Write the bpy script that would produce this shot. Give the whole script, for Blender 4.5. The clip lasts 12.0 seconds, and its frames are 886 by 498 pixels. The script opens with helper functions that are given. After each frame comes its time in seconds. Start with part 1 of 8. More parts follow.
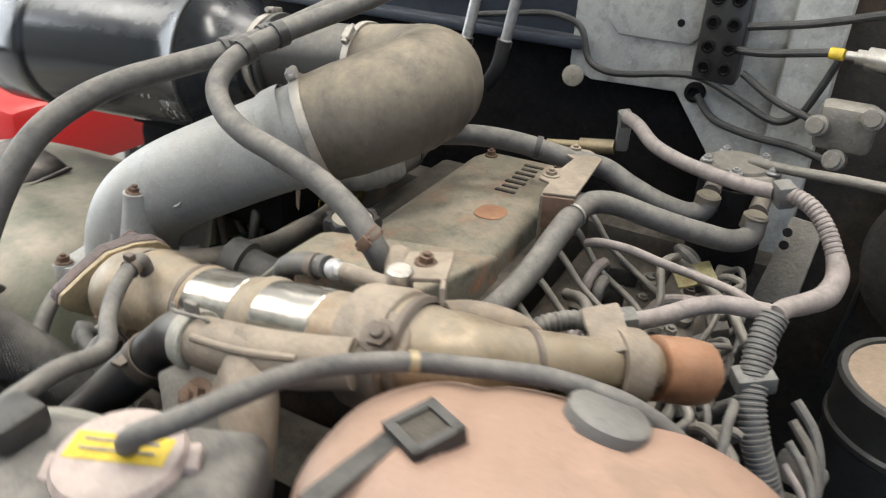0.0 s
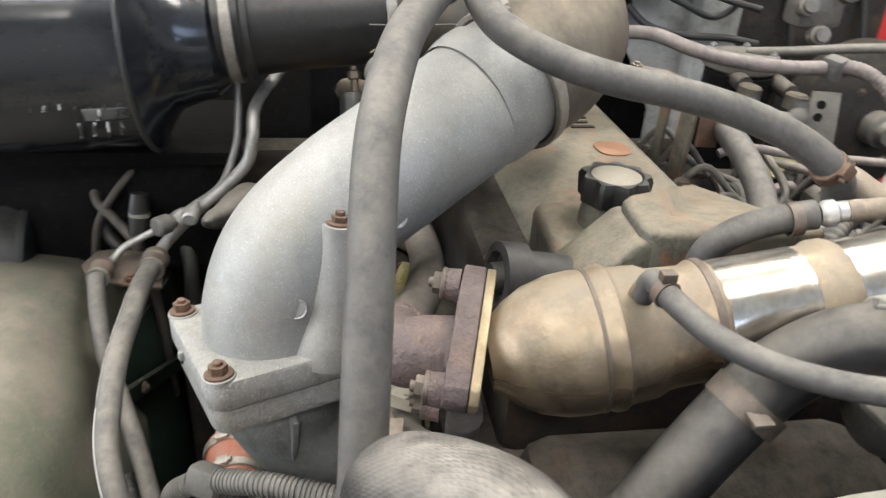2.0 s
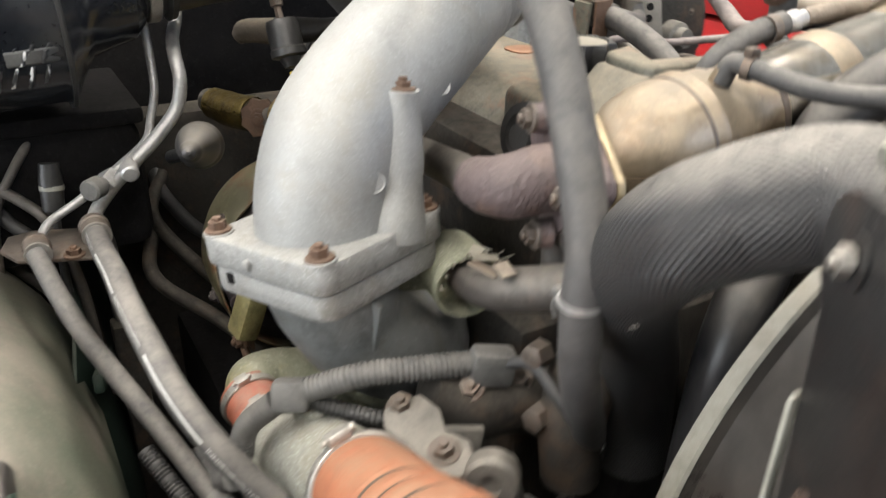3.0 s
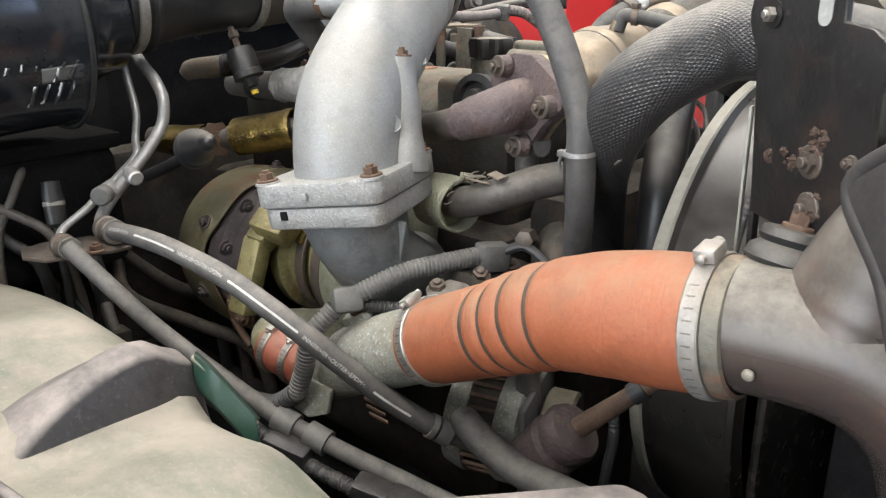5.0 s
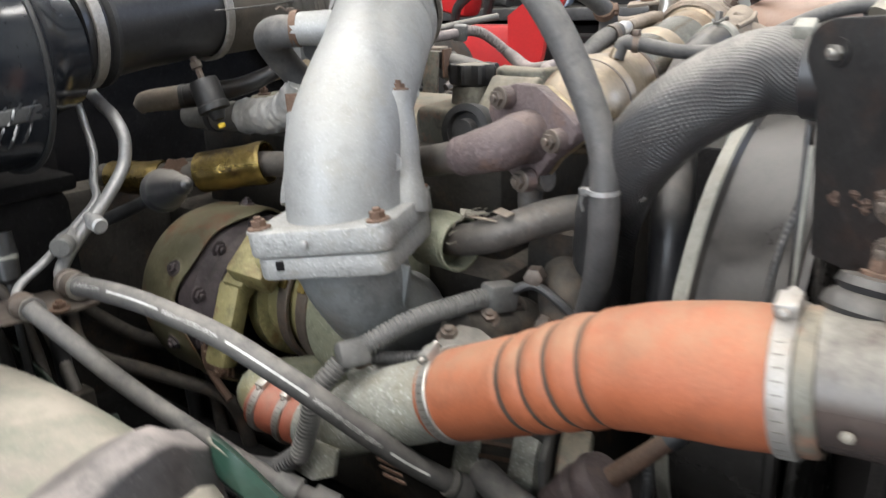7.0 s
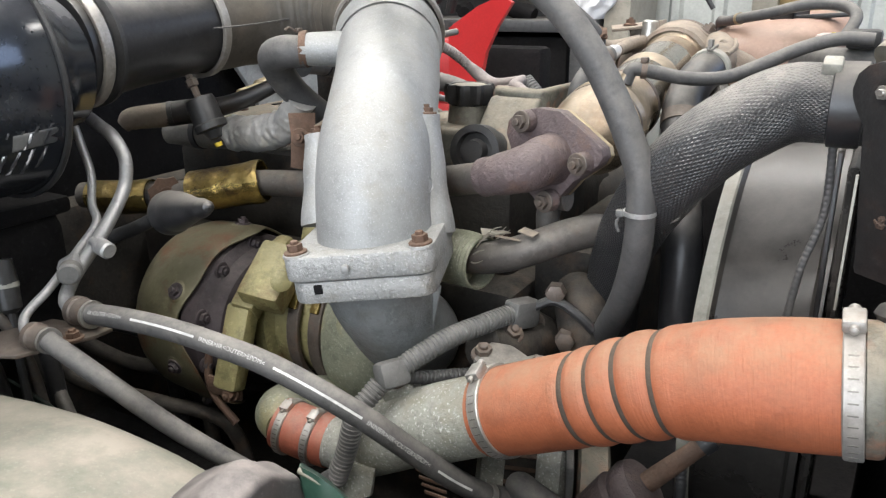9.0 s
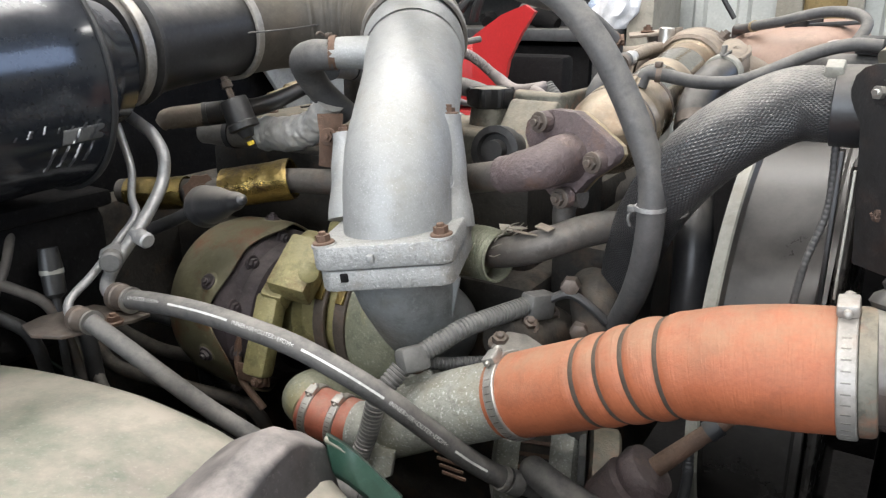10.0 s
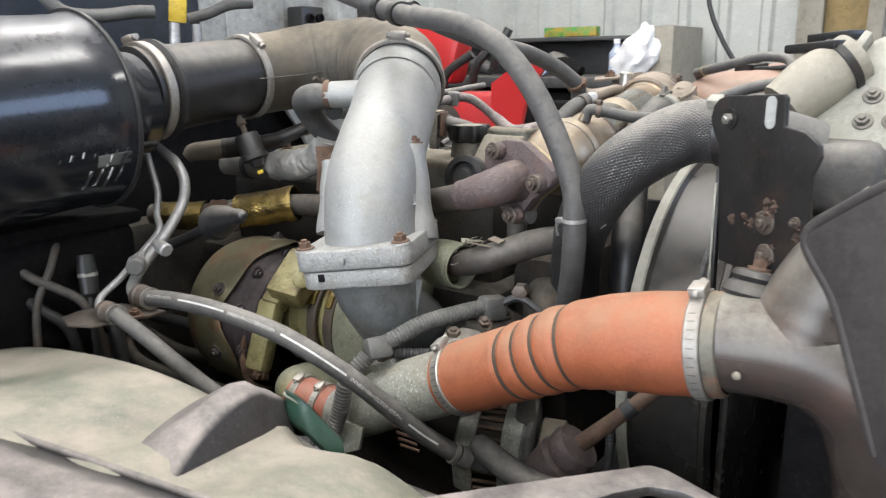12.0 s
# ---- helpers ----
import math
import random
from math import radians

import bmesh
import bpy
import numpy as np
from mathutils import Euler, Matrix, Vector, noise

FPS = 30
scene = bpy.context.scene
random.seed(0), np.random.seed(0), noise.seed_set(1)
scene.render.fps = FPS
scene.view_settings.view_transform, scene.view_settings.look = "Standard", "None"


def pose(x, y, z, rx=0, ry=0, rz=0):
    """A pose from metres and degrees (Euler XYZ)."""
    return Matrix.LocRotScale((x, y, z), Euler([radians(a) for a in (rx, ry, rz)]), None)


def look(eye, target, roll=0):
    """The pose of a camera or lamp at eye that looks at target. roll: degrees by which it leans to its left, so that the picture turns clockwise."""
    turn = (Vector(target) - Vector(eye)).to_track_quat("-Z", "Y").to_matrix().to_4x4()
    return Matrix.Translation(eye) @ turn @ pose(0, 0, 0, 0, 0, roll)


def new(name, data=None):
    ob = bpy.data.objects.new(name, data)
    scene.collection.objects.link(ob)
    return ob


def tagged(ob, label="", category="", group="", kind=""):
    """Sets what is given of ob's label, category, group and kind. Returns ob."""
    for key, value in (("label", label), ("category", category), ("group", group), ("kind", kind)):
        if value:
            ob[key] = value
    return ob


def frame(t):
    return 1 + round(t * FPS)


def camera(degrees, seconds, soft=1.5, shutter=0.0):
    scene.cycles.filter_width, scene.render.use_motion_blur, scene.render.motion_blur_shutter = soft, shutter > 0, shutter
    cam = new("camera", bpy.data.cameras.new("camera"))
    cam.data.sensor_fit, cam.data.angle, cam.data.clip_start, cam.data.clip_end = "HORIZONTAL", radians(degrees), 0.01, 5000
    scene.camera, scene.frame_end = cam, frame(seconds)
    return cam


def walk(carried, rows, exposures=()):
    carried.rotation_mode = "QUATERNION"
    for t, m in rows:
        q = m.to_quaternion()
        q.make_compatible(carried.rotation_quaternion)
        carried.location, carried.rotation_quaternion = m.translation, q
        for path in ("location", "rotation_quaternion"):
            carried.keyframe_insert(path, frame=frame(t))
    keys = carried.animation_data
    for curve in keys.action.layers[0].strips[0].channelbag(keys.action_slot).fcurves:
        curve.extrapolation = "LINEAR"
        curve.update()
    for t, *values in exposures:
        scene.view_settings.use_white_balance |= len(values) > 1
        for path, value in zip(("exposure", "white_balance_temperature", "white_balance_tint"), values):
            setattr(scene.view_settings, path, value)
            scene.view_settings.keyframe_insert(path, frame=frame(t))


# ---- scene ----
cam = camera(60.9, 12.0, soft=1.25, shutter=0.5)
PATH = [
    (0, (0.564, 0.75, 1.625), (-1.003, -0.051, 0.673), 2.9),
    (0.5, (0.55, 0.56, 1.603), (-1.125, 0.035, 0.644), 4.9),
    (1, (0.554, 0.367, 1.561), (-1.179, 0.082, 0.604), 6.7),
    (1.5, (0.562, 0.177, 1.528), (-1.192, 0.165, 0.567), 4.8),
    (2, (0.527, 0.067, 1.508), (-1.2, 0.373, 0.549), 3.6),
    (2.5, (0.494, -0.029, 1.46), (-1.163, 0.605, 0.538), 3.5),
    (2.7, (0.506, -0.082, 1.438), (-1.107, 0.667, 0.522), 3.1),
    (3, (0.518, -0.179, 1.403), (-1.009, 0.744, 0.5), 1.6),
    (3.2, (0.519, -0.251, 1.371), (-0.967, 0.777, 0.514), 0.8),
    (3.5, (0.521, -0.372, 1.353), (-0.871, 0.803, 0.528), -1.4),
    (3.7, (0.527, -0.415, 1.332), (-0.836, 0.829, 0.561), -2.2),
    (5.3, (0.598, -0.464, 1.323), (-0.701, 0.907, 0.663), -1.1),
    (5.5, (0.594, -0.466, 1.325), (-0.705, 0.905, 0.667), -1.1),
    (6, (0.587, -0.453, 1.328), (-0.715, 0.918, 0.676), -0.7),
    (6.5, (0.584, -0.451, 1.332), (-0.689, 0.946, 0.676), -0.7),
    (7, (0.5, -0.473, 1.341), (-0.654, 1.029, 0.699), -1.7),
    (7.2, (0.451, -0.487, 1.353), (-0.639, 1.065, 0.718), -2.1),
    (8.8, (0.402, -0.55, 1.365), (-0.532, 1.099, 0.724), -0.5),
    (9, (0.41, -0.547, 1.363), (-0.543, 1.092, 0.728), -0.4),
    (9.5, (0.426, -0.563, 1.361), (-0.555, 1.066, 0.741), -0.1),
    (10, (0.432, -0.581, 1.359), (-0.574, 1.035, 0.748), -0.2),
    (10.5, (0.428, -0.601, 1.355), (-0.584, 1.016, 0.757), -0.5),
    (11, (0.416, -0.617, 1.345), (-0.589, 1.021, 0.79), -0.7),
    (11.5, (0.489, -0.633, 1.34), (-0.542, 1.01, 0.854), -0.8),
    (12, (0.591, -0.647, 1.355), (-0.541, 0.927, 0.865), -0.7),
]
EXPOSURES = [(0, -0.14, 6800, 8), (1, -0.04, 6700, 7), (2, 0.05, 6800, 9), (3, 0.18, 6950, 10), (3.5, 0.12, 6950, 10), (5.5, 0.06, 6600, 10), (9, 0.05, 6500, 10), (12, 0.0, 6500, 10)]
walk(cam, [(t, look(eye, target, roll)) for t, eye, target, roll in PATH], EXPOSURES)

# ---- light ----
world = bpy.data.worlds.new("workshop_air")
scene.world = world
world.use_nodes = True
world.node_tree.nodes["Background"].inputs[0].default_value = (0.80, 0.86, 1.0, 1)
world.node_tree.nodes["Background"].inputs[1].default_value = 0.06


def area_lamp(name, at, target, sx, sy, watts, colour):
    data = bpy.data.lights.new(name, "AREA")
    data.shape, data.size, data.size_y, data.energy, data.color = "RECTANGLE", sx, sy, watts, colour
    ob = new(name, data)
    ob.matrix_world = look(at, target)
    return ob


LAMP_ROWS = ((-1.6, -1.5, 0), (-1.35, 0.8, 0), (0.0, 1.2, 55), (0.3, -3.1, 90), (2.6, -0.6, 0), (0.6, -1.2, 90))
for lx, ly, turn in LAMP_ROWS:
    lamp_ob = area_lamp("tube_light", (lx, ly, 3.52), (lx, ly, 0.0), 0.34, 1.5, 45, (1.0, 0.97, 0.93))
    lamp_ob.matrix_world = pose(lx, ly, 3.52, 0, 0, turn)
area_lamp("window_daylight", (3.95, 2.5, 2.65), (0.0, 0.2, 1.3), 2.3, 1.9, 90, (0.50, 0.66, 1.0))
# assumed door lamp, out of view; brightens the sides turned to the camera
area_lamp("door_fill_light", (0.2, -4.62, 1.9), (0.0, 0.0, 1.2), 3.4, 2.6, 225, (0.82, 0.90, 1.0))

# ---- materials ----


def surf(name, base, alt=None, rough=0.6, metal=0.0, scale=14.0, bump=0.25, fine=260.0,
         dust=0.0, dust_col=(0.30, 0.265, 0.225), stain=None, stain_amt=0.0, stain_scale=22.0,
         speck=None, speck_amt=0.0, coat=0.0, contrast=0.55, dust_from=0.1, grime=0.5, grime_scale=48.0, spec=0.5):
    """A worn workshop surface: two scales of colour change, settled dust, stains, specks and fine relief."""
    m = bpy.data.materials.new(name)
    m.use_nodes = True
    nt = m.node_tree
    nd, lk = nt.nodes, nt.links
    bsdf = nd["Principled BSDF"]
    co = nd.new("ShaderNodeTexCoord")
    alt = alt or tuple(c * 0.72 for c in base)

    def noise_tex(sc, detail=5.0, ro=0.6):
        n = nd.new("ShaderNodeTexNoise")
        n.inputs["Scale"].default_value, n.inputs["Detail"].default_value = sc, detail
        n.inputs["Roughness"].default_value = ro
        lk.new(co.outputs["Object"], n.inputs["Vector"])
        return n

    def ramp(src, lo, hi):
        r = nd.new("ShaderNodeMapRange")
        r.inputs["From Min"].default_value, r.inputs["From Max"].default_value = lo, hi
        lk.new(src, r.inputs["Value"])
        return r.outputs["Result"]

    def mix(fac, a, b):
        x = nd.new("ShaderNodeMix")
        x.data_type = "RGBA"
        if fac is not None:
            lk.new(fac, x.inputs[0])
        for sock, v in ((x.inputs[6], a), (x.inputs[7], b)):
            if isinstance(v, tuple):
                sock.default_value = (*v, 1)
            else:
                lk.new(v, sock)
        return x.outputs[2]

    def times(a, b):
        x = nd.new("ShaderNodeMath")
        x.operation = "MULTIPLY"
        for s, v in zip(x.inputs, (a, b)):
            if isinstance(v, float):
                s.default_value = v
            else:
                lk.new(v, s)
        return x.outputs[0]

    big, small = noise_tex(scale), noise_tex(fine, 3.0)
    col = mix(ramp(big.outputs[0], 0.5 - contrast / 2, 0.5 + contrast / 2), alt, base)
    tone = ramp(small.outputs[0], 0.25, 0.75)
    col = mix(times(tone, 0.48), col, tuple(c * 0.6 for c in base))
    gr = noise_tex(grime_scale, 8.0, 0.72)
    col = mix(times(ramp(gr.outputs[0], 0.50, 0.62), float(grime)), col, tuple(c * 0.42 for c in base))
    gl = noise_tex(grime_scale * 2.7, 6.0, 0.7)
    col = mix(times(ramp(gl.outputs[0], 0.56, 0.70), float(grime) * 0.6), col, tuple(min(0.8, c * 1.5 + 0.03) for c in base))
    if stain:
        sn = noise_tex(stain_scale, 6.0, 0.7)
        f = times(ramp(sn.outputs[0], 0.52, 0.66), float(stain_amt))
        col = mix(f, col, stain)
    if speck:
        sp = noise_tex(fine * 1.3, 2.0, 0.5)
        f2 = times(ramp(sp.outputs[0], 0.60, 0.70), float(speck_amt))
        col = mix(f2, col, speck)
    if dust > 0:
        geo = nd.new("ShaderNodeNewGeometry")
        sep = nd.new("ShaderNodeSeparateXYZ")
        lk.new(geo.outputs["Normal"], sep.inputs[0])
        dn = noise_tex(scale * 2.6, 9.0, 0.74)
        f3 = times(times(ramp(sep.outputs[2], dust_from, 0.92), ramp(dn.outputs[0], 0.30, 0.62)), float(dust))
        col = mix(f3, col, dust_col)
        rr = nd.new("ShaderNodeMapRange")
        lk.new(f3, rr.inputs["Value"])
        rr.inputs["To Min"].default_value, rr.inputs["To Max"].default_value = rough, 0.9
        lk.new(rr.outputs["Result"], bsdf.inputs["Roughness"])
        if metal > 0:
            mm = nd.new("ShaderNodeMapRange")
            lk.new(f3, mm.inputs["Value"])
            mm.inputs["To Min"].default_value, mm.inputs["To Max"].default_value = metal, 0.0
            lk.new(mm.outputs["Result"], bsdf.inputs["Metallic"])
    else:
        rr = nd.new("ShaderNodeMapRange")
        lk.new(big.outputs[0], rr.inputs["Value"])
        rr.inputs["To Min"].default_value, rr.inputs["To Max"].default_value = rough * 0.8, min(1.0, rough * 1.25)
        lk.new(rr.outputs["Result"], bsdf.inputs["Roughness"])
        bsdf.inputs["Metallic"].default_value = metal
    lk.new(col, bsdf.inputs["Base Color"])
    bsdf.inputs["Coat Weight"].default_value = coat
    bsdf.inputs["Specular IOR Level"].default_value = spec
    bp = nd.new("ShaderNodeBump")
    bp.inputs["Strength"].default_value, bp.inputs["Distance"].default_value = bump, 0.0015
    lk.new(small.outputs[0], bp.inputs["Height"])
    lk.new(bp.outputs["Normal"], bsdf.inputs["Normal"])
    return m


def rings(m, axis_scale, depth, dist=0.001, woven=False):
    """Adds relief that follows a tube's length: fine winding marks, or the crossed cords of a woven cover."""
    nt = m.node_tree
    nd, lk = nt.nodes, nt.links
    bsdf = nd["Principled BSDF"]
    uv = nd.new("ShaderNodeUVMap")
    sep = nd.new("ShaderNodeSeparateXYZ")
    lk.new(uv.outputs[0], sep.inputs[0])

    def sine(ax, ay):
        v = nd.new("ShaderNodeVectorMath")
        v.operation = "DOT_PRODUCT"
        v.inputs[1].default_value = (ax, ay, 0)
        lk.new(uv.outputs[0], v.inputs[0])
        s = nd.new("ShaderNodeMath")
        s.operation = "SINE"
        lk.new(v.outputs["Value"], s.inputs[0])
        return s.outputs[0]

    if woven:
        mul = nd.new("ShaderNodeMath")
        mul.operation = "MAXIMUM"
        lk.new(sine(axis_scale, axis_scale * 0.62), mul.inputs[0])
        lk.new(sine(-axis_scale, axis_scale * 0.62), mul.inputs[1])
        h = mul.outputs[0]
    else:
        n = nd.new("ShaderNodeTexNoise")
        n.inputs["Scale"].default_value, n.inputs["Detail"].default_value = 1.0, 3.0
        st = nd.new("ShaderNodeVectorMath")
        st.operation = "MULTIPLY"
        st.inputs[1].default_value = (14.0, axis_scale, 1)
        lk.new(uv.outputs[0], st.inputs[0])
        lk.new(st.outputs[0], n.inputs["Vector"])
        h = n.outputs[0]
    bp = nd.new("ShaderNodeBump")
    bp.inputs["Strength"].default_value, bp.inputs["Distance"].default_value = depth, dist
    lk.new(h, bp.inputs["Height"])
    old = bsdf.inputs["Normal"].links
    if old:
        lk.new(old[0].from_socket, bp.inputs["Normal"])
    lk.new(bp.outputs["Normal"], bsdf.inputs["Normal"])
    return m


DUST = (0.33, 0.295, 0.25)
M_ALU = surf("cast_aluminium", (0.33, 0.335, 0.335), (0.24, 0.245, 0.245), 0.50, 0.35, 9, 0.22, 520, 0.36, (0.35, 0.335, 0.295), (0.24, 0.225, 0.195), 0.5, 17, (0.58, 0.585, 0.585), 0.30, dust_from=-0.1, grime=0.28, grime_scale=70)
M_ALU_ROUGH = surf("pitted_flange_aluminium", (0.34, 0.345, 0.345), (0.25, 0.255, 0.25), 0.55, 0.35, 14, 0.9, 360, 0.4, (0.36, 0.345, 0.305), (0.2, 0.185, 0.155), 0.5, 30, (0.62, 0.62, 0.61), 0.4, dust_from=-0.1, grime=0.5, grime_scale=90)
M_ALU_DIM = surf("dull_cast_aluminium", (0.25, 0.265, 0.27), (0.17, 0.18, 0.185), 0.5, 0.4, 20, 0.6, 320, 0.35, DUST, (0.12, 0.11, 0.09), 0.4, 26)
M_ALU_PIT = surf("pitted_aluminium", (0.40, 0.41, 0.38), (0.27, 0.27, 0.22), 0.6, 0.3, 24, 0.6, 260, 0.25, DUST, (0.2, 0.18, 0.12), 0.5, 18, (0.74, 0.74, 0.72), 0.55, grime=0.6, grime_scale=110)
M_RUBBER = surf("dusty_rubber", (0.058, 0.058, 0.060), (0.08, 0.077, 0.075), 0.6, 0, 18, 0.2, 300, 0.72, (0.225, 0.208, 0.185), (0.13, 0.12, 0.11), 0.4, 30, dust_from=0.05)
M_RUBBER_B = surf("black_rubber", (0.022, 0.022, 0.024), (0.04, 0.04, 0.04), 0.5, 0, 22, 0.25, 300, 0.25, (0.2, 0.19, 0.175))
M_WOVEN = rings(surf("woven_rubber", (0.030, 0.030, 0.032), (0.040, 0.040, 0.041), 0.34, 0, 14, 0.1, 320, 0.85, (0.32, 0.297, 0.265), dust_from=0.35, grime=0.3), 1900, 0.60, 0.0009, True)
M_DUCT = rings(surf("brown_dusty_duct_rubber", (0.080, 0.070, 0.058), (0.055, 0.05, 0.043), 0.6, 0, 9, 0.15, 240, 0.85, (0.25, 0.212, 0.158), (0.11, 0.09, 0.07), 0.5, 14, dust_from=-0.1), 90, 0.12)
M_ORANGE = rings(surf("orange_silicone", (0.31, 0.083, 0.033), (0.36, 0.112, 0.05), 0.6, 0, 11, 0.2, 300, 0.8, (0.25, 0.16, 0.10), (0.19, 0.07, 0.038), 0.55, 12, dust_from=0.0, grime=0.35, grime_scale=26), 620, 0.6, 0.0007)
M_GROOVE = surf("dark_brown_groove", (0.040, 0.030, 0.022), (0.07, 0.05, 0.034), 0.85, 0, 40, 0.4, 260, 0.5, (0.13, 0.095, 0.065), dust_from=0.2)
M_REDHOSE = surf("red_silicone", (0.42, 0.12, 0.07), (0.32, 0.1, 0.06), 0.6, 0, 30, 0.25, 280, 0.4, DUST)
M_STEEL = surf("bright_steel", (0.56, 0.55, 0.52), (0.36, 0.34, 0.31), 0.36, 0.85, 60, 0.2, 380, 0.45, DUST, (0.28, 0.24, 0.2), 0.4, 45)
M_SLEEVE = surf("smooth_black_sleeve_rubber", (0.02, 0.02, 0.022), (0.03, 0.03, 0.031), 0.36, 0, 12, 0.08, 260, 0.75, (0.19, 0.172, 0.148), dust_from=0.3)
M_COWL = surf("dark_blue_grey_cowl_paint", (0.030, 0.038, 0.055), (0.04, 0.048, 0.065), 0.45, 0, 5, 0.05, 200, 0.3, (0.12, 0.12, 0.12))
M_CLAMP = surf("dust_caked_clamp_steel", (0.40, 0.385, 0.36), (0.27, 0.245, 0.225), 0.46, 0.55, 26, 0.2, 300, 0.45, (0.34, 0.31, 0.27), (0.22, 0.175, 0.15), 0.75, 34)
M_PIPE = surf("dull_alloy_pipe", (0.46, 0.46, 0.46), (0.34, 0.34, 0.34), 0.42, 0.6, 26, 0.2, 300, 0.3, (0.36, 0.34, 0.31))
# the dark base also carries the shade on the pipe's lower side
M_CACPIPE = surf("dusty_painted_steel_pipe", (0.075, 0.061, 0.055), (0.055, 0.042, 0.038), 0.27, 0.1, 12, 0.06, 220, 0.85, (0.28, 0.265, 0.225), (0.12, 0.06, 0.046), 0.6, 8, dust_from=0.0, grime=0.4, grime_scale=24)
M_EGR = surf("heat_tinted_stainless", (0.38, 0.30, 0.205), (0.29, 0.225, 0.16), 0.27, 0.85, 13, 0.16, 240, 0.85, (0.235, 0.205, 0.165), (0.17, 0.10, 0.058), 0.85, 13, dust_from=-0.1, grime=0.65, grime_scale=34)
M_EGR_CLEAN = surf("rubbed_stainless", (0.66, 0.63, 0.58), (0.52, 0.47, 0.40), 0.16, 1.0, 25, 0.08, 320, 0.12, (0.34, 0.305, 0.255), (0.42, 0.33, 0.22), 0.5, 20)
M_GOLD_EDGE = surf("gasket_brass_edge", (0.46, 0.37, 0.22), (0.32, 0.25, 0.16), 0.38, 0.75, 40, 0.3, 300, 0.5, (0.25, 0.21, 0.16), dust_from=-0.3)
M_CASTIRON = surf("purple_brown_cast_iron", (0.125, 0.092, 0.090), (0.085, 0.064, 0.066), 0.6, 0.15, 20, 1.6, 190, 0.35, (0.22, 0.18, 0.16), (0.17, 0.09, 0.055), 0.4, 26)
M_RUST = surf("rusty_steel", (0.15, 0.085, 0.055), (0.09, 0.06, 0.045), 0.75, 0.3, 60, 0.7, 300, 0.35, (0.25, 0.19, 0.145))
M_CRIMP = surf("browned_crimp_steel", (0.15, 0.125, 0.105), (0.10, 0.08, 0.07), 0.5, 0.5, 40, 0.3, 260, 0.35, (0.24, 0.21, 0.18), (0.15, 0.08, 0.05), 0.4, 40)
M_DARKPIPE = surf("scaled_steel_pipe", (0.125, 0.115, 0.105), (0.085, 0.075, 0.07), 0.55, 0.4, 16, 0.4, 260, 0.55, (0.26, 0.235, 0.2), (0.15, 0.09, 0.06), 0.35, 22)
M_GOLD = surf("gold_heat_wrap", (0.40, 0.29, 0.09), (0.24, 0.165, 0.055), 0.26, 0.85, 26, 1.2, 130, 0.2, DUST, (0.085, 0.05, 0.028), 0.9, 30)
M_FOIL = surf("crinkled_foil", (0.80, 0.79, 0.77), (0.62, 0.60, 0.56), 0.28, 0.55, 40, 0.7, 90, 0.10, DUST, (0.3, 0.26, 0.22), 0.25, 60, grime=0.2)
M_SHIELD = surf("olive_heat_shield", (0.19, 0.175, 0.10), (0.135, 0.12, 0.075), 0.40, 0.5, 12, 0.2, 220, 0.45, (0.25, 0.23, 0.175), (0.19, 0.08, 0.038), 0.9, 15, grime=0.6, grime_scale=30)
M_YELLOW = surf("yellowed_casting", (0.34, 0.30, 0.135), (0.21, 0.19, 0.095), 0.5, 0.25, 24, 0.5, 230, 0.2, DUST, (0.15, 0.08, 0.03), 0.85, 22, grime=0.75, grime_scale=50)
M_PURPLE = surf("blued_dark_steel", (0.07, 0.055, 0.06), (0.05, 0.042, 0.045), 0.6, 0.4, 30, 0.4, 240, 0.2)
M_GREENALU = surf("greenish_turbo_casting", (0.30, 0.31, 0.23), (0.21, 0.215, 0.15), 0.55, 0.3, 22, 0.7, 230, 0.25, DUST, (0.35, 0.30, 0.12), 0.5, 18, (0.6, 0.6, 0.5), 0.3)
M_CAN = surf("glossy_black_enamel", (0.012, 0.014, 0.018), (0.017, 0.019, 0.023), 0.15, 0, 6, 0.02, 200, 0.5, (0.22, 0.215, 0.225), dust_from=0.38, grime=0.0)
M_PLASTIC = surf("black_plastic", (0.018, 0.018, 0.019), (0.03, 0.03, 0.03), 0.40, 0, 30, 0.15, 260, 0.28, (0.17, 0.16, 0.145), dust_from=0.3)
M_GREYPLASTIC = surf("grey_loom_plastic", (0.115, 0.115, 0.112), (0.09, 0.09, 0.088), 0.55, 0, 24, 0.2, 260, 0.45, (0.27, 0.25, 0.225))
M_BLACKSTEEL = surf("black_painted_steel", (0.014, 0.014, 0.015), (0.02, 0.019, 0.019), 0.40, 0.1, 20, 0.25, 240, 0.25, (0.11, 0.1, 0.09), (0.12, 0.055, 0.03), 0.12, 34)
M_SHROUD = surf("dusty_black_shroud", (0.022, 0.021, 0.020), (0.03, 0.028, 0.026), 0.22, 0.0, 9, 0.03, 240, 0.42, (0.10, 0.087, 0.076), (0.05, 0.045, 0.04), 0.3, 12, dust_from=-0.25, grime=0.3, grime_scale=20)
M_VALVE = surf("dusty_valve_cover", (0.115, 0.112, 0.092), (0.17, 0.162, 0.132), 0.55, 0.15, 13, 0.6, 210, 0.82, (0.285, 0.243, 0.182), (0.27, 0.12, 0.07), 0.75, 15, grime=0.8, grime_scale=36, dust_from=0.3)
M_TAN = surf("tan_dusty_casting", (0.19, 0.160, 0.128), (0.145, 0.118, 0.095), 0.6, 0.15, 13, 0.6, 210, 0.85, (0.305, 0.252, 0.198), (0.19, 0.115, 0.075), 0.5, 18, grime=0.45, grime_scale=40, dust_from=-0.1)
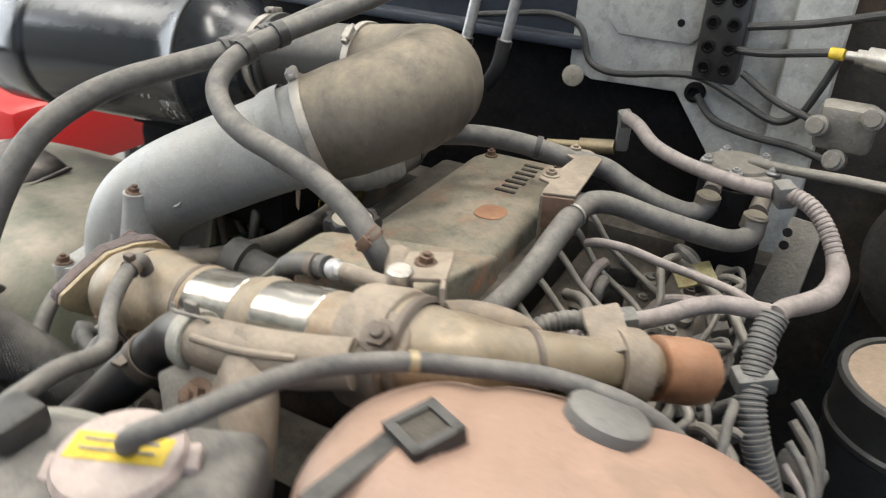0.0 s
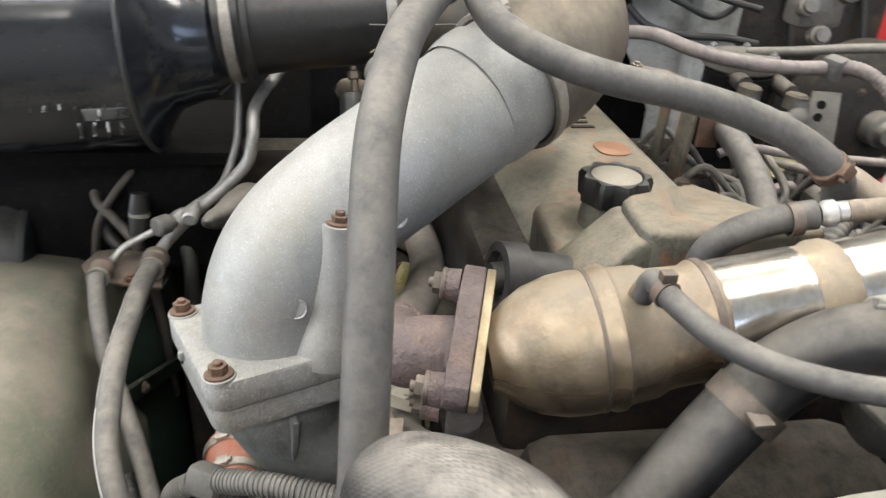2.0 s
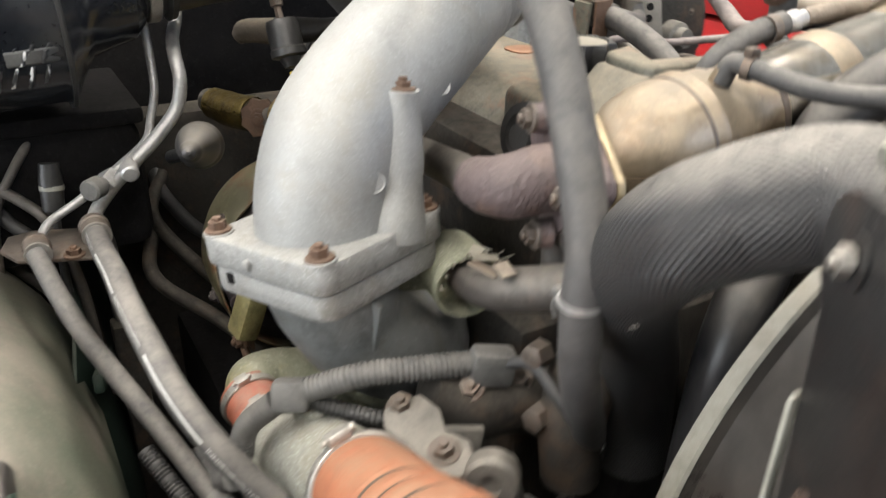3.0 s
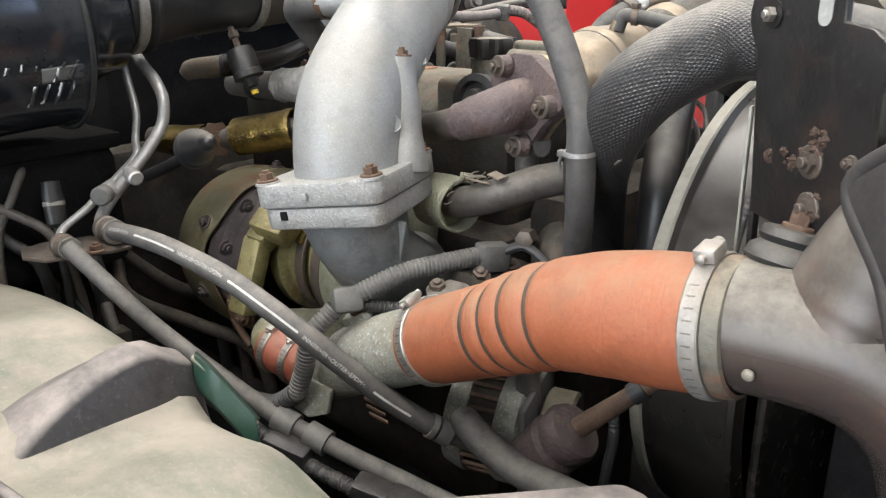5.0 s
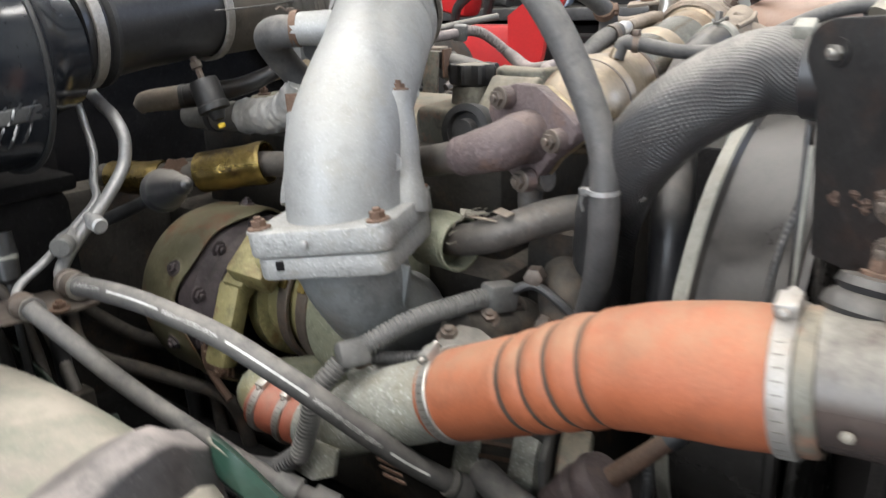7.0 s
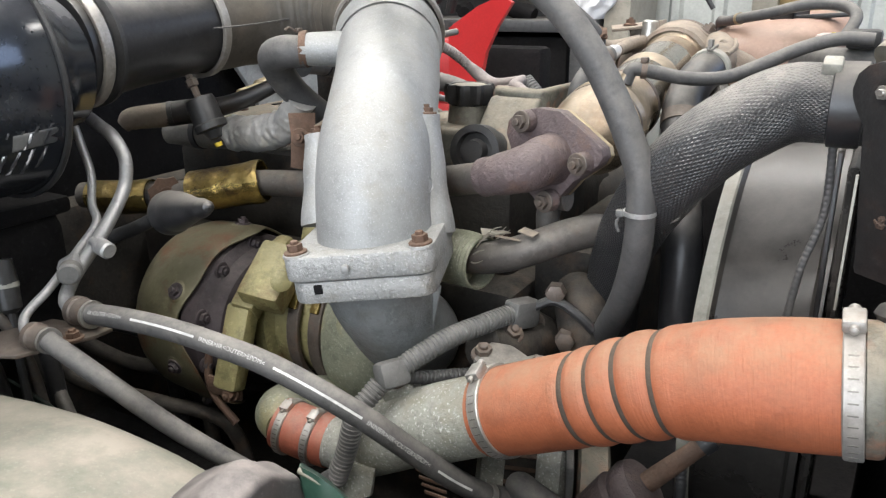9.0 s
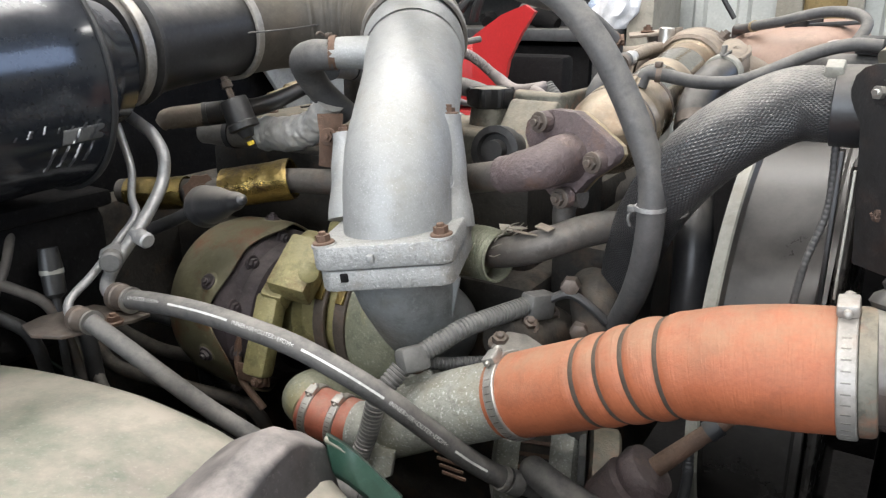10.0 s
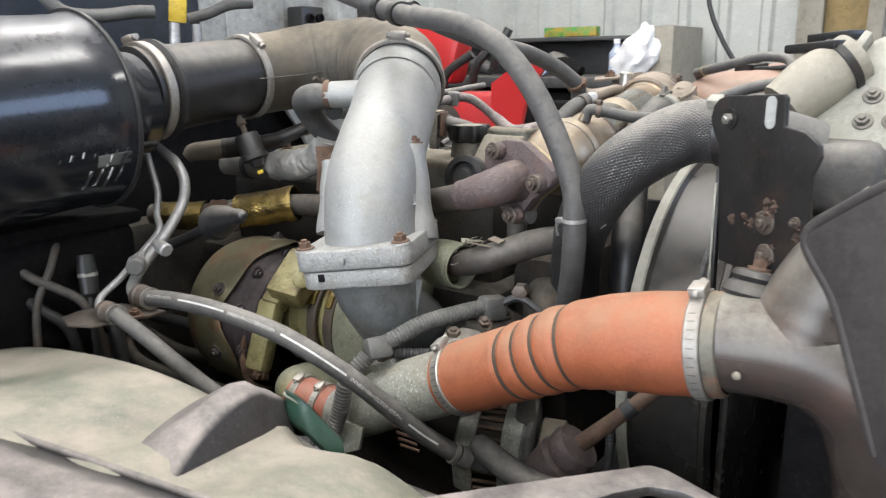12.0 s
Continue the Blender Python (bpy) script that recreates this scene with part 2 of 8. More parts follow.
M_TANK = surf("stained_translucent_tank", (0.33, 0.205, 0.155), (0.25, 0.175, 0.13), 0.42, 0, 7, 0.1, 220, 0.5, (0.33, 0.215, 0.165), (0.16, 0.12, 0.08), 0.75, 9, grime=0.35, grime_scale=18)
M_CREAM = surf("cream_dusty_plastic", (0.30, 0.278, 0.23), (0.23, 0.21, 0.172), 0.5, 0, 14, 0.1, 240, 0.5, (0.28, 0.255, 0.21), (0.17, 0.14, 0.11), 0.45, 20, grime=0.4, grime_scale=25)
M_GREYRAIL = surf("dusty_pale_rail_paint", (0.30, 0.30, 0.265), (0.24, 0.235, 0.205), 0.5, 0, 10, 0.1, 220, 0.4, DUST, (0.14, 0.12, 0.095), 0.5, 16)
M_BROWNTOP = surf("brown_dust_cake", (0.27, 0.20, 0.145), (0.21, 0.155, 0.115), 0.85, 0, 20, 0.2, 200, 0.4, (0.30, 0.235, 0.175))
M_COPPER = surf("heat_browned_pipe", (0.36, 0.17, 0.09), (0.25, 0.13, 0.075), 0.42, 0.4, 18, 0.3, 240, 0.45, (0.42, 0.27, 0.19))
M_FENDER = surf("dusty_green_paint", (0.075, 0.10, 0.07), (0.10, 0.12, 0.085), 0.42, 0, 4, 0.08, 260, 0.86, (0.30, 0.262, 0.22), (0.19, 0.155, 0.135), 0.7, 7, (0.46, 0.44, 0.41), 0.16, dust_from=-0.05, grime=0.45, grime_scale=26)
M_FENDER_STEP = surf("dusty_grey_panel", (0.030, 0.029, 0.030), (0.045, 0.042, 0.04), 0.45, 0, 8, 0.12, 220, 0.92, (0.255, 0.226, 0.21), (0.10, 0.09, 0.085), 0.3, 9, (0.4, 0.38, 0.36), 0.06, dust_from=0.5)
# darker copy of the green paint, with the corner's shade in its colour
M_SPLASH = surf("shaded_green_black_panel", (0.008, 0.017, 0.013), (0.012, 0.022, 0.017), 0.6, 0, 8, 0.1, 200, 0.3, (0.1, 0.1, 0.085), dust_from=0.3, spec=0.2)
M_GREEN = surf("green_paint_edge", (0.016, 0.048, 0.034), (0.024, 0.06, 0.043), 0.35, 0, 12, 0.1, 240, 0.35, (0.2, 0.2, 0.17), dust_from=0.4)
M_FIREWALL = surf("dusty_white_firewall_paint", (0.42, 0.43, 0.42), (0.33, 0.335, 0.325), 0.45, 0, 5, 0.15, 200, 0.3, DUST, (0.17, 0.17, 0.16), 0.7, 9)
# near-black with little gloss; puts the deep bay's shade into the colour
M_BLACK = surf("matt_black", (0.008, 0.008, 0.009), (0.014, 0.013, 0.013), 0.9, 0, 20, 0.5, 180, 0.16, (0.05, 0.047, 0.043), spec=0.1)
M_FLAP = surf("dark_flap_rubber", (0.030, 0.028, 0.029), (0.042, 0.038, 0.038), 0.6, 0, 10, 0.2, 200, 0.3, (0.11, 0.10, 0.092), spec=0.35, dust_from=-0.3)
M_SCAB = surf("dark_rust_scab", (0.055, 0.036, 0.028), (0.085, 0.05, 0.034), 0.85, 0.1, 90, 0.9, 400)
M_BLOCK = surf("grimy_engine_iron", (0.028, 0.026, 0.024), (0.045, 0.041, 0.036), 0.75, 0.1, 18, 0.6, 200, 0.45, (0.16, 0.14, 0.115), (0.11, 0.065, 0.04), 0.4, 20, spec=0.25)
M_GRIME = surf("grey_metal_grime", (0.20, 0.19, 0.17), (0.12, 0.11, 0.1), 0.5, 0.35, 30, 0.6, 220, 0.5, (0.33, 0.3, 0.26))
M_MAUVE = surf("mauve_dusty_loom_tape", (0.16, 0.14, 0.135), (0.22, 0.19, 0.18), 0.7, 0, 30, 0.4, 240, 0.6, (0.36, 0.31, 0.29))
M_RED = surf("red_body_paint", (0.50, 0.02, 0.022), (0.44, 0.018, 0.02), 0.32, 0, 5, 0.02, 160, 0.15, (0.42, 0.26, 0.24), grime=0.15, grime_scale=8)
M_WALL = surf("painted_corrugated_steel", (0.50, 0.52, 0.50), (0.42, 0.43, 0.41), 0.5, 0.05, 1.5, 0.05, 90, 0, DUST, (0.32, 0.30, 0.27), 0.4, 2.2, grime=0.25, grime_scale=5)
M_FLOOR = surf("workshop_concrete", (0.36, 0.355, 0.34), (0.26, 0.255, 0.25), 0.7, 0, 1.2, 0.3, 60, 0, DUST, (0.1, 0.095, 0.09), 0.5, 1.8, grime_scale=4)
M_CEIL = surf("white_ceiling_sheet", (0.78, 0.79, 0.79), (0.7, 0.7, 0.7), 0.6, 0, 1.0, 0.1, 60, grime=0.1, grime_scale=2)
M_BENCH = surf("dark_grey_bench_steel", (0.05, 0.052, 0.056), (0.08, 0.08, 0.08), 0.45, 0.2, 6, 0.15, 140, 0.35, DUST)
M_WHITE = surf("white_cloth", (0.8, 0.8, 0.82), (0.7, 0.71, 0.74), 0.9, 0, 12, 0.3, 180, grime=0.1)
M_INK = surf("white_print", (0.62, 0.62, 0.60), (0.48, 0.48, 0.47), 0.6, 0, 60, 0.1, 300)
M_LABELWHITE = surf("scuffed_white_label", (0.55, 0.55, 0.54), (0.05, 0.05, 0.05), 0.5, 0, 75, 0.2, 300, contrast=0.2)
lab_nt = M_LABELWHITE.node_tree
lab_tc, lab_mul, lab_no, lab_rp = (lab_nt.nodes.new(k) for k in ("ShaderNodeTexCoord", "ShaderNodeVectorMath", "ShaderNodeTexNoise", "ShaderNodeValToRGB"))
lab_mul.operation = "MULTIPLY"
lab_mul.inputs[1].default_value = (40, 150, 28)
lab_no.inputs["Scale"].default_value, lab_no.inputs["Detail"].default_value = 1.0, 5.0
lab_rp.color_ramp.elements[0].position, lab_rp.color_ramp.elements[1].position = 0.56, 0.60
lab_rp.color_ramp.elements[0].color, lab_rp.color_ramp.elements[1].color = (0.035, 0.036, 0.038, 1), (0.7, 0.7, 0.7, 1)
lab_nt.links.new(lab_tc.outputs["Object"], lab_mul.inputs[0])
lab_nt.links.new(lab_mul.outputs[0], lab_no.inputs["Vector"])
lab_nt.links.new(lab_no.outputs[0], lab_rp.inputs[0])
lab_nt.links.new(lab_rp.outputs[0], lab_nt.nodes["Principled BSDF"].inputs["Base Color"])
M_YTAG = surf("yellow_label", (0.66, 0.47, 0.03), (0.55, 0.38, 0.05), 0.55, 0, 30, 0.1, 260)
M_PINK = surf("faded_pink_label", (0.44, 0.36, 0.34), (0.38, 0.30, 0.28), 0.5, 0, 20, 0.1, 240, 0.4, DUST)
M_WOOD = surf("old_timber", (0.30, 0.22, 0.10), (0.2, 0.14, 0.06), 0.8, 0, 9, 0.6, 60)
M_BOTTLE = surf("clear_blue_bottle", (0.45, 0.52, 0.62), (0.35, 0.42, 0.6), 0.15, 0, 20, 0.1, 100)
M_GREENBOX = surf("green_carton", (0.05, 0.33, 0.08), (0.5, 0.25, 0.03), 0.5, 0, 16, 0.1, 100, contrast=0.2)
M_LAMP = bpy.data.materials.new("lamp_diffuser")
M_LAMP.use_nodes = True
M_LAMP.node_tree.nodes["Principled BSDF"].inputs["Emission Color"].default_value = (1.0, 0.98, 0.95, 1)
M_LAMP.node_tree.nodes["Principled BSDF"].inputs["Emission Strength"].default_value = 9.0

# ---- building helpers ----


def thing(name, at, label, category, group="", kind=""):
    ob = new(name)
    ob.location = at
    ob.empty_display_size = 0.02
    return tagged(ob, label, category, group, kind)


def part(name, bm, material, parent=None, label="", smooth=True):
    """Links bm as one mesh object, whose vertices are in the place's own metres, under a thing or a part."""
    me = bpy.data.meshes.new(name)
    bm.normal_update()
    if smooth:
        for f in bm.faces:
            f.smooth = True
        for e in bm.edges:
            if len(e.link_faces) == 2 and e.calc_face_angle(0.0) > 0.62:
                e.smooth = False
    bm.to_mesh(me)
    bm.free()
    me.materials.append(material)
    ob = new(name, me)
    if parent:
        ob.parent = parent
        # parts of a thing sit in the place's metres already; only the thing itself is moved
        ob.matrix_parent_inverse = Matrix.Translation(-parent.location)
    return tagged(ob, label) if label else ob


def spline(pts, per=10):
    """A smooth line through the points, evenly enough sampled."""
    P = [Vector(p) for p in pts]
    if len(P) == 2:
        return [P[0].lerp(P[1], i / per) for i in range(per + 1)], [i / per for i in range(per + 1)]
    out, us = [], []
    for i in range(len(P) - 1):
        p0 = P[i - 1] if i else P[0] * 2 - P[1]
        p3 = P[i + 2] if i + 2 < len(P) else P[-1] * 2 - P[-2]
        p1, p2 = P[i], P[i + 1]
        d0, d1, d2 = max((p1 - p0).length, 1e-6) ** 0.5, max((p2 - p1).length, 1e-6) ** 0.5, max((p3 - p2).length, 1e-6) ** 0.5
        m1 = (p1 - p0) / d0 - (p2 - p0) / (d0 + d1) + (p2 - p1) / d1
        m2 = (p2 - p1) / d1 - (p3 - p1) / (d1 + d2) + (p3 - p2) / d2
        m1, m2 = m1 * d1, m2 * d1
        for k in range(per):
            t = k / per
            h = (2 * t ** 3 - 3 * t * t + 1, t ** 3 - 2 * t * t + t, -2 * t ** 3 + 3 * t * t, t ** 3 - t * t)
            out.append(p1 * h[0] + m1 * h[1] + p2 * h[2] + m2 * h[3])
            us.append(i + t)
    out.append(P[-1])
    us.append(len(P) - 1.0)
    return out, us


def tube(pts, r, seg=20, per=10, caps=True, wave=None, bm=None, squash=None, bore=0.0):
    """A hose or pipe along the points. r: one radius or one a point. wave(metres): a factor on the radius.
    bore: wall thickness; above 0 the ends are open."""
    bm = bm or bmesh.new()
    line, us = spline(pts, per)
    uvl = bm.loops.layers.uv.verify()
    radii = list(r) if isinstance(r, (list, tuple)) else [r] * len(pts)
    n = len(line)
    tang = [(line[min(i + 1, n - 1)] - line[max(i - 1, 0)]).normalized() for i in range(n)]
    side = tang[0].orthogonal().normalized()
    if abs(tang[0].z) < 0.95:
        side = tang[0].cross(Vector((0, 0, 1))).normalized()
    loops, s, ss = [], 0.0, []
    for i in range(n):
        if i:
            s += (line[i] - line[i - 1]).length
            side = (side - tang[i] * side.dot(tang[i])).normalized()
        up = tang[i].cross(side)
        k = min(int(us[i]), len(radii) - 2)
        f = us[i] - k
        f = f * f * (3 - 2 * f)
        rad = radii[k] * (1 - f) + radii[k + 1] * f
        if wave:
            rad *= wave(s)
        ss.append(s)
        loops.append([bm.verts.new(line[i] + (side * math.cos(a) + up * math.sin(a) * (squash or 1.0)) * rad) for a in (2 * math.pi * j / seg for j in range(seg))])
    rm = sum(radii) / len(radii)
    for i in range(n - 1):
        for j in range(seg):
            q = (j + 1) % seg
            f = bm.faces.new((loops[i][j], loops[i][q], loops[i + 1][q], loops[i + 1][j]))
            u0, u1 = 2 * math.pi * rm * j / seg, 2 * math.pi * rm * (j + 1) / seg
            for lp, uv in zip(f.loops, ((u0, ss[i]), (u1, ss[i]), (u1, ss[i + 1]), (u0, ss[i + 1]))):
                lp[uvl].uv = uv
    if bore > 0:
        for end, sg in ((0, 1), (n - 1, -1)):
            c = line[end]
            inner = [bm.verts.new(c + (v.co - c) * (1 - bore / radii[0 if end == 0 else -1])) for v in loops[end]]
            deep = [bm.verts.new(v.co + tang[end] * sg * radii[0 if end == 0 else -1] * 0.9) for v in inner]
            for j in range(seg):
                q = (j + 1) % seg
                a, b = (loops[end], inner)
                fs = ((a[q], a[j], b[j], b[q]), (b[q], b[j], deep[j], deep[q]))
                for vs in fs:
                    bm.faces.new(vs if sg > 0 else vs[::-1])
            bm.faces.new(deep if sg < 0 else deep[::-1])
    elif caps:
        bm.faces.new(loops[0][::-1])
        bm.faces.new(loops[-1])
    return bm


def frame_of(at, axis, ref=None):
    z = Vector(axis).normalized()
    ref = Vector(ref) if ref else (Vector((0, 0, 1)) if abs(z.z) < 0.9 else Vector((1, 0, 0)))
    x = ref.cross(z).normalized()
    m = Matrix((x, z.cross(x), z)).transposed().to_4x4()
    m.translation = Vector(at)
    return m


def lathe(at, axis, profile, seg=28, bm=None, closed=True):
    """A turned body: profile is (distance along the axis, radius) from end to end."""
    bm = bm or bmesh.new()
    m = frame_of(at, axis)
    rows = []
    for s, r in profile:
        if r < 1e-5:
            rows.append([bm.verts.new(m @ Vector((0, 0, s)))])
        else:
            rows.append([bm.verts.new(m @ Vector((r * math.cos(a), r * math.sin(a), s))) for a in (2 * math.pi * j / seg for j in range(seg))])
    for a, b in zip(rows[:-1], rows[1:]):
        for j in range(seg):
            q = (j + 1) % seg
            if len(a) == 1 and len(b) > 1:
                bm.faces.new((a[0], b[q], b[j]))
            elif len(b) == 1 and len(a) > 1:
                bm.faces.new((a[j], a[q], b[0]))
            elif len(a) > 1:
                bm.faces.new((a[j], a[q], b[q], b[j]))
    if closed:
        if len(rows[0]) > 1:
            bm.faces.new(rows[0][::-1])
        if len(rows[-1]) > 1:
            bm.faces.new(rows[-1])
    return bm


def bevelled(bm, width, segs=2, geom=None):
    es = geom or [e for e in bm.edges if len(e.link_faces) == 2 and e.calc_face_angle(0.0) > 0.5]
    if width > 0:
        bmesh.ops.bevel(bm, geom=es, offset=width, segments=segs, affect="EDGES", profile=0.5, clamp_overlap=True)
    return bm


def box(m, size, bevel=0.002, segs=2):
    bm = bmesh.new()
    bmesh.ops.create_cube(bm, size=1.0, matrix=m @ Matrix.Diagonal((*size, 1)))
    return bevelled(bm, bevel, segs)


def prism(m, outline, thick, bevel=0.0015, segs=2):
    """A plate cut to an outline in the x-y plane of m, rising by thick."""
    bm = bmesh.new()
    lo = [bm.verts.new(m @ Vector((x, y, 0))) for x, y in outline]
    hi = [bm.verts.new(m @ Vector((x, y, thick))) for x, y in outline]
    bm.faces.new(lo[::-1])
    bm.faces.new(hi)
    k = len(outline)
    for i in range(k):
        bm.faces.new((lo[i], lo[(i + 1) % k], hi[(i + 1) % k], hi[i]))
    bmesh.ops.recalc_face_normals(bm, faces=bm.faces)
    return bevelled(bm, bevel, segs)


def round_rect(w, h, r, n=5):
    pts = []
    for cx, cy, a0 in ((w / 2 - r, h / 2 - r, 0), (-w / 2 + r, h / 2 - r, 90), (-w / 2 + r, -h / 2 + r, 180), (w / 2 - r, -h / 2 + r, 270)):
        pts += [(cx + r * math.cos(radians(a0 + 90 * i / n)), cy + r * math.sin(radians(a0 + 90 * i / n))) for i in range(n + 1)]
    return pts


def bolt(parent, at, axis, af=0.013, height=0.008, material=None, washer=True, name="bolt"):
    """A hexagon bolt head with its washer and a bit of thread."""
    bm = bmesh.new()
    m = frame_of(at, axis)
    if washer:
        lathe(at, axis, [(-0.001, af * 0.86), (0.0012, af * 0.86), (0.0018, af * 0.8), (0.0018, 0.001)], 18, bm)
    r = af / math.sqrt(3)
    bm2 = bmesh.new()
    lo = [bm2.verts.new(m @ Vector((r * math.cos(radians(60 * i)), r * math.sin(radians(60 * i)), 0.001))) for i in range(6)]
    hi = [bm2.verts.new(m @ Vector((r * math.cos(radians(60 * i)), r * math.sin(radians(60 * i)), height))) for i in range(6)]
    bm2.faces.new(lo[::-1])
    bm2.faces.new(hi)
    for i in range(6):
        bm2.faces.new((lo[i], lo[(i + 1) % 6], hi[(i + 1) % 6], hi[i]))
    bevelled(bm2, af * 0.06, 1)
    tmp = bpy.data.meshes.new("head")
    bm2.to_mesh(tmp)
    bm2.free()
    bm.from_mesh(tmp)
    bpy.data.meshes.remove(tmp)
    lathe(m @ Vector((0, 0, height)), axis, [(-0.001, af * 0.3), (af * 0.22, af * 0.29), (af * 0.26, af * 0.24)], 12, bm)
    return part(name, bm, material or M_RUST, parent)


def band(parent, at, axis, r, width, material, name="clamp_band", screw=None, screw_mat=None, label=""):
    """A hose clamp: a rolled strap, and, towards the direction screw, its worm housing with a screw."""
    bm = lathe(at, axis, [(-width / 2, r - 0.003), (-width / 2, r + 0.0010), (-width / 2 + 0.001, r + 0.0018), (width / 2 - 0.001, r + 0.0018), (width / 2, r + 0.0010), (width / 2, r - 0.003)], 40, closed=False)
    ob = part(name, bm, material, parent, label)
    if screw:
        ax, dr = Vector(axis).normalized(), Vector(screw)
        dr = (dr - ax * dr.dot(ax)).normalized()
        tg = ax.cross(dr)
        c = Vector(at) + dr * (r + 0.006)
        m = Matrix((tg, ax, dr)).transposed().to_4x4()
        m.translation = c
        k = max(0.5, min(1.0, r / 0.05))
        m.translation = c - dr * 0.006 * (1 - k)
        part("worm_housing", box(m, (0.022 * k, width * 1.12, 0.010 * k), 0.002 * k), screw_mat or material, ob)
        sb = lathe(m.translation - tg * 0.017 * k, tg, [(0, 0.002 * k), (0.0005, 0.0045 * k), (0.007 * k, 0.0045 * k), (0.008 * k, 0.003 * k), (0.033 * k, 0.003 * k), (0.034 * k, 0.001)], 14)
        for i in range(14 if r < 0.046 else 0):
            # slots of the screw thread along the strap
            a = 0.55 + 0.16 * i
            d = dr * math.cos(a) + tg * math.sin(a)
            sm = Matrix((-dr * math.sin(a) + tg * math.cos(a), ax, d)).transposed().to_4x4()
            sm.translation = Vector(at) + d * (r + 0.0018)
            part("strap_slot", prism(sm, [(-0.0005, -width * 0.24), (0.0005, -width * 0.24), (0.0005, width * 0.24), (-0.0005, width * 0.24)], 0.00025, 0), M_GRIME, ob)
        part("clamp_screw", sb, screw_mat or material, ob)
    return ob


def hose(name, pts, r, material, label, category="hose", seg=20, per=10, wave=None, group="", bore=0.0):
    th = thing(name, pts[0], label, category, group)
    part("hose_wall", tube(pts, r, seg, per, True, wave, bore=bore), material, th)
    return th


def ribbed(pitch, depth):
    return lambda s: 1.0 + depth * (1 if math.sin(2 * math.pi * s / pitch) > -0.2 else -1)

# ---- the workshop ----


def wall(name, m, w, h, holes, material, label):
    """A wall 0.15 m thick in the x-z plane of m, made of the pieces round its openings (x0, x1, z0, z1)."""
    bm = bmesh.new()
    xs = sorted({0.0, w, *[v for o in holes for v in o[:2]]})
    zs = sorted({0.0, h, *[v for o in holes for v in o[2:]]})
    for x0, x1 in zip(xs[:-1], xs[1:]):
        for z0, z1 in zip(zs[:-1], zs[1:]):
            cx, cz = (x0 + x1) / 2, (z0 + z1) / 2
            if any(o[0] < cx < o[1] and o[2] < cz < o[3] for o in holes):
                continue
            bmesh.ops.create_cube(bm, size=1.0, matrix=m @ Matrix.Translation((cx, 0, cz)) @ Matrix.Diagonal((x1 - x0, 0.15, z1 - z0, 1)))
    return tagged(part(name, bm, material, None, "", False), label, "wall", "", "structure")


FLOOR_Z = 0.25
floor_bm = bmesh.new()
bmesh.ops.create_cube(floor_bm, size=1.0, matrix=Matrix.Translation((-0.5, -0.6, FLOOR_Z - 0.1)) @ Matrix.Diagonal((9.4, 8.4, 0.2, 1)))
tagged(part("floor", floor_bm, M_FLOOR, None, "", False), "oil-stained grey concrete workshop floor", "floor", "", "structure")
ceil_bm = bmesh.new()
bmesh.ops.create_cube(ceil_bm, size=1.0, matrix=Matrix.Translation((-0.5, -0.6, 3.75)) @ Matrix.Diagonal((9.4, 8.4, 0.2, 1)))
tagged(part("ceiling", ceil_bm, M_CEIL, None, "", False), "plain pale sheet ceiling of the workshop", "ceiling", "", "structure")
# unseen wall; its door opening is assumed, to go with the lamp
wall("wall_south", Matrix.Translation((-5.0, -4.7, FLOOR_Z)), 9.0, 3.4, [(3.4, 7.0, 0.0, 3.0)], M_WALL, "pale workshop wall with an assumed opening for the door lamp")
wall("wall_west", Matrix.Translation((-5.1, 3.4, FLOOR_Z)) @ pose(0, 0, 0, 0, 0, -90), 8.0, 3.4, [], M_WALL, "pale painted workshop wall")
wall("wall_east", Matrix.Translation((4.1, 3.4, FLOOR_Z)) @ pose(0, 0, 0, 0, 0, -90), 8.0, 3.4, [(0.2, 2.0, 2.0, 3.2)], M_WALL, "pale painted workshop wall with a high window")


def corrugated_wall():
    """The far wall, folded sheet with raised ribs."""
    bm = bmesh.new()
    xs, x = [], -5.0
    while x < 4.0:
        xs += [(x, 0.0), (x + 0.125, 0.0), (x + 0.14, -0.02), (x + 0.175, -0.02), (x + 0.19, 0.0)]
        x += 0.19
    rows = [[bm.verts.new((px, 3.1 + dy, z)) for px, dy in xs] for z in (FLOOR_Z, 3.65)]
    for i in range(len(xs) - 1):
        if xs[i + 1][0] - xs[i][0] > 1e-6:
            bm.faces.new((rows[0][i], rows[0][i + 1], rows[1][i + 1], rows[1][i]))
    bmesh.ops.remove_doubles(bm, verts=bm.verts, dist=1e-5)
    ob = part("wall_north", bm, M_WALL, None, "", False)
    md = ob.modifiers.new("sheet", "SOLIDIFY")
    md.thickness = 0.01
    return tagged(ob, "pale corrugated steel workshop wall with raised ribs", "wall", "", "structure")


corrugated_wall()
for lx, ly, turn in LAMP_ROWS:
    lamp = thing("ceiling_light", (lx, ly, 3.6), "long white tube light under the ceiling", "light", "ceiling lights")
    part("lamp_housing", box(pose(lx, ly, 3.62, 0, 0, turn), (0.4, 1.6, 0.06), 0.01), M_CEIL, lamp)
    part("diffuser", box(pose(lx, ly, 3.575, 0, 0, turn), (0.34, 1.5, 0.02), 0.004), M_LAMP, lamp)


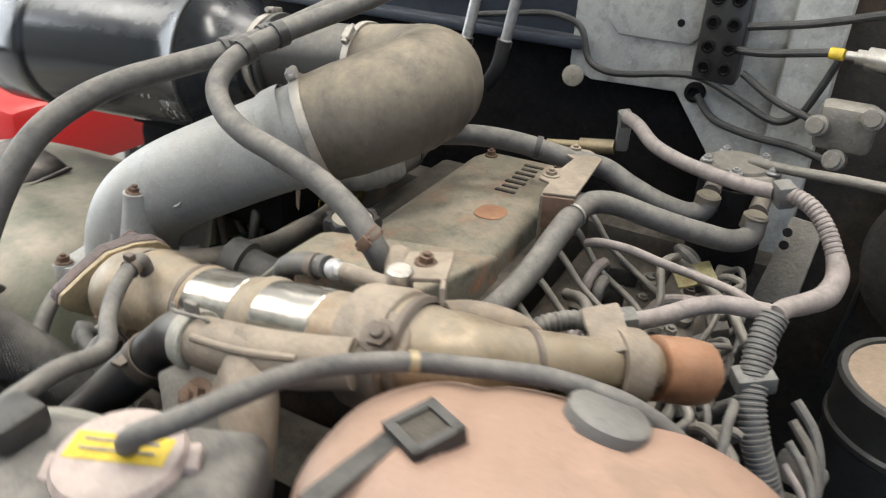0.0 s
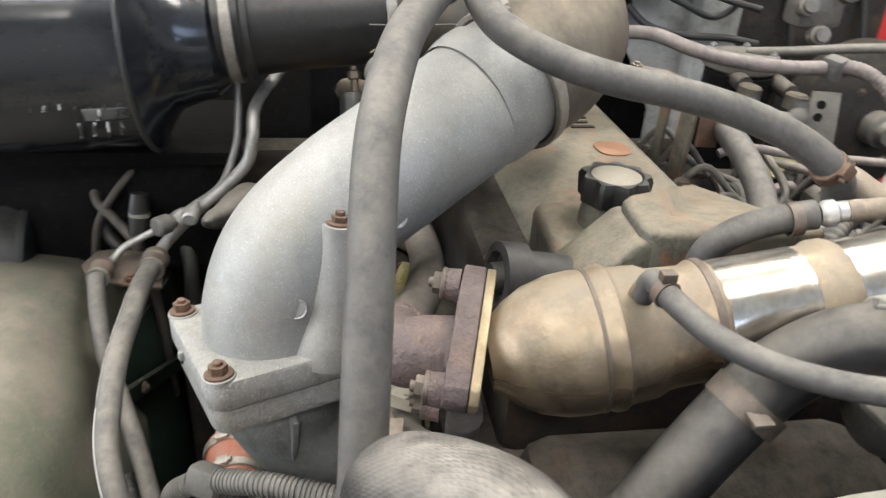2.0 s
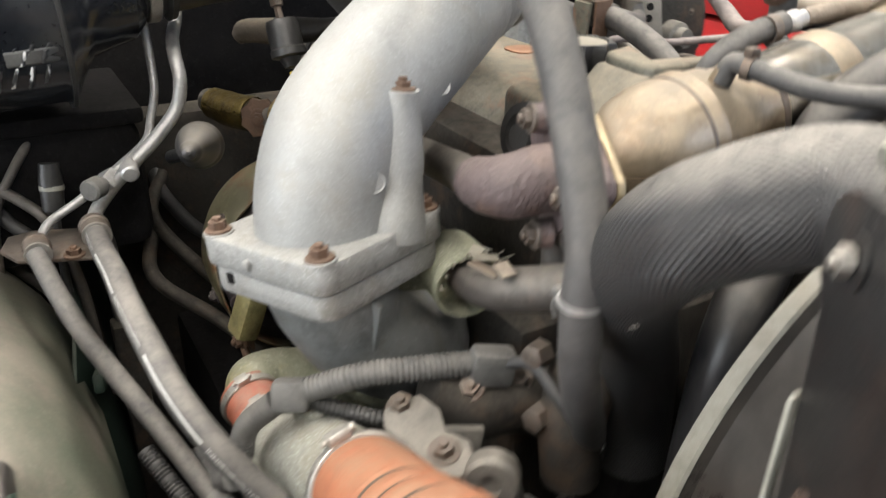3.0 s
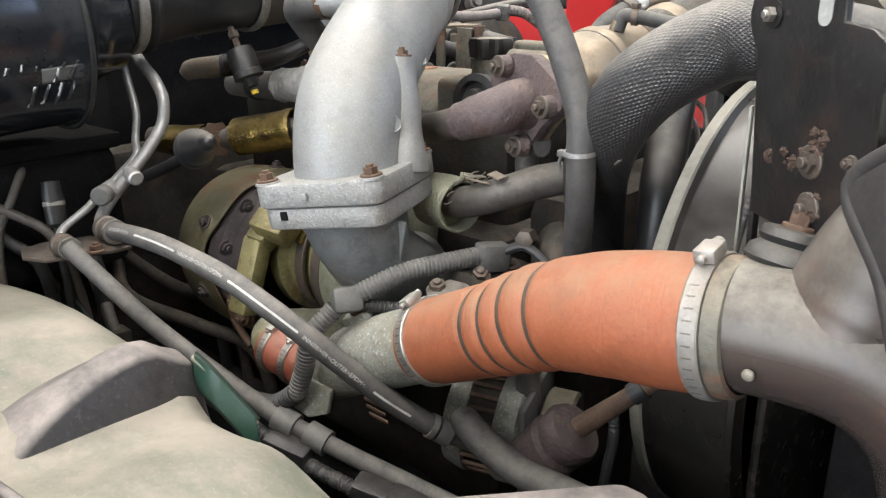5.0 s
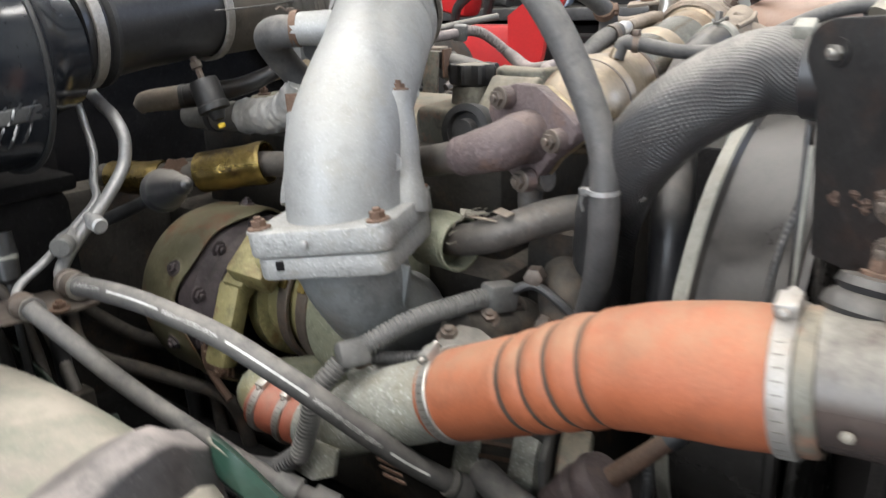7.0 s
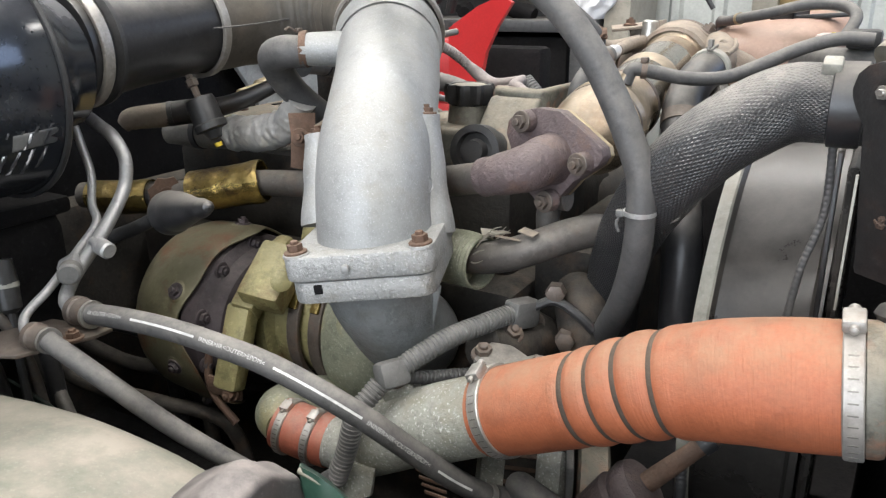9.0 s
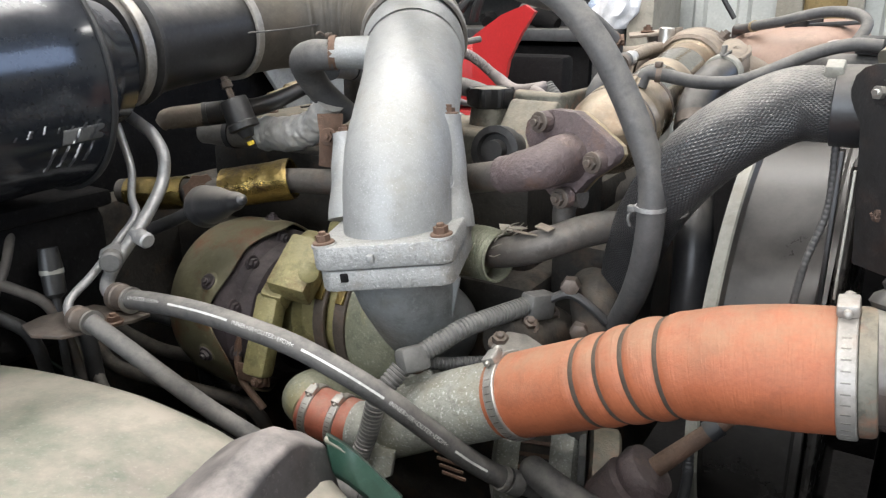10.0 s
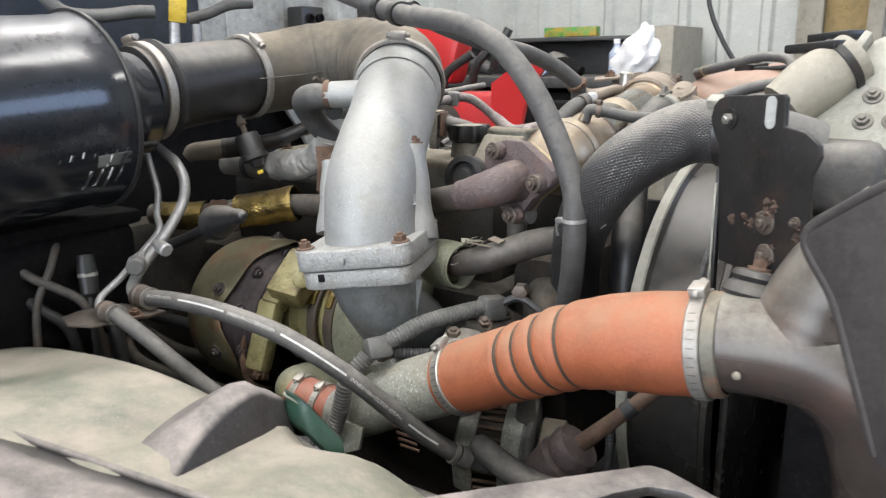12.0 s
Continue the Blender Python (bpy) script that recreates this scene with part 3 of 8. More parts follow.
def workbench():
    th = thing("workbench", (-0.9, 2.8, FLOOR_Z), "dark grey steel workbench with a raised back shelf", "workbench")
    part("worktop", box(Matrix.Translation((-1.41, 2.72, 1.245)), (1.5, 0.55, 0.05), 0.006), M_BENCH, th)
    part("back_shelf", box(Matrix.Translation((-1.41, 2.9, 1.44)), (1.5, 0.2, 0.02), 0.003), M_BENCH, th)
    part("back_panel", box(Matrix.Translation((-1.41, 2.99, 1.33)), (1.5, 0.02, 0.2), 0.002), M_BENCH, th)
    for x in (-2.12, -0.7):
        for y in (2.48, 2.96):
            part("leg", box(Matrix.Translation((x, y, 0.735)), (0.06, 0.06, 0.97), 0.004), M_BENCH, th)
    part("cabinet", box(Matrix.Translation((-1.41, 2.72, 0.9)), (1.3, 0.45, 0.6), 0.005), M_BLACK, th)
    tall = thing("cabinet", (-0.42, 2.9, FLOOR_Z), "tall grey-beige steel locker beside the bench", "cabinet")
    part("body", box(Matrix.Translation((-0.59, 2.80, 0.865)), (0.11, 0.4, 1.23), 0.006), M_CREAM, tall)


workbench()
rag = thing("cloth", (-0.75, 2.6, 1.25), "white crumpled cloth on the workbench", "cloth")
rb = bmesh.new()
bmesh.ops.create_icosphere(rb, subdivisions=4, radius=0.1)
for v in rb.verts:
    q = noise.noise(v.co * 22) * 0.022 + noise.noise(v.co * 55) * 0.008
    v.co = Vector((v.co.x * (0.95 - v.co.z * 4) + v.co.z * 0.4, v.co.y * 0.6, v.co.z * 1.15)) + v.co.normalized() * q
bmesh.ops.translate(rb, verts=rb.verts, vec=(-0.69, 2.6, 1.372))
part("folds", rb, M_WHITE, rag)
bot = thing("bottle", (-0.785, 2.6, 1.27), "small clear plastic bottle with a blue label", "bottle")
part("bottle_body", lathe((-0.785, 2.6, 1.27), (0, 0, 1), [(0, 0.03), (0.004, 0.033), (0.1, 0.033), (0.125, 0.015), (0.14, 0.013)]), M_BOTTLE, bot)
part("cap", lathe((-0.785, 2.6, 1.41), (0, 0, 1), [(0, 0.014), (0.018, 0.014), (0.02, 0.012)]), M_WHITE, bot)
cart = thing("carton", (-1.1, 2.9, 1.45), "green and orange cardboard carton on the shelf", "carton")
part("sleeve", box(Matrix.Translation((-1.14, 2.87, 1.475)), (0.28, 0.05, 0.045), 0.003), M_GREENBOX, cart)
spray = thing("spray_can", (-1.0, 2.6, 1.25), "small white can with blue rings on the bench", "can")
part("can_body", lathe((-1.12, 2.55, 1.305), (0.3, -1, 0), [(0, 0.03), (0.003, 0.034), (0.1, 0.034), (0.104, 0.028), (0.106, 0.02), (0.108, 0.0)]), M_BOTTLE, spray)
junk = thing("tool_pile", (-1.4, 2.7, 1.25), "dark oily parts heaped on the workbench", "parts")
for i in range(7):
    a = random.random() * 6.28
    c = (-1.75 + 0.13 * i, 2.62 + 0.12 * random.random(), 1.27 + 0.03 * random.random())
    part("scrap", tube([c, (c[0] + 0.1 * math.cos(a), c[1] + 0.05 * math.sin(a), c[2] + 0.05 * random.random()), (c[0] + 0.16 * math.cos(a), c[1], c[2] + 0.02)], [0.03, 0.045, 0.02], 10, 4), (M_BLACK, M_GRIME, M_BENCH)[i % 3], junk)
post = thing("timber_post", (0.1, 2.9, FLOOR_Z), "old cream-painted timber post against the wall", "post")
part("upright", box(Matrix.Translation((-0.08, 3.0, 1.95)), (0.10, 0.08, 3.4), 0.004), M_CREAM, post)
part("batten", box(Matrix.Translation((0.05, 3.03, 1.95)), (0.16, 0.04, 3.4), 0.004), M_WOOD, post)
part("batten", box(Matrix.Translation((0.165, 3.0, 1.95)), (0.06, 0.08, 3.4), 0.004), M_CREAM, post)
hose("power_cable", [(-0.20, 1.75, 3.64), (-0.19, 1.75, 2.6), (-0.175, 1.75, 1.8), (-0.137, 1.755, 1.50), (-0.094, 1.76, 1.40), (-0.047, 1.765, 1.325)], 0.007, M_RUBBER_B, "thin black cable hanging by the far wall", "cable")


def red_truck():
    th = thing("red_truck", (-0.9, 1.7, FLOOR_Z), "red painted body panel of another vehicle behind", "truck")
    m = Matrix.Translation((0, 1.6, 0)) @ pose(0, 0, 0, 90, 0, 0)
    part("wing_panel", prism(m, [(-0.80, 1.10), (-0.80, 1.27), (-0.755, 1.30), (-0.70, 1.335), (-0.62, 1.365), (-0.585, 1.345), (-0.63, 1.28), (-0.67, 1.20), (-0.69, 1.10)], 0.02, 0.0), M_RED, th, "", False)
    part("side_panel", box(Matrix.Translation((-1.35, 1.68, 1.14)), (1.08, 0.1, 0.2), 0.02), M_RED, th)
    part("lower_panel", box(Matrix.Translation((-1.2, 1.7, 0.86)), (1.6, 0.12, 0.34), 0.02), M_RED, th)
    part("cowl", box(Matrix.Translation((-1.3, 1.8, 1.42)) @ pose(0, 0, 0, 0, 14, 0), (0.5, 0.12, 0.22), 0.03), M_RED, th)
    # black block put in for the shade inside the body
    part("interior_shade", box(Matrix.Translation((-1.1, 1.9, 1.0)), (1.0, 0.1, 0.4), 0.02), M_BLACK, th)
    for i, (x, z, w) in enumerate(((-1.06, 1.30, 0.13), (-0.93, 1.33, 0.09), (-0.84, 1.38, 0.06))):
        part("lever", tube([(x, 1.66, z - 0.06), (x + 0.03, 1.64, z), (x + w, 1.66, z + 0.07)], 0.016, 10, 5), M_PLASTIC, th)
    for x in (-1.75, -0.75):
        part("wheel", lathe((x, 1.62, 0.49), (0, 1, 0), [(0, 0.05), (0.0, 0.14), (0.02, 0.23), (0.05, 0.24), (0.14, 0.24), (0.17, 0.23), (0.18, 0.1), (0.16, 0.05)], 32), M_RUBBER_B, th)


red_truck()
cart2 = thing("red_trolley", (-0.5, -1.2, FLOOR_Z), "low red tool trolley with a grey cover", "trolley")
part("tray", box(Matrix.Translation((-0.95, -1.35, 0.86)), (0.8, 0.55, 0.22), 0.03), M_RED, cart2)
part("cover", box(Matrix.Translation((-1.0, -1.4, 0.995)), (0.6, 0.4, 0.05), 0.02), M_FENDER_STEP, cart2)
for x in (-1.3, -0.6):
    for y in (-1.58, -1.12):
        part("leg", box(Matrix.Translation((x, y, 0.5)), (0.04, 0.04, 0.5), 0.004), M_BENCH, cart2)

# ---- the truck's front: firewall, engine, fan, radiator ----


def firewall():
    th = thing("firewall", (-0.70, 0.5, 0.6), "dusty white-painted firewall with a black recess", "firewall", "", "structure")
    m = Matrix.Translation((-0.692, -0.024, 0.023)) @ Matrix(((0, 0, 1, 0), (1, 0, 0, 0), (0, 1, 0, 0), (0, 0, 0, 1)))
    part("lower_panel", prism(m, [(0.66, 0.7), (0.72, 0.7), (0.72, 1.9), (0.36, 1.9), (0.36, 1.27), (0.40, 1.252), (0.545, 1.256), (0.61, 1.17), (0.66, 1.08)], -0.012, 0.003), M_FIREWALL, th)
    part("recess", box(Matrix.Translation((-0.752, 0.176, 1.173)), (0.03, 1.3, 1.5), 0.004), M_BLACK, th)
    # pressed stiffening field
    part("pressing", prism(Matrix.Translation((-0.691, -0.024, 0.023)) @ Matrix(((0, 0, 1, 0), (1, 0, 0, 0), (0, 1, 0, 0), (0, 0, 0, 1))), [(0.44, 1.335), (0.555, 1.335), (0.57, 1.35), (0.57, 1.62), (0.415, 1.62), (0.415, 1.36)], 0.006, 0.005), M_FIREWALL, th)
    part("corner_post", box(Matrix.Translation((-0.672, 0.711, 1.273)), (0.05, 0.075, 1.3), 0.012), M_FIREWALL, th)
    part("outer_wall", box(Matrix.Translation((-0.742, 0.906, 1.073)), (0.03, 0.32, 1.1), 0.004), M_BLOCK, th)
    part("plug", lathe((-0.674, 0.351, 1.282), (1, 0.1, 0.1), [(0, 0.018), (0.006, 0.018), (0.008, 0.014), (0.008, 0.004), (0.011, 0.003), (0.011, 0.0)]), M_CREAM, th)
    part("grommet", lathe((-0.691, 0.553, 1.285), (1, 0, 0), [(0, 0.017), (0.008, 0.016), (0.01, 0.01), (0.004, 0.006), (0.004, 0)]), M_BLACK, th)
    # flat black disc paints the dark inside of a small hole
    part("hole_shade", lathe((-0.686, 0.512, 1.390), (1, 0, 0), [(0, 0.006), (0.0025, 0.006), (0.0025, 0)], 12), M_BLACK, th)
    bk = thing("valve_block", (-0.682, 0.586, 1.373), "black brake valve block bolted to the firewall", "valve")
    part("block_body", box(Matrix.Translation((-0.657, 0.583, 1.393)), (0.05, 0.066, 0.15), 0.006), M_PLASTIC, bk)
    for z in (1.343, 1.373, 1.408, 1.443):
        for y in (0.568, 0.598):
            part("port", lathe((-0.633, y, z), (1, 0, 0), [(0, 0.010), (0.009, 0.010), (0.010, 0.007), (0.004, 0.006), (0.004, 0)], 14), M_BLACK, bk)


firewall()
hose("brake_pipe", [(-0.674, 0.146, 1.356), (-0.668, 0.224, 1.369), (-0.663, 0.312, 1.380), (-0.657, 0.358, 1.367), (-0.651, 0.383, 1.317), (-0.646, 0.420, 1.305), (-0.640, 0.557, 1.323), (-0.635, 0.622, 1.302), (-0.629, 0.687, 1.279), (-0.623, 0.716, 1.298), (-0.618, 0.732, 1.337), (-0.612, 0.747, 1.387)], 0.0055, M_RUBBER_B, "black brake pipe clipped along the firewall", "pipe", 10)
hose("brake_pipe", [(-0.677, 0.559, 1.284), (-0.661, 0.591, 1.257), (-0.645, 0.651, 1.246), (-0.628, 0.719, 1.246), (-0.612, 0.763, 1.241)], 0.006, M_RUBBER_B, "black pipe from the grommet in the firewall", "pipe", 10)
hose("air_line", [(-0.637, 0.617, 1.407), (-0.622, 0.705, 1.426), (-0.607, 0.790, 1.452), (-0.592, 0.868, 1.476)], 0.006, M_RUBBER_B, "thin black air line from the valve block", "pipe", 10, group="air lines")
hose("air_line", [(-0.637, 0.607, 1.372), (-0.605, 0.649, 1.380), (-0.572, 0.733, 1.400)], 0.006, M_RUBBER_B, "thin black air line from the valve block", "pipe", 10, group="air lines")
hose("air_line", [(-0.637, 0.624, 1.339), (-0.614, 0.680, 1.313), (-0.592, 0.743, 1.299)], 0.0055, M_RUBBER_B, "thin black air line from the valve block", "pipe", 10, group="air lines")
fit = thing("air_fitting", (-0.512, 0.756, 1.383), "bright pneumatic fitting with a yellow collar", "fitting")
part("collar", lathe((-0.572, 0.733, 1.400), (0.25, 0.97, 0.02), [(0, 0.008), (0.018, 0.008)], 14), M_YTAG, fit)
part("fitting_body", lathe((-0.567, 0.753, 1.401), (0.25, 0.97, 0.02), [(0, 0.006), (0.012, 0.006), (0.013, 0.010), (0.025, 0.010), (0.026, 0.015), (0.07, 0.016), (0.072, 0.01)], 16), M_STEEL, fit)
grp = thing("pneumatic_valve", (-0.492, 0.776, 1.303), "grimy alloy pneumatic valve with several ports", "valve")
part("valve_body", box(Matrix.Translation((-0.512, 0.776, 1.323)), (0.05, 0.07, 0.06), 0.01), M_GRIME, grp)
for dy, dz in ((-0.03, 0.0), (0.03, 0.02), (0.0, -0.04)):
    part("port", lathe((-0.492, 0.776 + dy, 1.323 + dz), (1, -0.2, 0.3), [(0, 0.014), (0.02, 0.014), (0.021, 0.010), (0.03, 0.010)], 14), M_GRIME, grp)
hose("grey_pipe", [(-0.492, 0.676, 1.258), (-0.462, 0.736, 1.268), (-0.432, 0.796, 1.280), (-0.392, 0.896, 1.293)], 0.007, M_GRIME, "grey metal pipe leading away from the firewall", "pipe", 12)
for y0, x0 in ((0.200, -0.592), (0.262, -0.612)):
    hv = thing("heater_valve", (x0, y0, 1.3), "bright metal pipe end with a black rubber hose", "pipe", "heater stubs")
    part("metal_stub", lathe((x0, y0, 1.42), (0.1, -0.15, -1), [(0, 0.009), (0.08, 0.009), (0.083, 0.012), (0.095, 0.012), (0.097, 0.008), (0.115, 0.008)], 16), M_PIPE, hv)
    part("rubber_end", tube([(x0 + 0.012, y0 - 0.012, 1.34), (x0 + 0.01, y0 - 0.02, 1.3), (x0 - 0.01, y0 - 0.05, 1.25)], 0.0125, 14, 6), M_RUBBER_B, hv)

eng = thing("engine_block", (-0.2, 0.34, FLOOR_Z), "grimy cast-iron diesel engine block", "engine")
part("crankcase", box(Matrix.Translation((-0.22, 0.34, 0.75)), (0.62, 0.36, 0.6), 0.02), M_BLOCK, eng)
part("cylinder_head", box(Matrix.Translation((-0.21, 0.34, 1.10)), (0.54, 0.26, 0.13), 0.012), M_BLOCK, eng)
part("side_rail", box(Matrix.Translation((-0.2, 0.55, 1.06)), (0.5, 0.14, 0.1), 0.02), M_BLOCK, eng)
part("front_housing", box(Matrix.Translation((0.13, 0.36, 0.92)), (0.1, 0.3, 0.36), 0.03), M_BLOCK, eng)
part("bulkhead", box(Matrix.Translation((-0.55, 0.3, 0.8)), (0.06, 0.9, 0.6), 0.02), M_BLOCK, eng)
sub = thing("chassis_rail", (0, -0.05, FLOOR_Z + 0.3), "dark dirty chassis rail with sheets added to keep light out", "chassis")
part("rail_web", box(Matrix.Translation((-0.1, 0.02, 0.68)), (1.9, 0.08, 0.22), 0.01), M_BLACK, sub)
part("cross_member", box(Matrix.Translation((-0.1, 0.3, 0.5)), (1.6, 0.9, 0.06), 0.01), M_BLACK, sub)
# black sheets added round and under the bay to block stray light
part("added_bay_wall", box(Matrix.Translation((-0.62, -0.3, 0.9)), (0.04, 0.7, 0.7), 0.01), M_BLACK, sub)
part("added_bay_wall", box(Matrix.Translation((-0.02, -0.27, 0.63)), (1.2, 0.02, 0.64), 0.004), M_BLACK, sub)
part("added_bay_wall", box(Matrix.Translation((0.63, 0.45, 0.66)), (0.03, 1.5, 0.8), 0.004), M_BLACK, sub)
part("added_bay_wall", box(Matrix.Translation((-0.04, 1.2, 0.63)), (1.3, 0.02, 0.74), 0.004), M_BLACK, sub)
part("added_bay_floor", box(Matrix.Translation((-0.05, 0.4, 0.42)), (1.3, 1.4, 0.02), 0.004), M_BLACK, sub)


def valve_cover():
    th = thing("valve_cover", (-0.2, 0.36, 1.14), "dusty cast valve cover with rusty stains", "valve cover")

    def across(x):
        return Matrix(((0, 0, 1, x), (1, 0, 0, 0), (0, 1, 0, 0), (0, 0, 0, 1)))
    ridge = [(0.252, 1.135), (0.258, 1.160), (0.276, 1.186), (0.300, 1.199), (0.425, 1.201), (0.446, 1.190), (0.456, 1.135)]
    part("rear_cover", prism(across(-0.465), ridge, 0.46, 0.007, 3), M_VALVE, th)
    plateau = [(-0.018, 0.318), (-0.008, 0.308), (0.046, 0.306), (0.055, 0.316), (0.058, 0.455), (-0.165, 0.455), (-0.150, 0.438), (-0.085, 0.388), (-0.035, 0.352)]
    top = prism(Matrix.Translation((0, 0, 1.135)), plateau, 0.120, 0.009, 3)
    for v in top.verts:
        # the raised front falls back to the level of the ridge
        if v.co.z > 1.2:
            v.co.z -= 0.42 * max(0.0, -0.025 - v.co.x)
    part("front_cover", top, M_VALVE, th)
    skirt = [(0.222, 1.135), (0.228, 1.165), (0.262, 1.205), (0.304, 1.246), (0.330, 1.246), (0.330, 1.135)]
    part("front_skirt", prism(across(-0.016), skirt, 0.068, 0.006, 3), M_VALVE, th)
    part("cap_seat", prism(Matrix.Translation((0, 0, 1.135)), [(-0.105, 0.262), (-0.012, 0.256), (0.0, 0.300), (-0.005, 0.352), (-0.09, 0.370), (-0.112, 0.330)], 0.074, 0.012, 3), M_VALVE, th)
    # cast lettering, as plain raised bars
    for k in range(7):
        part("raised_bar", box(Matrix.Translation((-0.436 + 0.0175 * k, 0.385, 1.2012)), (0.007, 0.030 - 0.006 * (k % 2), 0.0024), 0.0008), M_BLOCK, th)
    part("cast_badge", prism(Matrix.Translation((-0.257, 0.398, 1.2002)), round_rect(0.044, 0.040, 0.016), 0.002, 0.0006), M_COPPER, th, "faded red cast badge")
    for x, y in ((-0.445, 0.310), (-0.445, 0.42)):
        bolt(th, (x, y, 1.200), (0, 0, 1), 0.012, 0.008)
    # round blanking plug on the side
    part("plug", lathe((0.015, 0.214, 1.195), (0.1, -1, 0.15), [(-0.06, 0.022), (-0.012, 0.024), (-0.010, 0.030), (0.012, 0.030), (0.013, 0.022), (0.006, 0.020), (0.006, 0.014), (0.018, 0.012), (0.018, 0)], 24), M_RUBBER_B, th, "black rubber side plug")
    cap = part("oil_cap", lathe((-0.053, 0.320, 1.205), (0, 0, 1), [(-0.01, 0.034), (0.0, 0.029), (0.026, 0.026)], 24), M_VALVE, th, "black ribbed oil filler cap with a dusty top")
    bm = bmesh.new()
    seg = 48
    rows = []
    for z, r, w in ((1.230, 0.024, 0), (1.234, 0.0285, 1), (1.252, 0.0305, 1), (1.257, 0.0285, 0.8), (1.257, 0.0245, 0), (1.2545, 0.0225, 0), (1.2545, 0.004, 0)):
        rows.append([bm.verts.new((-0.053 + (r + w * 0.0032 * math.cos(9 * t)) * math.cos(t), 0.320 + (r + w * 0.0032 * math.cos(9 * t)) * math.sin(t), z)) for t in (2 * math.pi * j / seg for j in range(seg))])
    for p, q in zip(rows[:-1], rows[1:]):
        for j in range(seg):
            bm.faces.new((p[j], p[(j + 1) % seg], q[(j + 1) % seg], q[j]))
    bm.faces.new(rows[-1])
    bm.faces.new(rows[0][::-1])
    part("grip", bm, M_PLASTIC, cap)
    part("top_disc", lathe((-0.053, 0.320, 1.2548), (0, 0, 1), [(0, 0.0222), (0.0012, 0.0222), (0.0022, 0.019), (0.0022, 0)], 32), M_CREAM, cap, "tan dust-covered top disc")


valve_cover()


def fan_shroud():
    th = thing("fan_shroud", (0.33, 0.40, 0.85), "dusty grey round fan shroud ring", "fan shroud")
    c, ax = (0.290, 0.36, 0.98), (1, 0, 0)
    part("ring", lathe(c, ax, [(0.0, 0.232), (0.0, 0.246), (0.010, 0.248), (0.014, 0.243), (0.055, 0.247), (0.092, 0.256), (0.096, 0.264), (0.102, 0.264), (0.102, 0.24), (0.02, 0.23), (0.0, 0.232)], 96, closed=False), M_SHROUD, th)
    part("rim", lathe(c, ax, [(-0.004, 0.242), (-0.004, 0.248), (0.008, 0.251), (0.010, 0.249), (0.002, 0.246), (0.0, 0.242), (-0.004, 0.242)], 96, closed=False), M_GREYRAIL, th, "worn grey front rim")
    part("fan_disc", lathe((0.33, 0.36, 0.98), ax, [(0, 0.226), (0.02, 0.226), (0.02, 0.05), (0.0, 0.05), (0, 0.226)], 64, closed=False), M_BLACK, th)
    part("shroud_back", box(Matrix.Translation((0.398, 0.50, 0.86)), (0.010, 0.72, 0.74), 0.01), M_SHROUD, th)
    rad = thing("radiator", (0.45, 0.42, 0.4), "dusty radiator core with a grey plastic top tank", "radiator")
    part("core", box(Matrix.Translation((0.50, 0.48, 0.80)), (0.06, 0.80, 0.82), 0.006), M_BLACK, rad)
    part("top_tank", box(Matrix.Translation((0.475, 0.50, 1.24)), (0.09, 0.78, 0.07), 0.018, 3), M_RUBBER, rad)
    part("inlet_neck", tube([(0.46, 0.15, 1.265), (0.42, 0.135, 1.278), (0.375, 0.131, 1.280)], 0.028, 24, 6), M_GREYPLASTIC, rad)
    fl = thing("radiator_filler", (0.367, 0.447, 1.26), "grey dusty filler neck housing on the radiator", "filler")
    part("housing", box(Matrix.Translation((0.372, 0.455, 1.282)) @ pose(0, 0, 0, 0, 0, 25), (0.10, 0.15, 0.05), 0.014, 3), M_RUBBER, fl)
    part("clip", box(Matrix.Translation((0.382, 0.382, 1.318)), (0.034, 0.03, 0.02), 0.005), M_PLASTIC, fl)
    cap = part("radiator_cap", lathe((0.365, 0.452, 1.297), (0.05, 0, 1), [(0, 0.026), (0.008, 0.036), (0.014, 0.038), (0.020, 0.035), (0.022, 0.030), (0.022, 0)], 40), M_PINK, fl, "round cap with a pink and yellow warning label")
    part("ear", box(frame_of((0.365, 0.452, 1.307), (0.05, 0, 1)) @ Matrix.Translation((0, 0, 0)) @ pose(0, 0, 0, 0, 0, 35), (0.088, 0.022, 0.009), 0.004), M_PINK, cap)
    part("label_band", prism(frame_of((0.365, 0.452, 1.319), (0.05, 0, 1)) @ pose(0, 0, 0, 0, 0, 22), [(-0.029, -0.010), (0.029, -0.010), (0.029, 0.010), (-0.029, 0.010)], 0.0006, 0), M_YTAG, cap, "yellow band with faded print bars")
    for k in (-0.004, 0.003):
        part("print_bar", prism(frame_of((0.365, 0.452, 1.32), (0.05, 0, 1)) @ pose(0, 0, 0, 0, 0, 22) @ Matrix.Translation((0, k, 0)), [(-0.022, -0.001), (0.022, -0.001), (0.022, 0.001), (-0.022, 0.001)], 0.0004, 0), M_GRIME, cap)


fan_shroud()


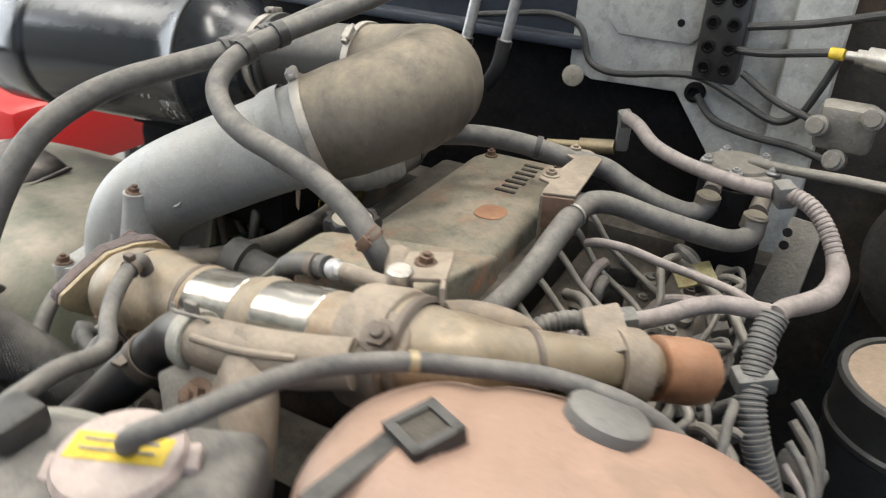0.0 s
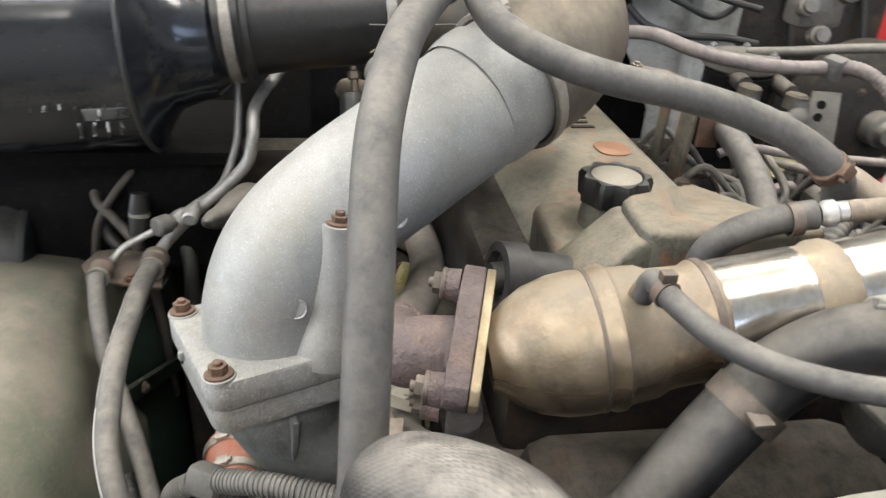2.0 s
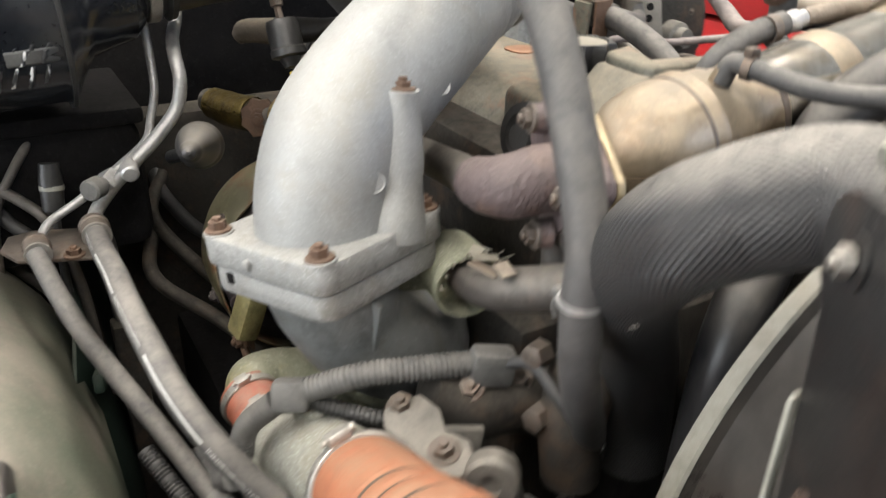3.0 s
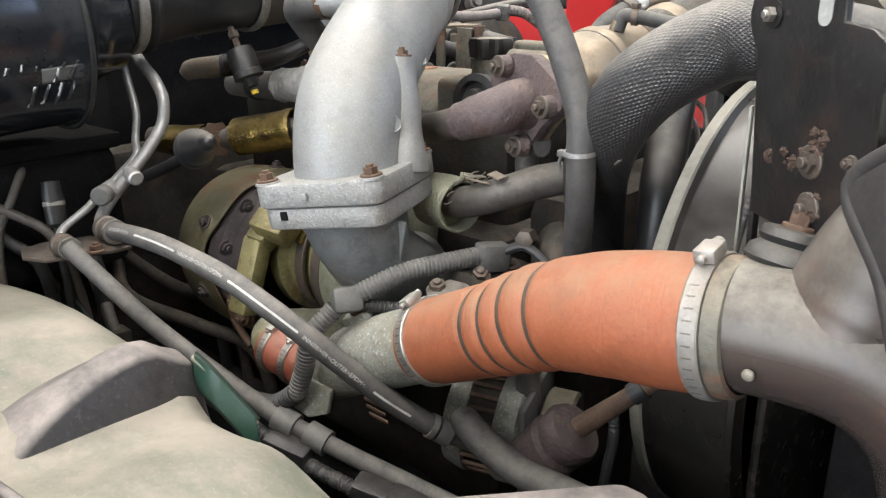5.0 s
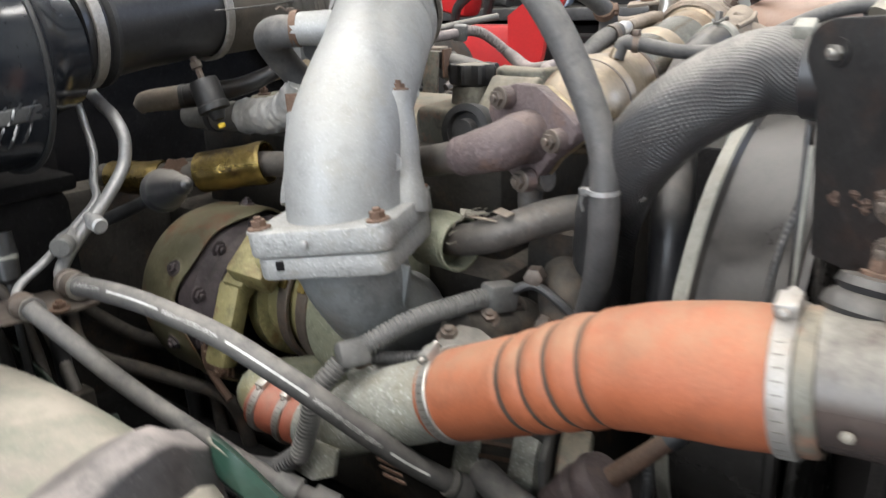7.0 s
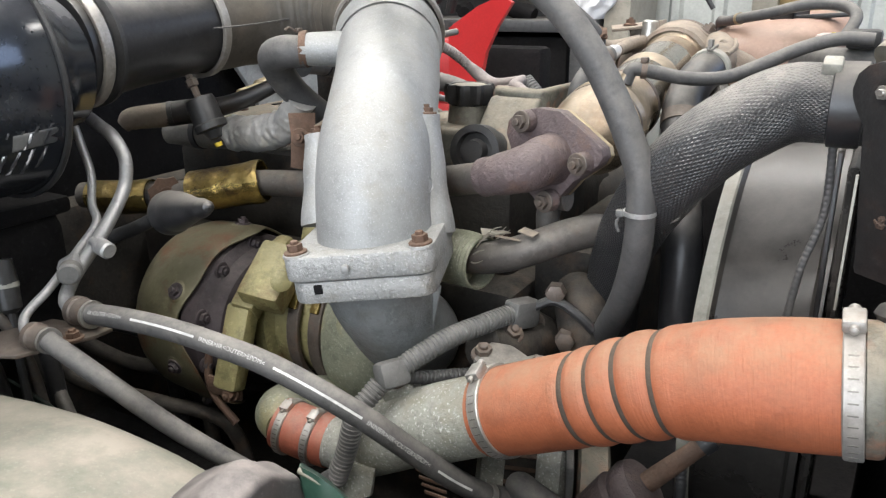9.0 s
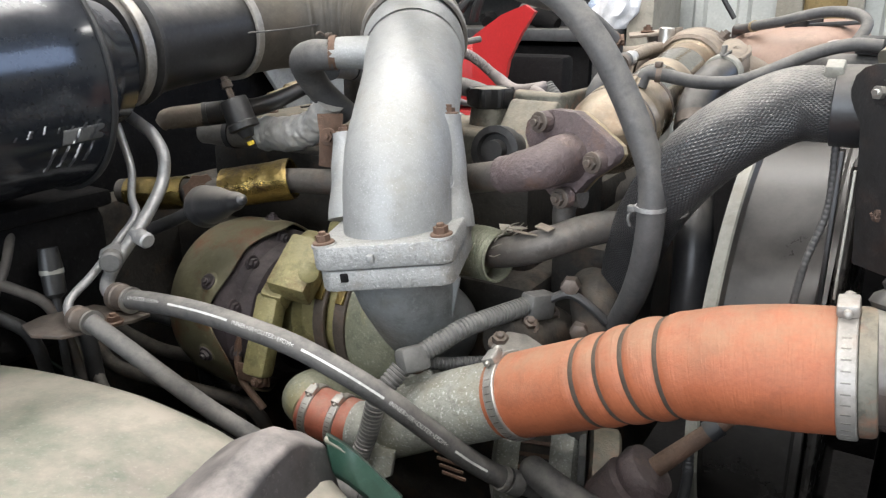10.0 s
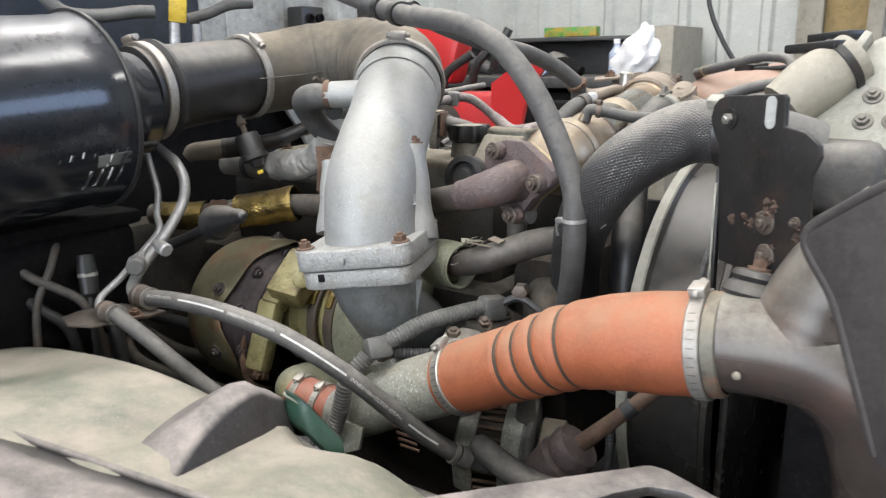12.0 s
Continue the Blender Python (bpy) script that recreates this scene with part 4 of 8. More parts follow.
def mounting_bracket():
    th = thing("bracket", (0.45, 0.0, 1.17), "black painted steel bracket with rusty bolts", "bracket")
    m = frame_of((0.414, 0.033, 1.302), (-0.57, -0.82, 0.0), (0, 0, 1))
    outline = [(-0.026, 0.0), (-0.0235, 0.010), (-0.017, 0.016), (-0.008, 0.019), (0.057, 0.023), (0.060, 0.020), (0.061, -0.002), (0.083, -0.005), (0.097, -0.013), (0.099, -0.022), (0.092, -0.038), (0.098, -0.130), (-0.002, -0.126), (-0.014, -0.024), (-0.021, -0.014), (-0.025, -0.006)]
    part("plate", prism(m, outline, 0.005, 0.0012), M_BLACKSTEEL, th)
    part("side_flange", box(m @ Matrix.Translation((-0.004, -0.075, -0.016)), (0.004, 0.10, 0.034), 0.001), M_BLACKSTEEL, th)
    part("worn_edge", box(Matrix.Translation((0.4020, 0.0335, 1.195)), (0.0020, 0.0050, 0.10), 0.0006), M_GREYRAIL, th, "paint worn through to pale metal")
    # white plate on the surface paints the bright background behind the slot
    part("slot_light", prism(m @ Matrix.Translation((0.046, 0.008, 0.0052)), round_rect(0.011, 0.026, 0.0053, 6), 0.0006, 0), M_FIREWALL, th, "pale plate painted as the light behind the slot")
    part("washer", lathe(m @ Vector((0.0, 0.0, 0.005)), m.to_3x3() @ Vector((0, 0, 1)), [(0, 0.0085), (0.0012, 0.0085), (0.0014, 0.005), (0.0014, 0)], 20), M_BLACKSTEEL, th)
    bolt(th, m @ Vector((0.0, 0.0, 0.006)), m.to_3x3() @ Vector((0, 0, 1)), 0.0085, 0.005, M_STEEL, False)
    for p, n in (((0.051, -0.081), 0.0175), ((0.054, -0.108), 0.0165), ((0.083, -0.075), 0.008)):
        bolt(th, m @ Vector((*p, 0.005)), m.to_3x3() @ Vector((0, 0, 1)), n * 0.68, 0.005, M_CRIMP)
    rng = random.Random(3)
    for p, n, spread in (((0.051, -0.081), 10, 0.0095), ((0.055, -0.067), 14, 0.006), ((0.057, -0.107), 8, 0.009), ((0.083, -0.077), 8, 0.005), ((0.086, -0.088), 5, 0.004), ((0.026, -0.083), 6, 0.005), ((0.036, -0.085), 6, 0.004), ((0.010, -0.086), 5, 0.004)):
        for k in range(n):
            turn, away = rng.uniform(0, 6.28), spread * (0.55 + 0.45 * rng.random())
            q = m @ Vector((p[0] + away * math.cos(turn), p[1] + away * math.sin(turn), 0.005))
            size = 0.0011 + 0.0022 * rng.random() ** 2
            scab = lathe(q, m.to_3x3() @ Vector((rng.uniform(-0.5, 0.5), rng.uniform(-0.5, 0.5), 1)), [(-0.001, size * 1.3), (size * 0.4, size), (size * 0.8, size * 0.4), (size * 0.9, 0.0)], 7)
            for v in scab.verts:
                v.co += Vector((rng.uniform(-1, 1), rng.uniform(-1, 1), rng.uniform(-1, 1))) * size * 0.35
            part("rust_scab", scab, M_SCAB, th, smooth=False)
    mt = thing("rubber_mount", (0.45, -0.015, 1.13), "dusty ribbed rubber mount under the bracket", "mount")
    prof = [(0, 0.012), (0.001, 0.019), (0.006, 0.021), (0.010, 0.0185), (0.014, 0.024), (0.020, 0.026), (0.024, 0.0225), (0.028, 0.028), (0.035, 0.030), (0.039, 0.026), (0.043, 0.031), (0.050, 0.032), (0.056, 0.028), (0.06, 0)]
    part("rubber", lathe((0.453, -0.006, 1.181), (-0.10, -0.25, -0.95), prof, 32), M_SLEEVE, mt)
    bolt(mt, (0.453, -0.006, 1.182), (0.1, 0.25, 0.95), 0.011, 0.010, M_RUST)
    hose("vent_pipe", [(0.380, 0.13, 1.25), (0.381, 0.13, 1.19), (0.370, 0.125, 1.14), (0.363, 0.12, 1.05), (0.363, 0.12, 0.95)], 0.0032, M_RUBBER, "thin black ribbed tube beside the shroud", "pipe", 10, per=60, wave=ribbed(0.005, 0.06))
    st = thing("support_strip", (0.37, 0.1, 0.9), "narrow worn steel strip beside the shroud", "strip")
    part("strip_edge", box(Matrix.Translation((0.388, 0.10, 1.10)) @ pose(0, 0, 0, 3, 0, 0), (0.004, 0.012, 0.30), 0.001), M_BLACKSTEEL, st)


mounting_bracket()

# ---- intake side ----


def intake_elbow():
    th = thing("intake_elbow", (0.004, 0.022, 1.12), "cast aluminium intake elbow with a bolted square flange", "intake elbow")
    path = [(0.004, 0.022, 1.135), (0.001, 0.024, 1.172), (-0.008, 0.041, 1.212), (-0.026, 0.081, 1.246), (-0.054, 0.134, 1.275), (-0.086, 0.186, 1.301), (-0.116, 0.232, 1.322)]
    part("elbow_body", tube(path, [0.056, 0.055, 0.0555, 0.0560, 0.0565, 0.058, 0.060], 48, 10), M_ALU, th)
    m = Matrix.Translation((0.004, 0.022, 1.125)) @ pose(0, 0, 0, 0, -7, 21.7)
    part("upper_flange", prism(m, round_rect(0.140, 0.140, 0.014), 0.024, 0.003), M_ALU_ROUGH, th)
    part("lower_flange", prism(m @ Matrix.Translation((0, 0, -0.0225)), round_rect(0.134, 0.134, 0.016), 0.0215, 0.003), M_ALU_ROUGH, th)
    part("mould_line", tube([(0.040, -0.018, 1.150), (0.036, -0.010, 1.190), (0.028, 0.012, 1.235), (0.010, 0.055, 1.281)], 0.0016, 8, 8), M_ALU, th)
    part("cast_knob", box(m @ Matrix.Translation((-0.01, -0.071, 0.011)), (0.007, 0.006, 0.008), 0.002), M_ALU, th)
    # small black block paints the dark inside of the drain notch
    part("notch_shade", box(m @ Matrix.Translation((-0.040, -0.0665, -0.008)), (0.008, 0.004, 0.009), 0.001), M_BLACK, th)
    up = m.to_3x3() @ Vector((0, 0, 1))
    for x in (-0.058, 0.058):
        for y in (-0.058, 0.058):
            at = m @ Vector((x, y, 0.024))
            part("bolt_pad", lathe(at - up * 0.001, up, [(0, 0.0125), (0.0022, 0.012), (0.0026, 0.011), (0.0026, 0)], 24), M_ALU, th)
            bolt(th, at + up * 0.002, up, 0.0125, 0.008)
    for foot, mid, top in (((0.038, 0.062, 1.142), (0.031, 0.072, 1.195), (0.029, 0.077, 1.256)), ((-0.070, 0.042, 1.140), (-0.083, 0.054, 1.185), (-0.095, 0.063, 1.228))):
        part("boss_column", tube([foot, mid, top], [0.028, 0.0205, 0.0136], 28, 8), M_ALU, th)
        bolt(th, top, (-0.05, 0.1, 1), 0.0125, 0.006)
    for c, n in (((0.012, 0.121, 1.25), (0.85, 0.05, 0.5)), ((0.050, 0.044, 1.195), (0.95, -0.1, 0.2))):
        ring = lathe(c, n, [(-0.006, 0.0085), (0.0006, 0.0085), (0.0010, 0.0078), (0.0002, 0.0068), (0.0002, 0)], 20)
        part("cast_mark", ring, M_ALU, th)
    stub = lathe((-0.085, 0.185, 1.308), (-0.78, -0.55, 0.0), [(0, 0.020), (0.06, 0.0195), (0.085, 0.0185), (0.10, 0.017), (0.101, 0.012)], 28)
    part("stub", stub, M_ALU, th)
    part("shoulder", lathe((-0.094, 0.198, 1.308), (-0.50, 0.78, 0.35), [(-0.012, 0.0585), (-0.004, 0.0612), (0.008, 0.0625), (0.016, 0.0625)], 40, closed=False), M_ALU, th)


intake_elbow()


def breather_elbow():
    th = hose("breather_hose", [(-0.160, 0.133, 1.305), (-0.185, 0.125, 1.305), (-0.207, 0.130, 1.298), (-0.216, 0.148, 1.278), (-0.214, 0.172, 1.252), (-0.20, 0.20, 1.225)], [0.0175, 0.0185, 0.019, 0.018, 0.017, 0.016], M_RUBBER, "black rubber breather elbow on the intake stub")
    part("spring_clip", lathe((-0.164, 0.133, 1.308), (-0.85, -0.5, 0), [(-0.004, 0.018), (-0.004, 0.0205), (0.004, 0.0205), (0.004, 0.018)], 24, closed=False), M_RUST, th)
    part("clip_ear", box(Matrix.Translation((-0.166, 0.128, 1.3285)), (0.005, 0.009, 0.005), 0.001), M_CRIMP, th)
    part("clip_tail", tube([(-0.168, 0.123, 1.328), (-0.170, 0.116, 1.332), (-0.172, 0.112, 1.329)], 0.0013, 6, 4), M_CRIMP, th)


breather_elbow()


def air_duct():
    th = thing("air_duct", (-0.12, 0.245, 1.34), "dusty brown rubber air intake duct with steel straps", "air duct")
    path = [(-0.112, 0.226, 1.320), (-0.142, 0.262, 1.334), (-0.182, 0.288, 1.345), (-0.232, 0.299, 1.350), (-0.282, 0.288, 1.349), (-0.324, 0.252, 1.344), (-0.346, 0.205, 1.338), (-0.352, 0.150, 1.331)]
    ribs = lambda s: 1.0 + (0.022 * max(0.0, math.sin(2 * math.pi * s / 0.03)) if 0.10 < s < 0.25 else 0.0)
    part("rubber_bend", tube(path, [0.0635, 0.0675, 0.069, 0.069, 0.068, 0.066, 0.062, 0.060], 40, 14, True, ribs), M_DUCT, th)
    part("black_sleeve", tube([(-0.352, 0.16, 1.332), (-0.352, 0.06, 1.324), (-0.350, -0.045, 1.314)], [0.057, 0.058, 0.062], 40, 12), M_SLEEVE, th, "black rubber sleeve")
    # thin wire lying along the outside of the duct
    part("seam", tube([(-0.2065, 0.2287, 1.3471), (-0.2535, 0.2329, 1.3395), (-0.2698, 0.2017, 1.335), (-0.2779, 0.1537, 1.3312), (-0.2863, 0.1172, 1.3294)], 0.0011, 6, 5), M_RUBBER, th)
    band(th, (-0.1135, 0.229, 1.321), (-0.50, 0.78, 0.35), 0.0652, 0.0115, M_CLAMP, "clamp_band", (0.1, -0.1, 1))
    band(th, (-0.352, 0.143, 1.3305), (0.0, -1, -0.08), 0.0622, 0.011, M_CLAMP, "clamp_band", (0.75, 0, 1))
    band(th, (-0.350, -0.030, 1.3155), (0.0, -1, -0.08), 0.0655, 0.012, M_CLAMP, "clamp_band", (-0.2, 0, 1))
    part("collar", lathe((-0.351, -0.006, 1.318), (0.0, -1, -0.08), [(0, 0.060), (0.002, 0.068), (0.008, 0.069), (0.012, 0.062)], 40, closed=False), M_RUBBER_B, th)


air_duct()


LABEL_TOP = 21


def air_cleaner():
    th = thing("air_cleaner", (-0.34, -0.3, 1.12), "glossy black air cleaner canister with a scuffed label", "air cleaner")
    c, ax = (-0.352, -0.050, 1.300), (0.02, -1, -0.06)
    prof = [(-0.012, 0.055), (0.0, 0.068), (0.02, 0.072), (0.045, 0.080), (0.06, 0.100), (0.068, 0.114), (0.072, 0.121), (0.078, 0.121), (0.082, 0.1185), (0.12, 0.118), (0.42, 0.118), (0.425, 0.124), (0.435, 0.125), (0.44, 0.119), (0.56, 0.116), (0.575, 0.106), (0.58, 0.05), (0.58, 0)]
    part("canister", lathe(c, ax, prof, 72), M_CAN, th)
    part("rim", lathe(c, ax, [(0.072, 0.122), (0.072, 0.1255), (0.074, 0.1265), (0.077, 0.1255), (0.077, 0.122)], 72, closed=False), M_PLASTIC, th)
    # scuffed label on the lower side: a dark film with torn white streaks
    axis = Vector(ax).normalized()
    rng = random.Random(21)

    def film(s_mid, half, a0, a1, lean, material, steps=7, ragged=0.0, lift=0.0004):
        bm = bmesh.new()
        rows = []
        for i in range(steps):
            f = i / (steps - 1)
            a = radians(a0 + (a1 - a0) * f)
            d = Vector((math.cos(a), 0, -math.sin(a)))
            d = (d - axis * d.dot(axis)).normalized()
            lo, hi = (half * (1 - ragged * rng.random()) for _ in range(2))
            rows.append([bm.verts.new(Vector(c) + axis * (s_mid + lean * f + e) + d * (0.118 + lift)) for e in (-lo, hi)])
        for p, q in zip(rows[:-1], rows[1:]):
            bm.faces.new((p[0], p[1], q[1], q[0]))
        ob = part("label_scrap", bm, material, th)
        ob.modifiers.new("film", "SOLIDIFY").thickness = 0.0003

    film(0.103, 0.023, LABEL_TOP, LABEL_TOP + 8, 0.0, M_GREYPLASTIC)
    for k in range(2):
        film(0.091 + 0.017 * k, 0.0030, LABEL_TOP + 0.5, LABEL_TOP + 8, 0.006, M_LABELWHITE, 9, 0.6, 0.0009)
    for k in range(4):
        film(0.092 + 0.0135 * k, 0.0028, LABEL_TOP + 9, LABEL_TOP + 21 + 2 * (k % 2), 0.006, M_LABELWHITE, 9, 0.6)
    for k in range(7):
        film(0.088 + 0.014 * k, 0.0012 + 0.002 * rng.random(), LABEL_TOP - 4 + 3 * rng.random(), LABEL_TOP - 1 + 2 * rng.random(), 0.002, M_LABELWHITE, 5, 0.7)
    # black box with a lid, added to stand for the shade down here
    box2 = thing("shade_box", (-0.55, -0.25, 1.1), "black box added for the shade under the air cleaner", "housing")
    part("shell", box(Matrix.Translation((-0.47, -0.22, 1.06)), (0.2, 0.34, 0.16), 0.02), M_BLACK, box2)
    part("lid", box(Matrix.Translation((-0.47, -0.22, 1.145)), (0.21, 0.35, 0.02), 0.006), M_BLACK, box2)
    cl = thing("cowl_panel", (-0.72, 0.0, 1.4), "dark blue-grey cowl panel behind the air cleaner", "panel")
    part("panel", box(Matrix.Translation((-0.715, 0.0, 1.58)), (0.03, 0.72, 0.5), 0.01), M_COWL, cl)
    part("cowl_lip", box(Matrix.Translation((-0.695, 0.0, 1.335)), (0.05, 0.72, 0.02), 0.006), M_COWL, cl)
    hose("grey_tube", [(-0.66, -0.02, 1.53), (-0.655, 0.0, 1.47), (-0.64, 0.03, 1.435), (-0.62, 0.08, 1.43), (-0.60, 0.13, 1.437), (-0.59, 0.16, 1.438)], 0.011, M_GREYPLASTIC, "bent grey rubber tube on the cowl", "hose", 14)
    tag = thing("paper_tag", (-0.6, 0.2, 1.42), "small yellow paper tag", "tag")
    part("tag_sheet", box(Matrix.Translation((-0.585, 0.205, 1.447)) @ pose(0, 0, 0, 5, 8, 40), (0.03, 0.003, 0.05), 0.0005), M_YTAG, tag)
    hose("grey_tube", [(-0.62, 0.25, 1.43), (-0.6, 0.28, 1.44), (-0.58, 0.31, 1.455), (-0.56, 0.35, 1.46)], 0.010, M_GREYPLASTIC, "bent grey rubber tube on the cowl", "hose", 14)


air_cleaner()


def sensor():
    th = thing("pressure_sensor", (-0.30, 0.105, 1.19), "black service indicator hanging from the air duct", "sensor")
    a, b = Vector((-0.318, 0.102, 1.270)), Vector((-0.286, 0.107, 1.192))
    ax = (b - a).normalized()
    part("stem", lathe(a - ax * 0.006, ax, [(0, 0.0045), (0.005, 0.0045), (0.006, 0.0075), (0.014, 0.0075), (0.015, 0.0045), (0.03, 0.0045)], 6), M_CRIMP, th, "brown brass stem")
    part("body", lathe(a + ax * 0.022, ax, [(0, 0.006), (0.002, 0.017), (0.008, 0.0185), (0.032, 0.0185), (0.034, 0.020), (0.041, 0.020), (0.043, 0.012), (0.053, 0.008), (0.055, 0)], 24), M_PLASTIC, th)
    part("tip", lathe(b - ax * 0.004, ax, [(0, 0.005), (0.005, 0.0045), (0.006, 0)], 12), M_YTAG, th, "yellow tip")


sensor()

# ---- turbocharger ----


def turbo():
    th = thing("turbocharger", (-0.12, 0.1, 0.9), "turbocharger with an olive heat shield and cast housings", "turbocharger")
    inlet = tube([(0.004, 0.022, 1.106), (0.008, 0.026, 1.085), (0.012, 0.040, 1.050), (0.008, 0.080, 1.016), (-0.02, 0.115, 0.998), (-0.05, 0.126, 0.992)], [0.056, 0.053, 0.047, 0.049, 0.055, 0.058], 36, 8)
    part("inlet_casting", inlet, M_ALU_DIM, th)
    part("inlet_rib", box(Matrix.Translation((0.052, 0.036, 1.07)) @ pose(0, 0, 0, 0, 10, 20), (0.02, 0.006, 0.06), 0.002), M_ALU_DIM, th)
    c = Vector((0.0, 0.128, 0.992))
    X = (1, 0, 0)
    part("compressor_cover", lathe(c + Vector((-0.112, 0, 0)), X, [(0, 0.07), (0.004, 0.078), (0.017, 0.0785), (0.021, 0.086), (0.035, 0.092), (0.06, 0.096), (0.085, 0.088), (0.10, 0.07), (0.105, 0.05)], 48), M_GREENALU, th)
    for x in (-0.136, -0.105):
        bd = band(th, c + Vector((x, 0, 0)), X, 0.0812, 0.016, M_CRIMP, "v_band")
        part("band_bridge", box(Matrix.Translation(c + Vector((x, -0.0705, 0.0465))) @ pose(0, 0, 0, 57, 0, 0), (0.011, 0.026, 0.005), 0.0015), M_GOLD, bd, "gold-coloured clamp bridge")
    part("bearing_housing", lathe(c + Vector((-0.205, 0, 0)), X, [(0, 0.075), (0.012, 0.085), (0.03, 0.085), (0.036, 0.074), (0.095, 0.072)], 40), M_YELLOW, th)
    for a in (205, 250, 290, 330):
        d = Vector((0, math.cos(radians(a)), -math.sin(radians(a))))
        part("flange_lug", box(Matrix.Translation(c + Vector((-0.188, 0, 0)) + d * 0.088) @ pose(0, 0, 0, -a, 0, 0), (0.024, 0.03, 0.03), 0.006), M_YELLOW, th)
    part("oil_block", box(Matrix.Translation((-0.160, 0.050, 1.062)) @ pose(0, 0, 0, 38, 8, 12), (0.052, 0.075, 0.036), 0.006), M_YELLOW, th)
    part("block_step", box(Matrix.Translation((-0.186, 0.055, 1.050)) @ pose(0, 0, 0, 38, 8, 12), (0.03, 0.085, 0.03), 0.005), M_YELLOW, th)
    part("block_foot", box(Matrix.Translation((-0.188, 0.010, 0.985)) @ pose(0, 0, 0, 70, 4, 8), (0.032, 0.10, 0.026), 0.006), M_YELLOW, th)
    part("oil_union", lathe((-0.130, 0.030, 1.070), (0.6, -0.7, 0.3), [(0, 0.012), (0.010, 0.012), (0.012, 0.008)], 16), M_YELLOW, th)
    h = Vector((0.0, 0.100, 0.978))
    part("hot_ring", lathe(h + Vector((-0.262, 0, 0)), X, [(0, 0.106), (0.022, 0.104), (0.030, 0.094), (0.048, 0.090), (0.052, 0.080), (0.07, 0.072)], 56, closed=False), M_PURPLE, th, "dark heat-blued steel ring")
    part("turbine_housing", lathe(h + Vector((-0.35, 0, 0)), X, [(0, 0.06), (0.02, 0.085), (0.08, 0.098), (0.1, 0.096)], 40), M_PURPLE, th)
    sh = bmesh.new()
    rows = []
    for s, r in ((0.0, 0.03), (0.0, 0.055), (0.006, 0.082), (0.020, 0.104), (0.042, 0.112), (0.072, 0.114), (0.100, 0.1145), (0.120, 0.114), (0.127, 0.1125), (0.126, 0.1105), (0.10, 0.111)):
        row = []
        for j in range(72):
            t = 2 * math.pi * j / 72
            cut = (0.012 * math.sin(3 * t + 0.6) + 0.006 * math.sin(7 * t) - 0.010) * (s / 0.127) ** 4
            row.append(sh.verts.new(h + Vector((-0.362 + s + cut, r * math.cos(t), -r * math.sin(t)))))
        rows.append(row)
    for p, q in zip(rows[:-1], rows[1:]):
        for j in range(72):
            sh.faces.new((p[j], p[(j + 1) % 72], q[(j + 1) % 72], q[j]))
    shield = part("heat_shield", sh, M_SHIELD, th, "olive heat shield with rusty edges")
    for y, z in ((0.004, 1.039), (-0.016, 0.948), (0.118, 1.090), (0.03, 0.884)):
        n = Vector((0, y - h.y, z - h.z)).normalized()
        at = h + Vector((-0.270, 0, 0)) + n * 0.113
        part("shield_dimple", lathe(at, n, [(-0.002, 0.017), (0.002, 0.012), (0.0028, 0.0)], 20), M_SHIELD, shield)
        bolt(shield, at + n * 0.002, n, 0.012, 0.006, M_PURPLE)
    for a in (165, 200, 235, 270, 305):
        d = Vector((0, math.cos(radians(a)), -math.sin(radians(a))))
        bolt(th, h + Vector((-0.236, 0, 0)) + d * 0.098, X, 0.012, 0.007, M_PURPLE)
    # wastegate rod and its little bracket
    part("actuator_rod", tube([(-0.225, 0.02, 1.0), (-0.232, 0.006, 0.96), (-0.225, 0.0, 0.925), (-0.19, 0.0, 0.89)], 0.0048, 10, 8), M_RUST, th)
    part("bracket_tab", box(Matrix.Translation((-0.20, -0.002, 0.935)) @ pose(0, 0, 0, 0, 5, 10), (0.045, 0.004, 0.022), 0.001), M_RUST, th)
    bolt(th, (-0.185, -0.008, 0.935), (0.1, -1, 0), 0.012, 0.009)
    part("scroll", tube([(-0.06, 0.12, 0.918), (-0.09, 0.06, 0.916), (-0.105, 0.01, 0.928), (-0.098, -0.02, 0.94), (-0.078, -0.032, 0.938)], [0.034, 0.034, 0.033, 0.028, 0.025], 28, 8), M_GREENALU, th)
    # compressor outlet: coupling and speckled casting
    cp = thing("boost_coupling", (-0.06, -0.03, 0.935), "short red silicone coupling with two steel clamps", "hose")
    part("sleeve", tube([(-0.085, -0.033, 0.940), (-0.055, -0.030, 0.935), (-0.025, -0.026, 0.932)], 0.0275, 28, 6), M_REDHOSE, cp)
    band(cp, (-0.075, -0.0325, 0.938), (1, 0.1, -0.12), 0.028, 0.009, M_STEEL, "clamp_band", (-0.2, -0.3, 1))
    band(cp, (-0.042, -0.029, 0.934), (1, 0.1, -0.1), 0.028, 0.009, M_STEEL, "clamp_band", (-0.2, -0.3, 1))
    ot = thing("outlet_casting", (0.05, -0.02, 0.93), "pitted speckled aluminium charge-air outlet", "pipe")
    part("outlet_body", tube([(-0.028, -0.026, 0.932), (0.012, -0.025, 0.938), (0.055, -0.020, 0.965), (0.100, -0.019, 0.988), (0.160, -0.020, 1.018)], [0.026, 0.031, 0.036, 0.037, 0.036], 36, 8), M_ALU_PIT, ot)
    part("ear", prism(frame_of((0.022, -0.058, 0.925), (0.2, -1, 0.3), (0, 0, 1)), [(-0.022, -0.016), (0.0, -0.022), (0.024, -0.012), (0.026, 0.014), (-0.018, 0.02)], 0.007, 0.002), M_ALU_PIT, ot)
